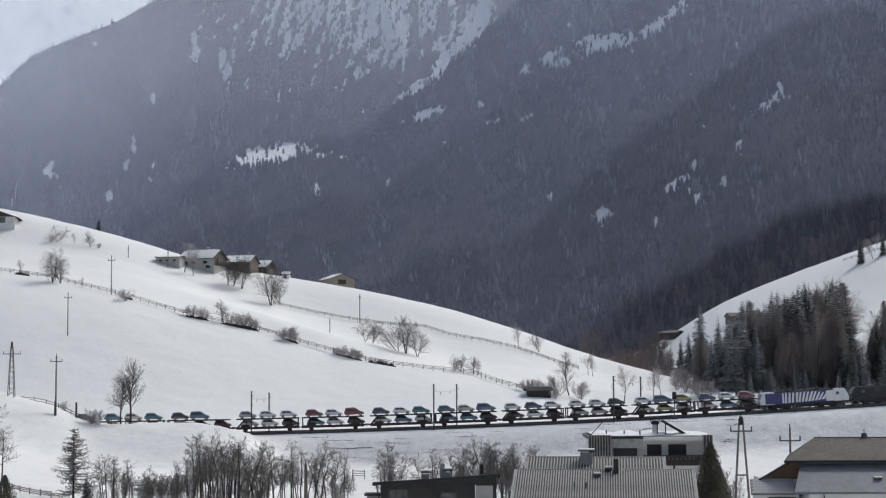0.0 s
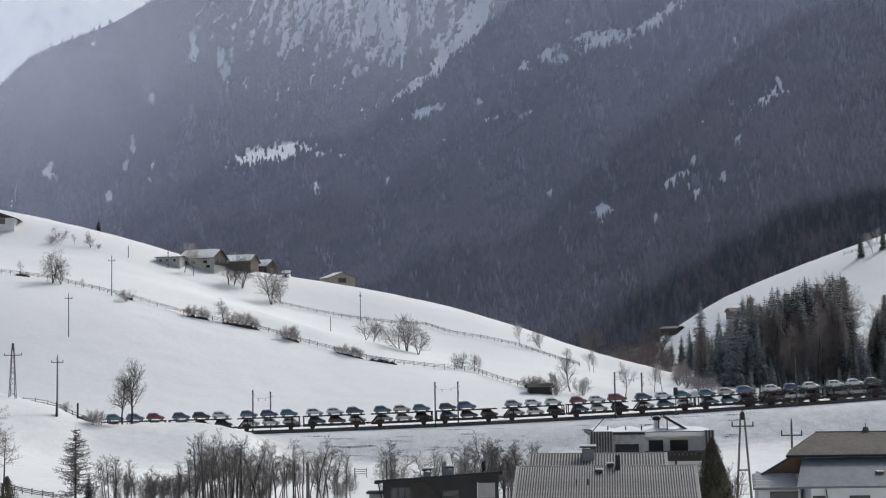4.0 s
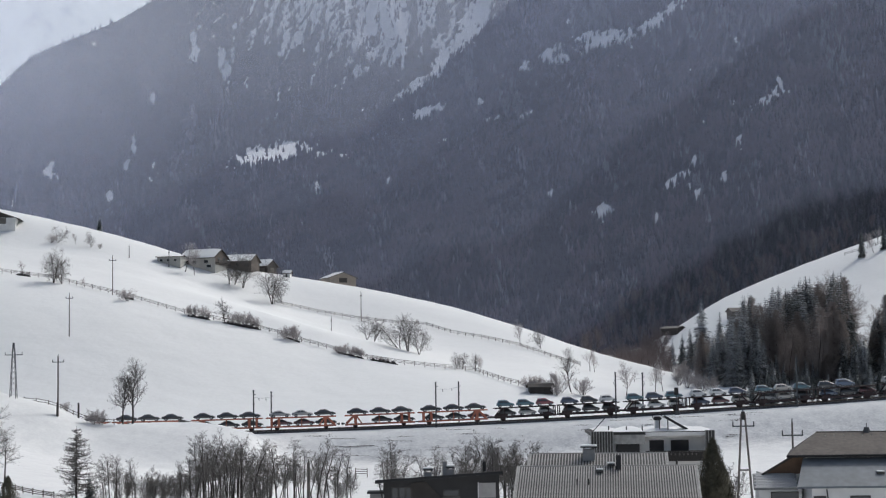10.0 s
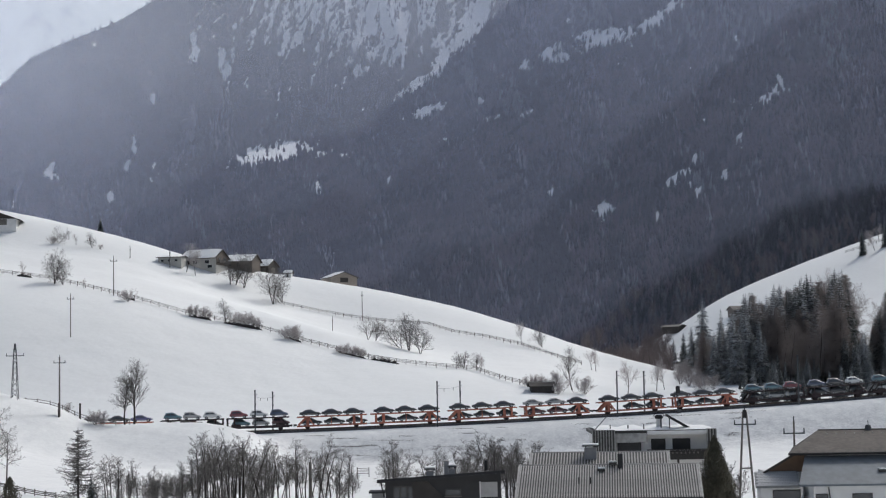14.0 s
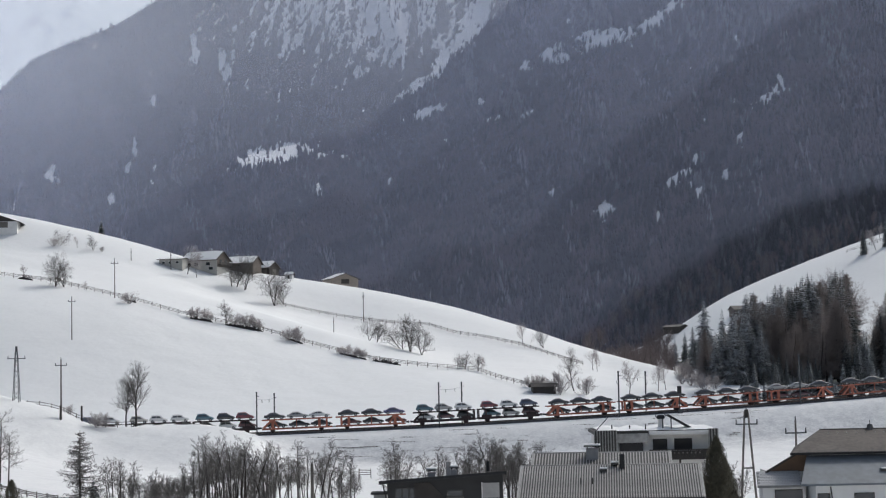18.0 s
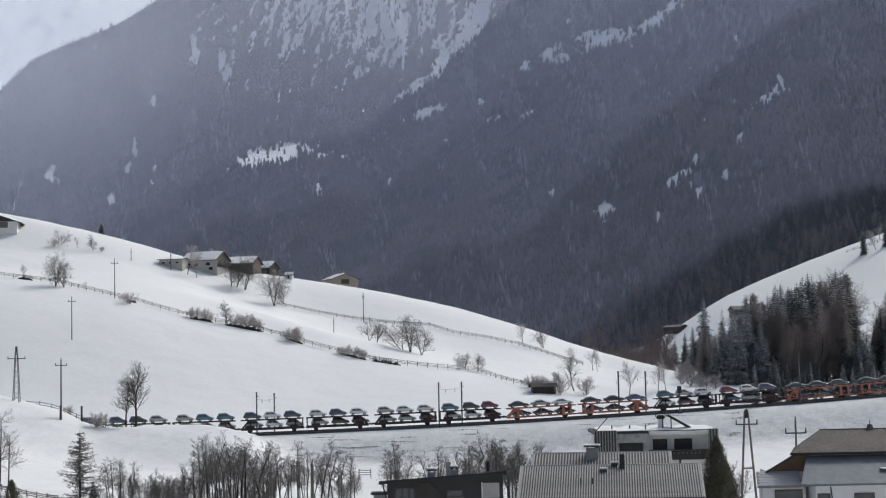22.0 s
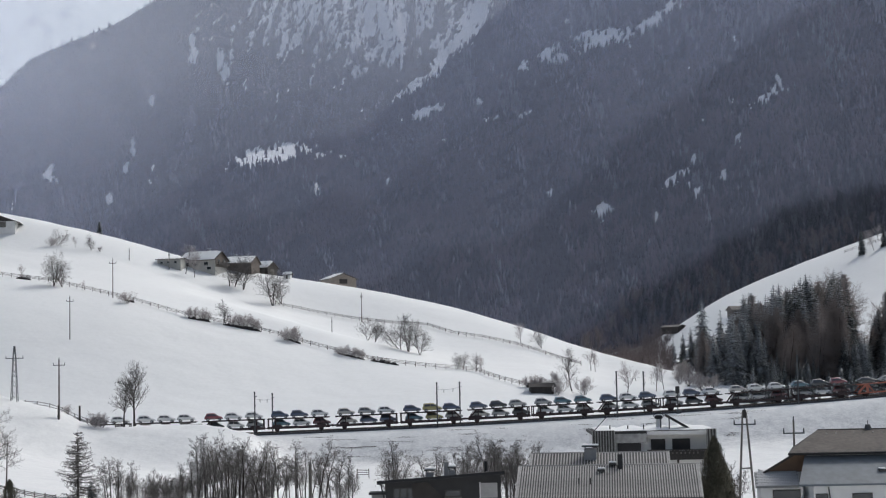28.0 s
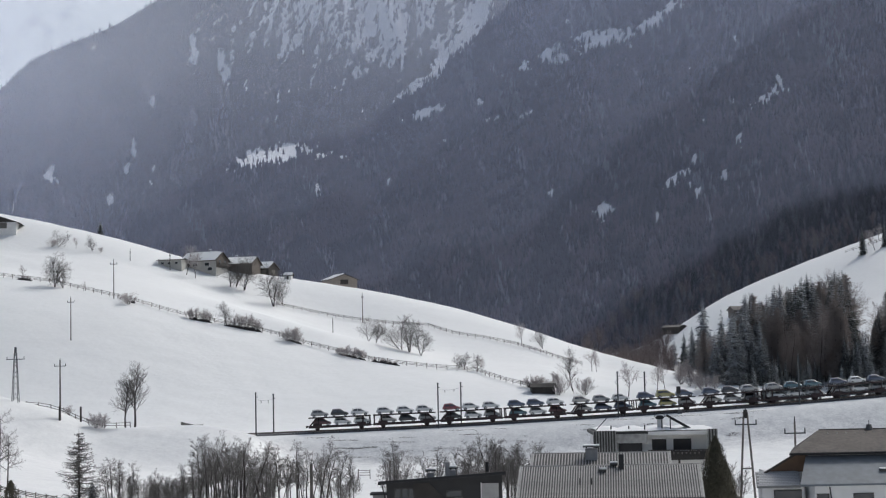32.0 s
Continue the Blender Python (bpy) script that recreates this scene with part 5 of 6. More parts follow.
def dusted(m, least, most):
    """Snow lying on the upper faces of the boughs, in patches."""
    nt = m.node_tree
    b = nt.nodes["Principled BSDF"]
    old = b.inputs["Base Color"].links[0].from_socket
    geo, sep = nt.nodes.new("ShaderNodeNewGeometry"), nt.nodes.new("ShaderNodeSeparateXYZ")
    nt.links.new(geo.outputs["Normal"], sep.inputs[0])
    no, tc = nt.nodes.new("ShaderNodeTexNoise"), nt.nodes.new("ShaderNodeTexCoord")
    no.inputs["Scale"].default_value, no.inputs["Detail"].default_value = 0.9, 4
    nt.links.new(tc.outputs["Object"], no.inputs["Vector"])
    mul = nt.nodes.new("ShaderNodeMath")
    mul.operation = "MULTIPLY"
    nt.links.new(sep.outputs["Z"], mul.inputs[0])
    nt.links.new(no.outputs["Fac"], mul.inputs[1])
    mr = nt.nodes.new("ShaderNodeMapRange")
    mr.inputs["From Min"].default_value, mr.inputs["From Max"].default_value = least, most
    nt.links.new(mul.outputs[0], mr.inputs["Value"])
    mx = nt.nodes.new("ShaderNodeMix")
    mx.data_type = "RGBA"
    nt.links.new(mr.outputs["Result"], mx.inputs["Factor"])
    nt.links.new(old, mx.inputs["A"])
    mx.inputs["B"].default_value = (0.72, 0.73, 0.75, 1)
    nt.links.new(mx.outputs["Result"], b.inputs["Base Color"])
    return m


M_NEEDLE = dusted(mat("needles", (0.075, 0.087, 0.082), 0.85, size=0.8, col2=(0.21, 0.225, 0.215), spec=0.15), 0.24, 0.5)
M_NEEDLE_F = dusted(mat("frosted_needles", (0.15, 0.162, 0.162), 0.85, size=1.0, col2=(0.34, 0.352, 0.36), spec=0.15), 0.1, 0.35)
M_GARDEN = mat("garden_needles", (0.055, 0.055, 0.042), 0.85, size=0.4, col2=(0.17, 0.155, 0.115), spec=0.15)
M_BROWNWOOD = mat("brown_woods", (0.19, 0.16, 0.158), 0.9, vary=0.3, size=3.0, spec=0.1)
M_LARCH = mat("larch_twigs", (0.45, 0.395, 0.37), 0.9, vary=0.3, size=1.0)

for needle in (M_NEEDLE, M_NEEDLE_F, M_LARCH):
    leafy(needle, 0.35)


def tubes(name, segs, sides=3):
    """One mesh of tapered tubes from rows of start, end and two radii."""
    S = np.array(segs, float)
    p, q, r0, r1 = S[:, 0:3], S[:, 3:6], S[:, 6], S[:, 7]
    d = q - p
    d /= np.maximum(np.linalg.norm(d, axis=1, keepdims=True), 1e-6)
    ref = np.where(np.abs(d[:, 2:3]) > 0.9, np.array([[1.0, 0, 0]]), np.array([[0, 0, 1.0]]))
    a = np.cross(d, ref)
    a /= np.linalg.norm(a, axis=1, keepdims=True)
    b = np.cross(d, a)
    rings = []
    for i in range(sides):
        t = 2 * math.pi * i / sides
        rings.append(a * math.cos(t) + b * math.sin(t))
    R = np.stack(rings, 1)
    V = np.concatenate((p[:, None] + R * r0[:, None, None], q[:, None] + R * r1[:, None, None]), 1)
    base = np.arange(len(S))[:, None] * (2 * sides)
    faces = [np.concatenate((base + i, base + (i + 1) % sides, base + sides + (i + 1) % sides, base + sides + i), 1) for i in range(sides)]
    return array_mesh(name, V.reshape(-1, 3), np.concatenate(faces))


def branch(rng, segs, p, d, length, r, level, spread, lift, kids, ratio=0.4, low=0.25, reach=1.0):
    """Grows one limb and its side limbs into segs, by level."""
    n = 5 if level == 0 else 3
    pts = [p]
    for i in range(n):
        d = (d + Vector(rng.normal(0, 0.10 if level == 0 else 0.16, 3)) + Vector((0, 0, lift * 0.14))).normalized()
        pts.append(pts[-1] + d * (length / n))
    for i in range(n):
        ra, rb = r * (1 - 0.8 * i / n), r * (1 - 0.8 * (i + 1) / n)
        segs.append((level, (*pts[i], *pts[i + 1], max(ra, 0.009), max(rb, 0.008))))
    if level >= 3:
        return
    for k in range(kids[level]):
        t = low + (1 - low) * (k + rng.uniform(0.1, 0.9)) / kids[level]
        i = min(int(t * n), n - 1)
        at = pts[i].lerp(pts[i + 1], t * n - i)
        along = (pts[i + 1] - pts[i]).normalized()
        ax = Vector(rng.normal(0, 1, 3))
        side = along.cross(ax).normalized()
        s = spread * rng.uniform(0.65, 1.25)
        nd = (along * math.cos(s) + side * math.sin(s) + Vector((0, 0, lift * 0.25))).normalized()
        branch(rng, segs, at, nd, length * reach * rng.uniform(0.38, 0.68) * (1.2 - 0.62 * t), max(r * (1 - 0.7 * t) * ratio * 1.4, 0.012), level + 1, spread, lift, kids, ratio, 0.15, 1.0)


def bare_tree(seed, h, r, spread, lift, kids, stems=1, twig=None, lean=0.15, low=0.25, reach=1.0):
    """Meshes of trunk and bare crown, grown once and shared by its copies."""
    rng = np.random.RandomState(seed)
    segs = []
    for s in range(stems):
        d = Vector((rng.normal(0, lean), rng.normal(0, lean), 1)).normalized()
        branch(rng, segs, Vector((rng.normal(0, 0.15 * (stems > 1)), rng.normal(0, 0.15 * (stems > 1)), -0.3)), d, h * rng.uniform(0.8, 1.0), r, 0, spread, lift, kids, 0.4, low, reach)
    trunk = tubes("trunk", [s for l, s in segs if l == 0], 6)
    crown = tubes("crown", [s for l, s in segs if l > 0], 3)
    trunk.materials.append(M_BARK)
    crown.materials.append(twig or M_TWIG)
    return trunk, crown


def plant(name, kit, label, category, m, size=1.0, group=""):
    t = thing(name, label, category, m @ Matrix.Diagonal((size, size, size, 1)), group)
    part("trunk", kit[0], None, t)
    for me in kit[1:]:
        part("crown", me, None, t)
    return t


def conifer(seed, h, width, needle, sparse=0.92, tiers=0.02, droop_most=0.5):
    """A spruce: trunk and tiers of drooping boughs, each split into three ragged fingers."""
    rng = np.random.RandomState(seed)
    trunk = tubes("trunk", [(0, 0, -0.3, 0, 0, h * 0.55, 0.015 * h, 0.009 * h), (0, 0, h * 0.55, 0, 0, h, 0.009 * h, 0.015)], 6)
    V, F = [], []
    z = h * 0.04
    while z < h * 0.985:
        k = z / h
        reach = width * (1 - k) ** 0.75 * rng.uniform(0.75, 1.2) + 0.012 * h
        n = 11 if k < 0.6 else 8
        for a in rng.uniform(0, 6.28) + np.arange(n) * (6.283 / n) + rng.normal(0, 0.2, n):
            if rng.uniform() > sparse:
                continue
            R = reach * rng.uniform(0.55, 1.2)
            drop = R * rng.uniform(0.2, droop_most)
            dx, dy = math.cos(a), math.sin(a)
            i = len(V)

            def p(along, aside, down):
                V.append((dx * R * along - dy * R * aside, dy * R * along + dx * R * aside, z - drop * down))
            p(0, 0, -0.15)
            p(0.45, 0.2, 0.35), p(0.45, -0.2, 0.35), p(0.5, 0, 0.6)
            p(1.0, rng.normal(0, 0.05), 1.0), p(0.8, 0.42, 0.95), p(0.8, -0.42, 0.95)
            F += [(i, i + 1, i + 4), (i, i + 4, i + 2), (i, i + 5, i + 1), (i, i + 2, i + 6), (i + 1, i + 3, i + 4), (i + 2, i + 4, i + 3)]
        z += h * tiers * rng.uniform(0.8, 1.3)
    crown = array_mesh("crown", np.array(V), np.array(F))
    trunk.materials.append(M_BARK)
    crown.materials.append(needle)
    return trunk, crown


def dense_conifer(seed, h, width, needle, n=7000):
    """A close garden conifer: a ragged cone of many small upright sprays."""
    rng = np.random.RandomState(seed)
    trunk = tubes("trunk", [(0, 0, -0.3, 0, 0, h * 0.5, 0.02 * h, 0.012 * h), (0, 0, h * 0.5, 0, 0, h * 0.95, 0.012 * h, 0.02)], 6)
    k = rng.uniform(0, 1, n) ** 1.25
    a = rng.uniform(0, 2 * math.pi, n)
    lobes = 1 + 0.16 * np.sin(3 * a + 9 * k) + 0.12 * np.sin(5 * a - 14 * k)
    R = width * (1 - k) ** 0.7 * lobes * rng.uniform(0.55, 1.02, n) + 0.04
    size = h * rng.uniform(0.025, 0.06, n) * (1.1 - 0.5 * k)
    base = np.stack((R * np.cos(a), R * np.sin(a), k * h), -1)
    out = np.stack((np.cos(a), np.sin(a), 0 * a), -1)
    side = np.stack((-np.sin(a), np.cos(a), 0 * a), -1)
    tilt = rng.uniform(-0.2, 0.7, n)[:, None]
    tip = base + (out * tilt + np.array((0, 0, 1.0)) + rng.normal(0, 0.25, (n, 3))) * size[:, None]
    wide = side * (size * 0.3)[:, None]
    V = np.stack((base - wide, base + wide, tip), 1).reshape(-1, 3)
    crown = array_mesh("crown", V, np.arange(3 * n).reshape(-1, 3))
    trunk.materials.append(M_BARK)
    crown.materials.append(needle)
    return trunk, crown


def larch(seed, h, width, twig=None, thick=1.0, step=0.022, boughs=4, hang=3):
    """A leafless larch: straight trunk, level boughs with hanging twigs."""
    rng = np.random.RandomState(seed)
    segs = [(0, 0, -0.3, 0, 0, h * 0.5, 0.017 * h, 0.01 * h), (0, 0, h * 0.5, 0, 0, h, 0.01 * h, 0.015)]
    tw = []
    z = h * 0.1
    while z < h * 0.97:
        reach = width * (1 - z / h) ** 0.75 + 0.15
        for a in rng.uniform(0, 6.28, boughs):
            R = reach * rng.uniform(0.55, 1.15)
            p = Vector((0, 0, z))
            n = 4
            for i in range(n):
                q = p + Vector((math.cos(a), math.sin(a), -0.22 + 0.2 * i)) * (R / n) + Vector(rng.normal(0, 0.05, 3))
                tw.append((*p, *q, thick * 0.035 * (1 - i / n) + 0.012, thick * 0.035 * (1 - (i + 1) / n) + 0.008))
                for k in range(hang):
                    g = p.lerp(q, rng.uniform(0, 1))
                    e = g + Vector((rng.normal(0, 0.25), rng.normal(0, 0.25), rng.uniform(-0.6, 0.2))) * min(1.0, R * 0.5)
                    tw.append((*g, *e, thick * 0.014, thick * 0.008))
                p = q
        z += h * step
    trunk, crown = tubes("trunk", segs, 6), tubes("crown", tw, 3)
    trunk.materials.append(M_BARK)
    crown.materials.append(twig or M_LARCH)
    return trunk, crown


def build_trees():
    rng = random.Random(5)
    slim = [bare_tree(100 + i, 9.0, 0.12, 0.95, 0.2, (20, 6, 4), 1, M_TWIG, 0.05, 0.4, 0.5) for i in range(6)]
    brush = [bare_tree(120 + i, 5.0, 0.035, 0.7, 0.4, (9, 5, 3), 4, M_TWIG, 0.16, 0.2, 0.6) for i in range(4)]
    wide = [bare_tree(140 + i, 8.0, 0.13, 1.0, 0.35, (15, 8, 5), 2, M_TWIG_M, 0.3, 0.12) for i in range(4)]
    tuft = [bare_tree(160 + i, 3.0, 0.035, 0.55, 0.4, (7, 5, 4), 10, M_TWIG_L, 0.45, 0.1) for i in range(4)]
    upright = [bare_tree(180 + i, 11.0, 0.2, 0.7, 0.4, (22, 9, 5), 1, M_TWIG_M, 0.03, 0.25, 0.8) for i in range(2)]
    airy = [bare_tree(200 + i, 6.0, 0.10, 0.65, 0.5, (15, 8, 5), 1, M_TWIG_L, 0.1, 0.25) for i in range(3)]
    dusky = [bare_tree(220 + i, 6.0, 0.10, 0.65, 0.5, (15, 8, 5), 1, M_BROWNWOOD, 0.1, 0.15) for i in range(2)]
    # trees on the meadows: kit, bearing, distance, height wanted over the kit's own height
    rows = (
        (wide, 96, 452, 1.15, "bare spreading tree beside the field fence"), (wide, 112, 452, 0.95, "bare spreading tree beside the field fence"),
        (airy, 39, 461, 0.55, "thin bare sapling by the fence"), (airy, 148, 451, 0.4, "thin bare sapling by the fence"), (wide, 103, 521.39, 0.62, "small bare tree on the snowy hill"), (tuft, 92, 520.87, 0.9, "bare shrub on the snowy hill"),
        (airy, 135, 520.93, 0.5, "small bare tree on the snowy hill"), (wide, 163, 519.21, 0.58, "small bare tree on the snowy hill"), (tuft, 178, 518.98, 0.51, "bare shrub on the snowy hill"),
        (tuft, 228, 443, 1.1, "bare shrub at the fence"), (wide, 400, 441, 0.75, "bare forked tree at the fence"), (airy, 330, 511.73, 1.34, "bare tree before the farmhouse"), (airy, 346, 510.4, 1.24, "bare tree before the farmhouse"),
        (wide, 408, 508.94, 1.04, "bare tree below the farm"), (wide, 418, 509.56, 1.14, "bare tree below the farm"), (wide, 433, 508.07, 1.25, "bare tree below the farm"), (wide, 485, 496.96, 1.51, "large bare tree beside the field fence"),
        (wide, 500, 501.5, 0.84, "bare tree beside the field fence"), (wide, 650, 455.32, 0.76, "bare tree in the hollow"), (wide, 664, 453.22, 0.7, "bare tree in the hollow"), (wide, 708, 444, 1.05, "large bare tree in the hollow"),
        (wide, 724, 443, 1.2, "large bare tree in the hollow"), (wide, 742, 442, 0.95, "large bare tree in the hollow"), (wide, 810, 420, 0.5, "small bare tree at the fence"), (wide, 818, 420, 0.55, "small bare tree at the fence"),
        (wide, 842, 419, 0.55, "small bare tree at the fence"), (airy, 851, 418, 0.6, "small bare tree at the fence"), (airy, 922, 470.23, 1, "bare tree standing on the upper fence line"), (wide, 958, 469.41, 0.72, "round bare tree standing on the upper fence line"),
        (upright, 1010, 396, 0.8, "tall bare tree behind the railway"), (airy, 1044, 436.91, 0.88, "bare tree on the snowy slope"), (airy, 1052, 435.82, 0.72, "bare tree on the snowy slope"),
        (airy, 1107, 388, 1.2, "slender bare tree behind the railway"), (airy, 1158, 389, 0.95, "slender bare tree behind the railway"), (airy, 1172, 389, 0.9, "slender bare tree behind the railway"),
        (tuft, 1242, 383, 1.3, "bare shrub behind the railway"), (tuft, 1258, 383, 1.1, "bare shrub behind the railway"), (tuft, 985, 393, 1.5, "bare shrub behind the railway"), (tuft, 1030, 391, 1.3, "bare shrub behind the railway"),
        (tuft, 168, 314, 0.95, "bare shrub on the snow bank"), (tuft, 182, 315, 0.8, "bare shrub on the snow bank"), (tuft, 120, 318, 0.6, "bare shrub on the snow bank"),
    )
    for kit, u, d, k, label in rows:
        plant("shrub" if kit is tuft else "bare_tree", rng.choice(kit), label, "shrub" if kit is tuft else "tree", spot(u, d, 0, rng.uniform(0, 360)), k, "bare trees on the meadows")
    fan = bare_tree(191, 10.0, 0.2, 0.8, 0.4, (24, 9, 6), 1, M_TWIG_M, 0.0, 0.3, 0.85)
    tall_fan = bare_tree(196, 11.5, 0.24, 0.65, 0.5, (28, 9, 6), 1, M_TWIG_M, 0.0, 0.3, 0.8)
    plant("bare_tree", fan, "bare tree on the snow bank by the line", "tree", spot(220, 317.5, 0, 120), 0.92, "bare trees on the meadows")
    plant("bare_tree", tall_fan, "tall bare tree on the snow bank by the line", "tree", spot(237, 317.5, 0, 40), 0.92, "bare trees on the meadows")
    # low hedge clumps along the lower fence
    for u, d, k in ((335, 440, 0.85), (346, 440, 0.95), (358, 440, 0.95), (369, 440, 0.8), (414, 440, 0.8), (424, 440, 1.05), (436, 440, 1.1), (447, 440, 1.0), (456, 439, 0.8), (508, 433, 1.05), (517, 433, 1.2), (526, 432, 1.1),
                    (602, 425, 0.7), (612, 424, 0.85), (622, 423, 0.9), (633, 422, 0.85), (641, 422, 0.7), (660, 420, 0.4), (674, 419, 0.45), (686, 418, 0.4), (934, 397, 0.9), (944, 396, 1.05), (956, 395, 1.0), (966, 394, 0.8), (984, 389, 0.75), (42, 460, 0.4), (50, 460, 0.35)):
        plant("hedge_shrub", rng.choice(tuft), "bare brushy hedge shrub along the field fence", "shrub", spot(u, d, 0, rng.uniform(0, 360)), k, "hedge along the lower fence")
    # slender trees before the embankment: bearing, height in metres
    def front(u):
        """How far off the lowest ground in view lies."""
        return float(np.interp(u, (-10, 136, 261, 351, 421, 511, 591, 691, 841, 941, 1000), (199, 206, 216, 226, 232, 242, 245, 243, 240, 237, 236)))

    def up_to(u, row, d):
        """Height of a tree there whose tip stands at that row of a level picture."""
        return EYE_Z + rise(row) * d - float(land(column(u) * d, d))
    # bearing and row of the tips
    fore = ((196, 783), (212, 793), (236, 803), (262, 818), (292, 822), (318, 804), (340, 790), (352, 762), (362, 757), (374, 758), (386, 768), (403, 768), (421, 760), (433, 757), (448, 775), (464, 779), (478, 786),
            (490, 769), (505, 785), (520, 767), (537, 786), (560, 771), (572, 777), (596, 786), (612, 787), (680, 783), (692, 773), (708, 798), (758, 789), (776, 794), (804, 781), (824, 773), (844, 770), (862, 768), (880, 773), (896, 774), (914, 774), (936, 777), (956, 785))
    more = tuple((u + rng.uniform(-12, 12), row + rng.uniform(4, 40)) for u, row in fore for k in ((0, 1, 2) if u < 470 else (0, 1, 2, 3) if u > 780 else (0, 1)))
    for i, (u, row) in enumerate(fore + more):
        d = front(u) - rng.uniform(1, 15)
        plant("slender_tree", slim[i % 6], "slender leafless tree in the thicket below the railway", "tree", spot(u, d, 0, rng.uniform(0, 360)), up_to(u, row, d) / 8.6, "slender bare trees below the railway")
    for i in range(70):
        u = rng.choice((rng.uniform(170, 345), rng.uniform(330, 490), rng.uniform(170, 490), rng.uniform(790, 985)))
        d = front(u) - rng.uniform(1, 14)
        plant("brush_tree", brush[i % 4], "thin bare brushwood in the thicket below the railway", "shrub", spot(u, d, 0, rng.uniform(0, 360)), up_to(u, rng.uniform(825, 858) if u < 640 else rng.uniform(800, 850), d) / 5.0, "brushwood below the railway")
    for u, d, k in ((-6, 205, 1.25), (10, 207, 0.95)):
        plant("bare_tree", slim[1], "bare tree at the edge of the village", "tree", spot(u, d, 0, 40), k)
    plant("larch_tree", larch(301, 10.5, 4.6, M_TWIG, 1.5, 0.034, 5, 8), "leafless larch with level drooping boughs", "tree", spot(138, 199, 0), up_to(138, 746, 199) / 10.5)
    young = conifer(310, 5.0, 1.3, M_NEEDLE)
    plant("young_spruce", young, "small dark spruce in the thicket", "tree", spot(161, 200, 0), up_to(161, 826, 200) / 5.0)
    full = dense_conifer(311, 6.0, 2.3, M_GARDEN, 5000)
    plant("garden_conifer", full, "dense dark conifer in a garden", "tree", spot(18, 170, 0), up_to(18, 833, 170) / 6.0)
    plant("garden_conifer", full, "dense dark conifer in a garden", "tree", spot(-10, 172, 0), up_to(-10, 842, 172) / 6.0)
    tall = dense_conifer(312, 8.0, 2.6, M_GARDEN)
    plant("garden_conifer", tall, "dense dark conifer beside the houses", "tree", level_spot(1257, 908, 150), 0.8)
    plant("garden_conifer", tall, "dense dark conifer beside the houses", "tree", level_spot(1272, 908, 152, 60), 0.55)
    for u, k in ((1274, 0.7), (1290, 0.5), (1300, 0.6), (1240, 0.9)):
        plant("brush_tree", brush[1], "thin bare garden shrub", "shrub", level_spot(u, 895, 155, 30 * k), k)
    # the wood behind the line: spruces and leafless larches
    spruces = [conifer(330 + i, 20.0, 3.5 + 0.25 * i, M_NEEDLE if i < 3 else M_NEEDLE_F) for i in range(6)]
    larches = [larch(350 + i, 20.0, 6.0, M_LARCH, 2.2, 0.014, 8, 6) for i in range(3)]
    fuzzy = [bare_tree(240 + i, 20.0, 0.2, 0.75, 0.4, (34, 12, 6), 1, M_LARCH, 0.03, 0.1, 0.62) for i in range(2)]
    edge = ((1195, 705), (1225, 690), (1236, 640), (1243, 565), (1252, 635), (1275, 615), (1292, 555), (1320, 515), (1345, 525), (1372, 500), (1400, 510), (1425, 485), (1450, 490), (1478, 478), (1500, 482), (1512, 590), (1530, 640), (1545, 560), (1565, 520), (1600, 500))
    es = [e[0] for e in edge]
    ev = [e[1] for e in edge]
    n = 0
    while n < 300:
        u = rng.uniform(1200, 1620)
        d = rng.uniform(408, 482)
        x = column(u) * d
        z = float(land(x, d))
        top = float(np.interp(u, es, ev))
        hmax = EYE_Z + rise(top + 0.021 * (u - 784) - 4) * d - z
        if hmax < 5:
            n += 1
            continue
        h = min(hmax, 29.0) * rng.uniform(0.72, 1.0)
        brown = rng.random() < 0.1
        pick = rng.choice(larches + fuzzy + fuzzy) if brown else (rng.choice(spruces[3:]) if (1255 < u < 1390 and rng.random() < 0.75) or rng.random() < 0.25 else rng.choice(spruces[:3]))
        plant("larch_tree" if brown else "spruce_tree", pick, "leafless brown larch in the wood behind the railway" if brown else "spruce in the wood behind the railway", "tree", pose(x, d, z, 0, 0, rng.uniform(0, 360)), h / 20.0, "trees of the wood behind the railway")
        n += 1
    for u, row in ((1362, 560), (1374, 545), (1388, 552), (1400, 560), (1413, 548), (1424, 566), (1447, 545), (1456, 528), (1466, 520), (1476, 530), (1486, 545), (1380, 590), (1410, 600), (1470, 580), (1395, 575), (1440, 590)):
        d = rng.uniform(396, 407)
        plant("larch_tree", rng.choice(larches + fuzzy + fuzzy), "broad leafless brown larch before the spruces", "tree", spot(u, d, 0, rng.uniform(0, 360)), up_to(u, row + 0.021 * (u - 784) - 4, d) / 20.0, "trees of the wood behind the railway")
    for u, row in ((1262, 590), (1272, 575), (1283, 600), (1296, 560), (1306, 585), (1318, 560), (1330, 590), (1342, 575), (1290, 620), (1312, 630), (1336, 620), (1352, 600)):
        d = rng.uniform(392, 406)
        plant("spruce_tree", rng.choice(spruces[3:]), "snow-dusted spruce at the edge of the wood", "tree", spot(u, d, 0, rng.uniform(0, 360)), up_to(u, row + 0.021 * (u - 784) - 4, d) / 20.0, "trees of the wood behind the railway")
    for i in range(16):
        plant("shrub", rng.choice(tuft), "frosty bare shrub at the edge of the wood", "shrub", spot(rng.uniform(1190, 1275), rng.uniform(392, 420), 0, rng.uniform(0, 360)), rng.uniform(0.6, 1.2), "shrubs at the edge of the wood")
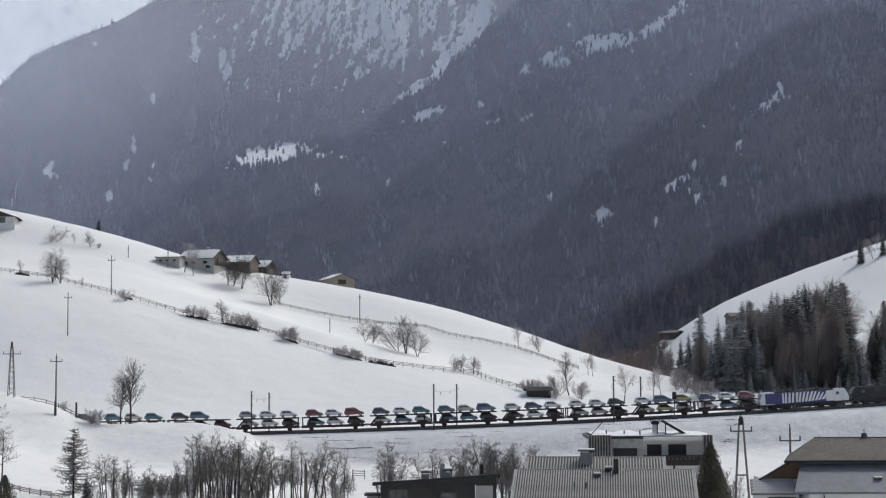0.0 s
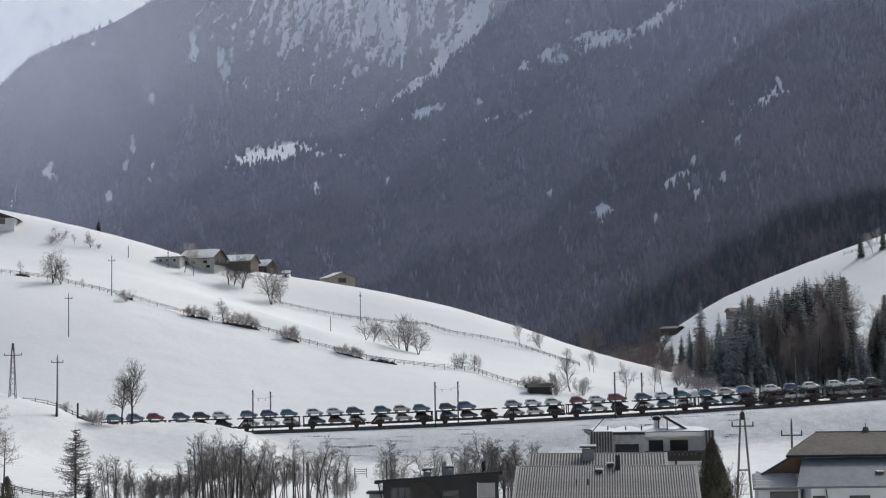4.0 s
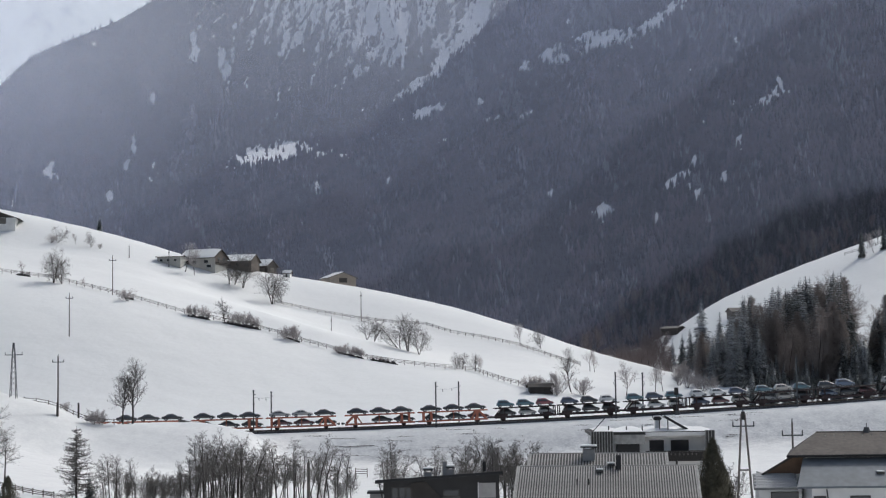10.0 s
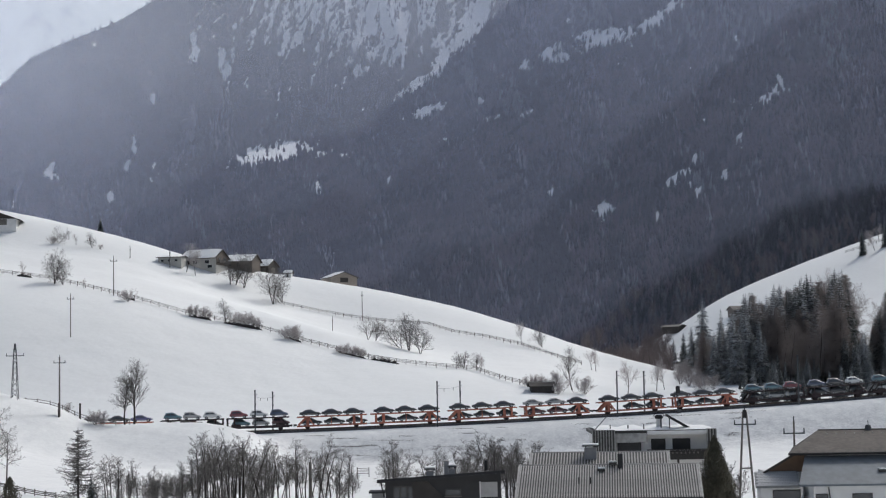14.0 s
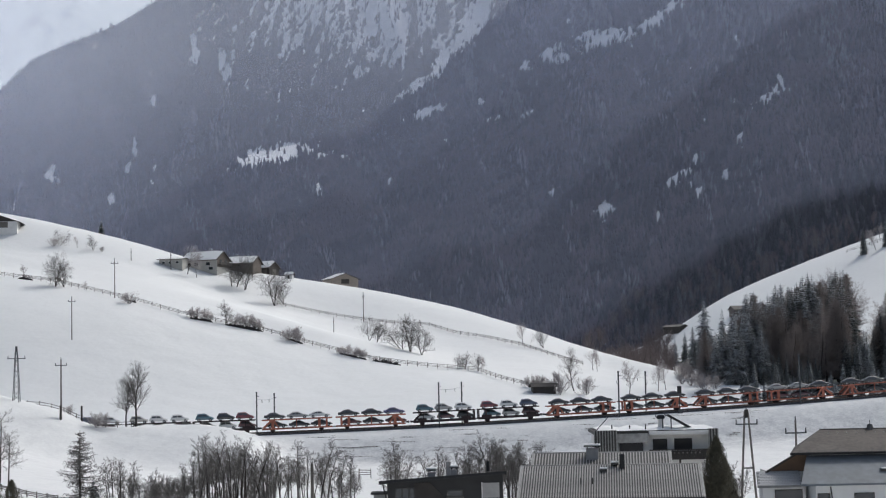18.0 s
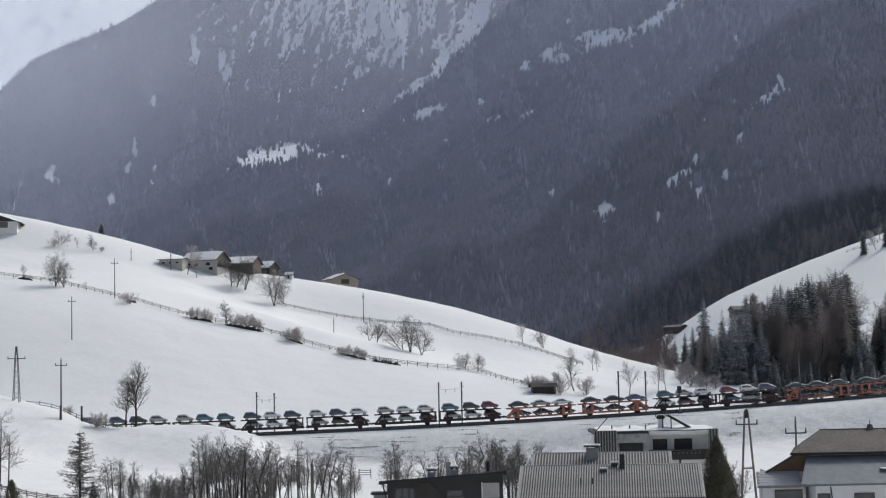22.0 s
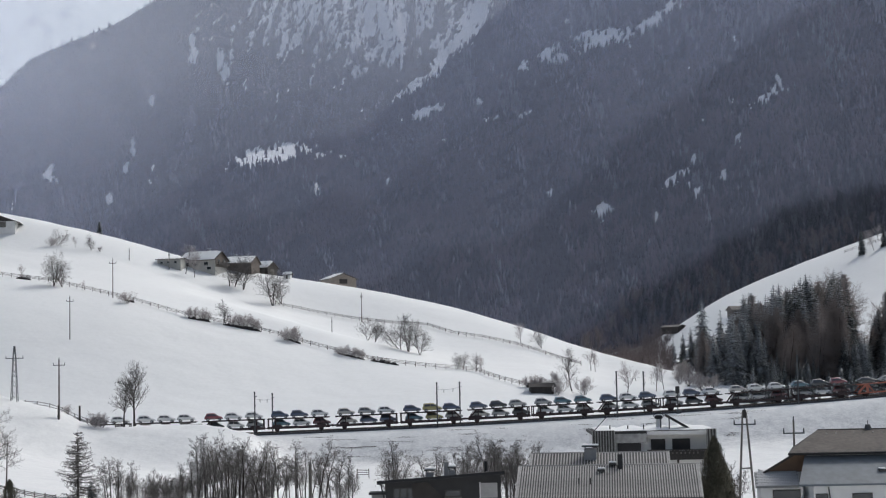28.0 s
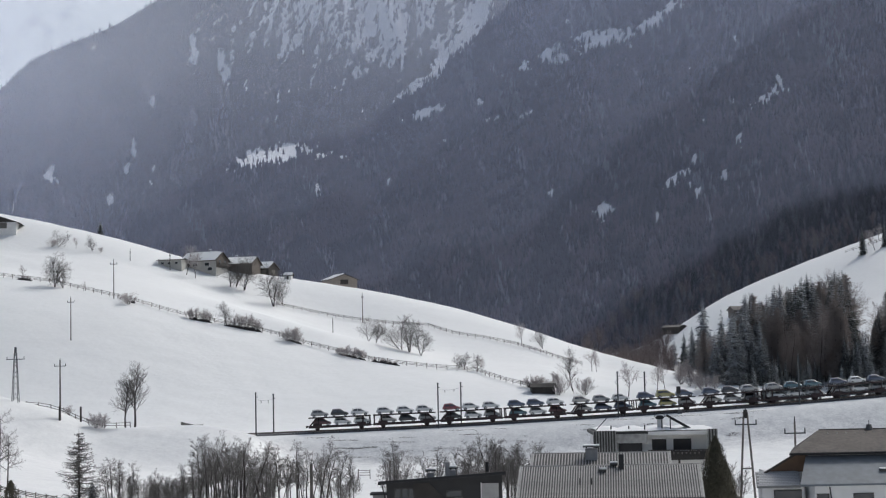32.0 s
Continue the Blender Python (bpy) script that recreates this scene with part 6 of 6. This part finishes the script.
    for i in range(76):
        plant("spruce_tree", rng.choice(spruces[:4]), "young spruce at the edge of the wood", "tree", spot(rng.uniform(1300, 1600), rng.uniform(357, 396), 0, rng.uniform(0, 360)), rng.uniform(0.14, 0.4), "trees of the wood behind the railway")
    for u, d, h in ((1243, 560, 22), (1238, 555, 13), (1255, 545, 12), (1222, 560, 14), (1208, 575, 12), (1190, 590, 10), (1530, 640, 11), (1570, 640, 10), (1275, 520, 20), (1300, 520, 18)):
        plant("spruce_tree", rng.choice(spruces), "spruce standing at the edge of the far meadow", "tree", spot(u, d, 0, rng.uniform(0, 360)), h / 20.0)
    for i in range(16):
        plant("spruce_tree", rng.choice(spruces[:4]), "spruce in the wood behind the railway", "tree", spot(rng.uniform(1484, 1572), rng.uniform(388, 400), 0, rng.uniform(0, 360)), rng.uniform(0.5, 0.72), "trees of the wood behind the railway")
    plant("spruce_tree", conifer(313, 4.9, 1.35, M_NEEDLE), "lone spruce on the crest of the hill", "tree", spot(178, 547.38, -0.3))
    for u, d, k in ((1552, 640, 1.2), (1560, 655, 1.0), (1545, 650, 0.8)):
        plant("bare_tree", rng.choice(airy), "bare tree on the far meadow", "tree", spot(u, d), k)
    for i in range(34):
        u = rng.uniform(1205, 1560)
        plant("shrub", rng.choice(dusky), "small bare shrub along the brow of the far meadow", "shrub", spot(u, rng.uniform(676, 689), 0, rng.uniform(0, 360)), rng.uniform(0.18, 0.5), "shrubs on the brow of the far meadow")
    for i in range(130):
        u = rng.uniform(1030, 1190)
        d = rng.uniform(470, 610)
        if i % 2:
            u, d = rng.uniform(1080, 1175), rng.uniform(600, 650)
        plant("thicket_tree", rng.choice(dusky), "bare brown tree in the gorge thicket", "tree", spot(u, d, 0, rng.uniform(0, 360)), rng.uniform(0.8, 1.5), "thicket in the gorge")
    places = []
    for i in range(22):
        u = rng.choice((rng.uniform(560, 760), rng.uniform(560, 760), rng.uniform(340, 640)))
        d = front(u) - rng.uniform(-6, 18)
        m = spot(u, d)
        places.append((np.array(m.translation), rng.uniform(0.5, 0.95), rng.uniform(0, 6.28)))
    grove("brushwood", [k[1] for k in brush], places, "thin bare brushwood below the railway", M_TWIG)
    # where the mountainside comes down beside the far meadow: brown leafless trees and tall dark spruces in clumps
    def on_foot(u, up):
        col = (u + 380) / 2330 * (NEAR.shape[1] - 1)
        return NEAR[int(up * (NEAR.shape[0] - 3)), int(col)] + np.array((rng.uniform(-2, 2), 0, -0.5))
    places = [(on_foot(rng.uniform(1085, 1330), rng.uniform(0, 0.09)), rng.uniform(1.6, 2.9), rng.uniform(0, 6.28)) for i in range(110)]
    def brink(u):
        """How far up the mountainside the brow of the far meadow hides it."""
        return float(np.interp(u, (1130, 1200, 1300, 1400, 1500, 1600), (0.045, 0.062, 0.092, 0.12, 0.14, 0.155)))
    for u in (1262, 1290, 1372, 1440, 1458, 1500, 1345, 1545, 1405):
        for k in range(5):
            places.append((on_foot(u + rng.uniform(-16, 16), brink(u) + rng.uniform(-0.01, 0.035)), rng.uniform(2.0, 3.2), rng.uniform(0, 6.28)))
    grove("forest", [k[1] for k in dusky], places, "brown leafless trees at the foot of the mountain")
    light = [conifer(370 + i, 10.0, 2.0 + 0.25 * i, M_FOOT, 0.97, 0.032) for i in range(3)]
    dark, pale = [], []
    for i in range(1900):
        u = rng.uniform(1110, 1640)
        rim = 0.05 + 0.08 * min(1.0, max(0.0, (u - 1180) / 250))
        up = brink(u) - 0.02 + rng.uniform(0, 0.02 + rim)
        if float(unrest(np.array(u), np.array(up * 900), 34, 9)) < -0.35 + 0.8 * (up - brink(u)) / rim:
            continue
        (pale if rng.random() < 0.24 else dark).append((on_foot(u, up), rng.uniform(1.2, 2.2), rng.uniform(0, 6.28)))
    grove("forest", [k[1] for k in light], dark, "tall dark spruces at the foot of the mountain", M_FOOT)
    grove("forest", [k[1] for k in light], pale, "snow-dusted spruces at the foot of the mountain", M_FROST)


def grove(name, crowns, places, label, material=None):
    """Many leafless crowns joined into one mesh."""
    kits = []
    for me in crowns:
        V = np.zeros(len(me.vertices) * 3, np.float32)
        me.vertices.foreach_get("co", V)
        F = np.zeros(len(me.loops), np.int32)
        me.loops.foreach_get("vertex_index", F)
        kits.append((V.reshape(-1, 3), F.reshape(-1, me.polygons[0].loop_total)))
    vs, fs, base = [], [], 0
    for i, (at, size, turn) in enumerate(places):
        V, F = kits[i % len(kits)]
        c, s = math.cos(turn), math.sin(turn)
        vs.append(np.stack((V[:, 0] * c - V[:, 1] * s, V[:, 0] * s + V[:, 1] * c, V[:, 2]), -1) * size + at)
        fs.append(F + base)
        base += len(V)
    ob = new(name, array_mesh(name, np.concatenate(vs), np.concatenate(fs)))
    ob.data.materials.append(material or M_BROWNWOOD)
    tagged(ob, label, "forest", kind="stuff")


build_trees()


# ---- fences, poles, railway furniture ----
def path_points(rows, step):
    """Points every step metres on the ground along bearings and distances."""
    P = [Vector((column(u) * d, d, 0)) for u, d in rows]
    out, carry = [], 0.0
    for a, b in zip(P, P[1:]):
        n = (b - a).length
        t = carry
        while t < n:
            out.append(a.lerp(b, t / n))
            t += step
        carry = t - n
    return [Vector((p.x, p.y, float(land(p.x, p.y)))) for p in out]


def fence(rows, label, h=1.2, step=3.0, rails=2, dip=0.0):
    pts = path_points(rows, step)
    f = thing("field_fence", label, "fence", Matrix.Translation(pts[0]))
    rng = random.Random(int(pts[0].x * 10))
    me = mesh("fence_post", box(-0.06, -0.06, -0.3, 0.06, 0.06, h + 0.1))
    for p in pts:
        q = part("fence_post", me, M_GREYWOOD, f)
        q.matrix_basis = Matrix.Translation(p - pts[0]) @ pose(0, 0, 0, rng.uniform(-5, 5), rng.uniform(-5, 5), rng.uniform(0, 90))
    for a, b in zip(pts, pts[1:]):
        for k in range(rails):
            z = h * (0.42 + 0.5 * k / max(rails - 1, 1))
            part("fence_rail", beam(a - pts[0] + Vector((0, -0.1, z + rng.uniform(-0.06, 0.06))), b - pts[0] + Vector((0, -0.1, z + rng.uniform(-0.06, 0.06))), 0.05, 0.1), M_GREYWOOD, f)


def t_pole(m, h, arm, arms=1, label="wooden power pole with a crossarm", r=0.14):
    p = thing("utility_pole", label, "pole", m)
    part("pole", rod((0, 0, -0.5), (0, 0, h), r, r * 0.7, 8), M_GREYWOOD, p)
    for i in range(arms):
        z = h - 1.1 - i * 0.9
        a = part("crossarm", beam((-arm, 0, z), (arm, 0, z), 0.12, 0.12), M_MAST, p)
        for x in (-arm + 0.06, arm - 0.06):
            part("insulator", rod((x, 0, z + 0.06), (x, 0, z + 0.45), 0.07, 0.05, 6), M_MAST, a)
    part("pole_tip", rod((0, 0, h), (0, 0, h + 0.4), 0.06, 0.04, 6), M_MAST, p)
    return p


def lattice_tower(m, h):
    t = thing("lattice_mast", "slender steel lattice power mast on the snow bank", "pole", m)
    w0, w1 = 0.6, 0.2
    cs = [(-1, -1), (1, -1), (1, 1), (-1, 1)]
    for a, b in cs:
        part("leg", beam((a * w0, b * w0, -0.4), (a * w1, b * w1, h - 0.8), 0.09, 0.09), M_MAST, t)
    n = 9
    for i in range(n):
        k0, k1 = i / n, (i + 1) / n
        s0, s1 = w0 + (w1 - w0) * k0, w0 + (w1 - w0) * k1
        z0, z1 = (h - 0.8) * k0, (h - 0.8) * k1
        for j in range(4):
            a, b = cs[j], cs[(j + 1) % 4]
            if i % 2:
                a, b = b, a
            part("lattice_bar", beam((a[0] * s0, a[1] * s0, z0), (b[0] * s1, b[1] * s1, z1), 0.045, 0.045), M_MAST, t)
    part("mast_head", rod((0, 0, h - 0.9), (0, 0, h + 0.3), 0.26, 0.2, 8), M_MAST, t)
    part("crossarm", beam((-1.7, 0, h - 2.0), (1.7, 0, h - 2.0), 0.14, 0.14), M_MAST, t)
    for x in (-1.6, 1.6):
        part("insulator", rod((x, 0, h - 1.95), (x, 0, h - 1.5), 0.07, 0.05, 6), M_MAST, t)


def a_pylon(m, h):
    t = thing("a_frame_pole", "wooden A-frame power pole with crossarm among the houses", "pole", m)
    for s in (-1, 1):
        part("leg", rod((s * 0.78, 0, -0.5), (s * 0.16, 0, h), 0.12, 0.09, 8), M_GREYWOOD, t)
    part("tie", beam((-0.54, 0, h * 0.4), (0.54, 0, h * 0.4), 0.14, 0.14), M_GREYWOOD, t)
    part("head", box(-0.17, -0.13, h - 0.6, 0.17, 0.13, h + 0.2, bevel=0.03), M_WOOD_D, t)
    part("tip", rod((0, 0, h + 0.2), (0, 0, h + 0.6), 0.06, 0.03, 6), M_MAST, t)
    part("crossarm", beam((-1.05, 0, h - 1.2), (1.05, 0, h - 1.2), 0.14, 0.12), M_MAST, t)
    for x in (-1.0, 1.0):
        part("insulator", rod((x, 0, h - 1.15), (x, 0, h - 0.75), 0.07, 0.05, 6), M_MAST, t)


def catenary_mast(s, side, h, arm):
    m = on_track(s, side)
    m = Matrix.Translation(m.translation) @ Matrix.Rotation(TRACK_TURN, 4, "Z")
    t = thing("catenary_mast", "grey steel overhead-line mast beside the track", "mast", m, "overhead-line masts")
    part("mast", beam((0, 0, -1.3), (0, 0, h), 0.24, 0.26), M_MAST, t)
    part("mast_foot", box(-0.35, -0.35, -1.6, 0.35, 0.35, -0.7), M_CONC, t)
    part("mast_cap", box(-0.17, -0.17, h, 0.17, 0.17, h + 0.25), M_MAST, t)
    inner = 1 if side < 2 else -1
    part("cantilever", rod((0, 0, h - 2.6), (0, inner * arm, h - 2.0), 0.05, 0.04, 6), M_MAST, t)
    part("stay", rod((0, 0, h - 1.1), (0, inner * arm, h - 2.0), 0.035, 0.03, 6), M_MAST, t)
    part("insulator", rod((0.1, 0, h - 2.6), (0.1, inner * 0.4, h - 2.5), 0.12, 0.12, 8), M_GREYWOOD, t)
    part("bracket", beam((0, 0, h - 0.7), (0.45, 0, h - 0.7), 0.1, 0.1), M_MAST, t)
    return t


def build_lines():
    fence(((-60, 459), (-1, 458.5), (99, 457.5), (128, 453.5), (196, 448.5), (238, 446), (288, 442.5), (333, 440.5), (397, 440), (447, 439.5), (497, 436), (536, 432), (596, 427), (646, 421.5), (706, 417.5), (766, 415.5), (840, 417.5),
           (865, 409.5), (895, 402.5), (935, 396.5), (960, 394)), "weathered wooden rail fence across the snowy meadow", 1.25, 2.6, 3)
    fence(((488, 498.75), (528, 498.92), (588, 497.4), (637, 495.07), (697, 492.24), (757, 491.27), (802, 482.91), (857, 477.83), (916, 469.33), (956, 460.55), (996, 451.92), (1036, 444.05)), "weathered wooden rail fence below the hill crest", 1.1, 2.6, 3)
    fence(((-40, 322), (-5, 321), (30, 320), (54, 319), (94, 318), (120, 317), (154, 316.5), (190, 317), (244, 318)), "old wooden fence half buried in snow", 0.9, 2.6, 2)
    fence(((-30, 212), (21, 206), (51, 202), (106, 197)), "wooden rail fence at the foot of the meadow", 0.8, 2.4, 3)
    fence(((1500, 655), (1540, 652), (1600, 650)), "fence line on the far meadow", 1.2, 3.0, 2)
    fence(((628, 290), (664, 289)), "short section of wooden paddock fence", 1.6, 2.2, 3)
    t_pole(spot(124.7, 413), 10.6, 0.9)
    t_pole(spot(201, 447), 10.4, 0.95)
    t_pole(spot(105.3, 310), 11.0, 1.1, r=0.18)
    t_pole(spot(641, 493.61), 8.6, 0.3, label="plain wooden pole on the hill")
    t_pole(spot(588, 470.23), 4.2, 0.15, label="short wooden pole on the meadow", r=0.11)
    t_pole(spot(230.5, 513.57), 3.6, 0.15, label="short wooden pole on the hill", r=0.13)
    t_pole(spot(301, 512.5), 5.5, 0.2, label="wooden pole beside the farm", r=0.15)
    lattice_tower(spot(26.6, 313), 10.0)
    p = thing("gate_post", "thick dark wooden post in the snow", "post", spot(141.5, 316.5))
    part("post", rod((0, 0, -0.4), (0, 0, 2.9), 0.2, 0.18, 8), M_WOOD_D, p)
    # dark foot of the power pole, added as a separate post
    p = thing("gate_post", "thick dark foot of the power pole", "post", spot(104, 309.5))
    part("post", rod((0, 0, -0.4), (0.05, 0, 2.6), 0.2, 0.18, 8), M_WOOD_D, p)
    p = thing("old_post", "tall weathered wooden post in the thicket", "post", spot(546, 244))
    part("post", rod((0, 0, -0.4), (0, 0, 5.4), 0.28, 0.22, 8), M_GREYWOOD, p)
    part("tip", rod((0, 0, 5.4), (0, 0, 5.9), 0.07, 0.05, 6), M_MAST, p)
    a_pylon(level_spot(1312, 904, 160), 9.0)
    t_pole(level_spot(1398, 910, 148), 7.75, 0.95, label="wooden power pole with crossarm before the houses", r=0.12)
    for u_s, side, h, arm in ((-38.5, -3.1, 8.1, 2.6), (-35.3, 7.3, 7.6, 2.4), (-1.7, -3.1, 8.4, 2.6), (3.8, 7.3, 8.2, 2.4), (35.2, -3.1, 8.6, 2.6), (42.8, 7.3, 8.1, 2.4), (73.0, -3.1, 9.4, 2.6), (110.0, -3.1, 9.0, 2.6)):
        catenary_mast(u_s, side, h, arm)
    for (s0, h0), (s1, h1) in (((-38.5, 8.1), (-35.3, 7.6)), ((-1.7, 8.4), (3.8, 8.2)), ((35.2, 8.6), (42.8, 8.1))):
        a, b = on_track(s0, -3.1).translation + Vector((0, 0, h0 - 1.2)), on_track(s1, 7.3).translation + Vector((0, 0, h1 - 0.9))
        w = thing("span_wire", "pale span wire between two overhead-line masts", "wire", Matrix.Translation(a))
        sag = (b - a) / 2 - Vector((0, 0, 0.25))
        part("wire", rod((0, 0, 0), sag, 0.03, 0.03, 5), M_RIM, w)
        part("wire", rod(sag, b - a, 0.03, 0.03, 5), M_RIM, w)
        for k in (0.3, 0.7):
            part("insulator", rod((b - a) * k - Vector((0, 0, 0.75)), (b - a) * k - Vector((0, 0, 0.15)), 0.05, 0.05, 6), M_GREYWOOD, w)
    m = on_track(47.8, -3.0)
    s = thing("railway_signal", "black railway signal head on a grey post", "signal", Matrix.Translation(m.translation))
    part("post", rod((0, 0, -1.2), (0, 0, 3.6), 0.1, 0.1, 8), M_MAST, s)
    part("signal_head", box(-0.42, -0.2, 3.5, 0.42, 0.2, 5.0, bevel=0.06), M_METAL_D, s)
    part("cabinet", box(-0.35, -0.4, -1.2, 0.55, 0.1, 0.2, bevel=0.04), M_MAST, s)



M_EARTH = mat("dark_bank", (0.045, 0.04, 0.038), 0.95, vary=0.5, size=0.5, bump=0.1)
M_GRASS = mat("dry_grass", (0.2, 0.18, 0.16), 0.95, vary=0.3, size=0.3)


def hedge_bank(u0, d0, u1, d1, h, seed):
    """A ragged dark bank of stones and stubs under the hedge."""
    rng = np.random.RandomState(seed)
    a, b = np.array((column(u0) * d0, d0)), np.array((column(u1) * d1, d1))
    n = int(np.linalg.norm(b - a) / 0.35) + 2
    P = []
    for i, k in enumerate(np.linspace(0, 1, n)):
        c = a + (b - a) * k + rng.normal(0, 0.08, 2)
        t = h * rng.uniform(0.35, 1.15) * min(1, 6 * k + 0.2, 6 * (1 - k) + 0.2)
        g = float(land(c[0], c[1]))
        P.append([(c[0], c[1] - 0.5, g - 0.15), (c[0], c[1] - 0.28, g + t * rng.uniform(0.6, 1)), (c[0], c[1] + 0.2, g + t), (c[0], c[1] + 0.6, g - 0.1)])
    P = np.array(P)
    o = P[0, 0].copy()
    ob = new("hedge_bank", grid_mesh("hedge_bank", P[:, ::-1] - o, smooth=False))
    ob.location = o
    ob.data.materials.append(M_EARTH)
    tagged(ob, "dark ragged bank of stubs and stones under the hedge", "bank")


def dry_grass():
    """Tufts that stick out of the snow on the embankment."""
    rng = np.random.RandomState(91)
    V, F = [], []
    for c in range(34):
        u, back = rng.uniform(560, 1330), rng.uniform(5, 14)
        long = rng.uniform(0.8, 3.2)
        for k in range(int(60 * long)):
            m = column(u)
            yt = TRACK_Y / (1 - m * math.tan(TRACK_TURN))
            x, y = m * yt + rng.normal(0, 0.6 * long), yt - back + rng.normal(0, 0.1)
            z = float(land(x, y)) - 0.03
            a, w, h = rng.uniform(0, 6.28), rng.uniform(0.05, 0.14), rng.uniform(0.03, 0.14)
            i = len(V)
            V += [(x - w * math.cos(a), y - w * math.sin(a), z), (x + w * math.cos(a), y + w * math.sin(a), z), (x + rng.normal(0, 0.1), y + rng.normal(0, 0.1), z + h)]
            F.append((i, i + 1, i + 2))
    ob = new("dry_grass", array_mesh("dry_grass", np.array(V), np.array(F)))
    ob.data.materials.append(M_GRASS)
    tagged(ob, "dry grass tufts showing through the snow of the embankment", "grass", kind="stuff")


build_lines()
hedge_bank(333, 439.6, 374, 439.6, 0.7, 1)
hedge_bank(396, 439.4, 464, 438.4, 0.8, 2)
hedge_bank(504, 434.6, 533, 431.6, 0.55, 3)
hedge_bank(598, 426.2, 646, 420.8, 0.5, 4)
hedge_bank(655, 420.2, 704, 417.0, 0.8, 5)
hedge_bank(30, 458, 56, 457.6, 0.7, 6)
hedge_bank(222, 446.3, 240, 445.2, 0.6, 7)
dry_grass()
net = thing("sagging_net", "low sagging net between short stakes in the snow", "net", spot(318, 319))
part("stake", rod((0, 0, -0.2), (0, 0, 0.75), 0.05, 0.04), M_GREYWOOD, net)
part("stake", rod((4.2, 0, -0.3), (4.2, 0, 0.15), 0.05, 0.04), M_GREYWOOD, net)
part("netting", grid_mesh("netting", np.array([[(x, 0, z * (0.7 - 0.6 * min(1, x / 2.4))) for x in np.linspace(0, 4.2, 10)] for z in (0.02, 1.0)])), M_GREYWOOD, net)


# ---- what moves ----
def travelled(t):
    """Metres run by the train since the start; it slows a little on the climb."""
    return 13.6435 * t - 0.065668 * t * t / 2 + 0.00083614 * t ** 3 / 6


def motions():
    for ob, s, h in RIDERS:
        walk(ob, [(t, on_track(s + travelled(t)) @ pose(0, 0, h)) for t in np.arange(0, 32.1, 2.0).tolist()])


motions()
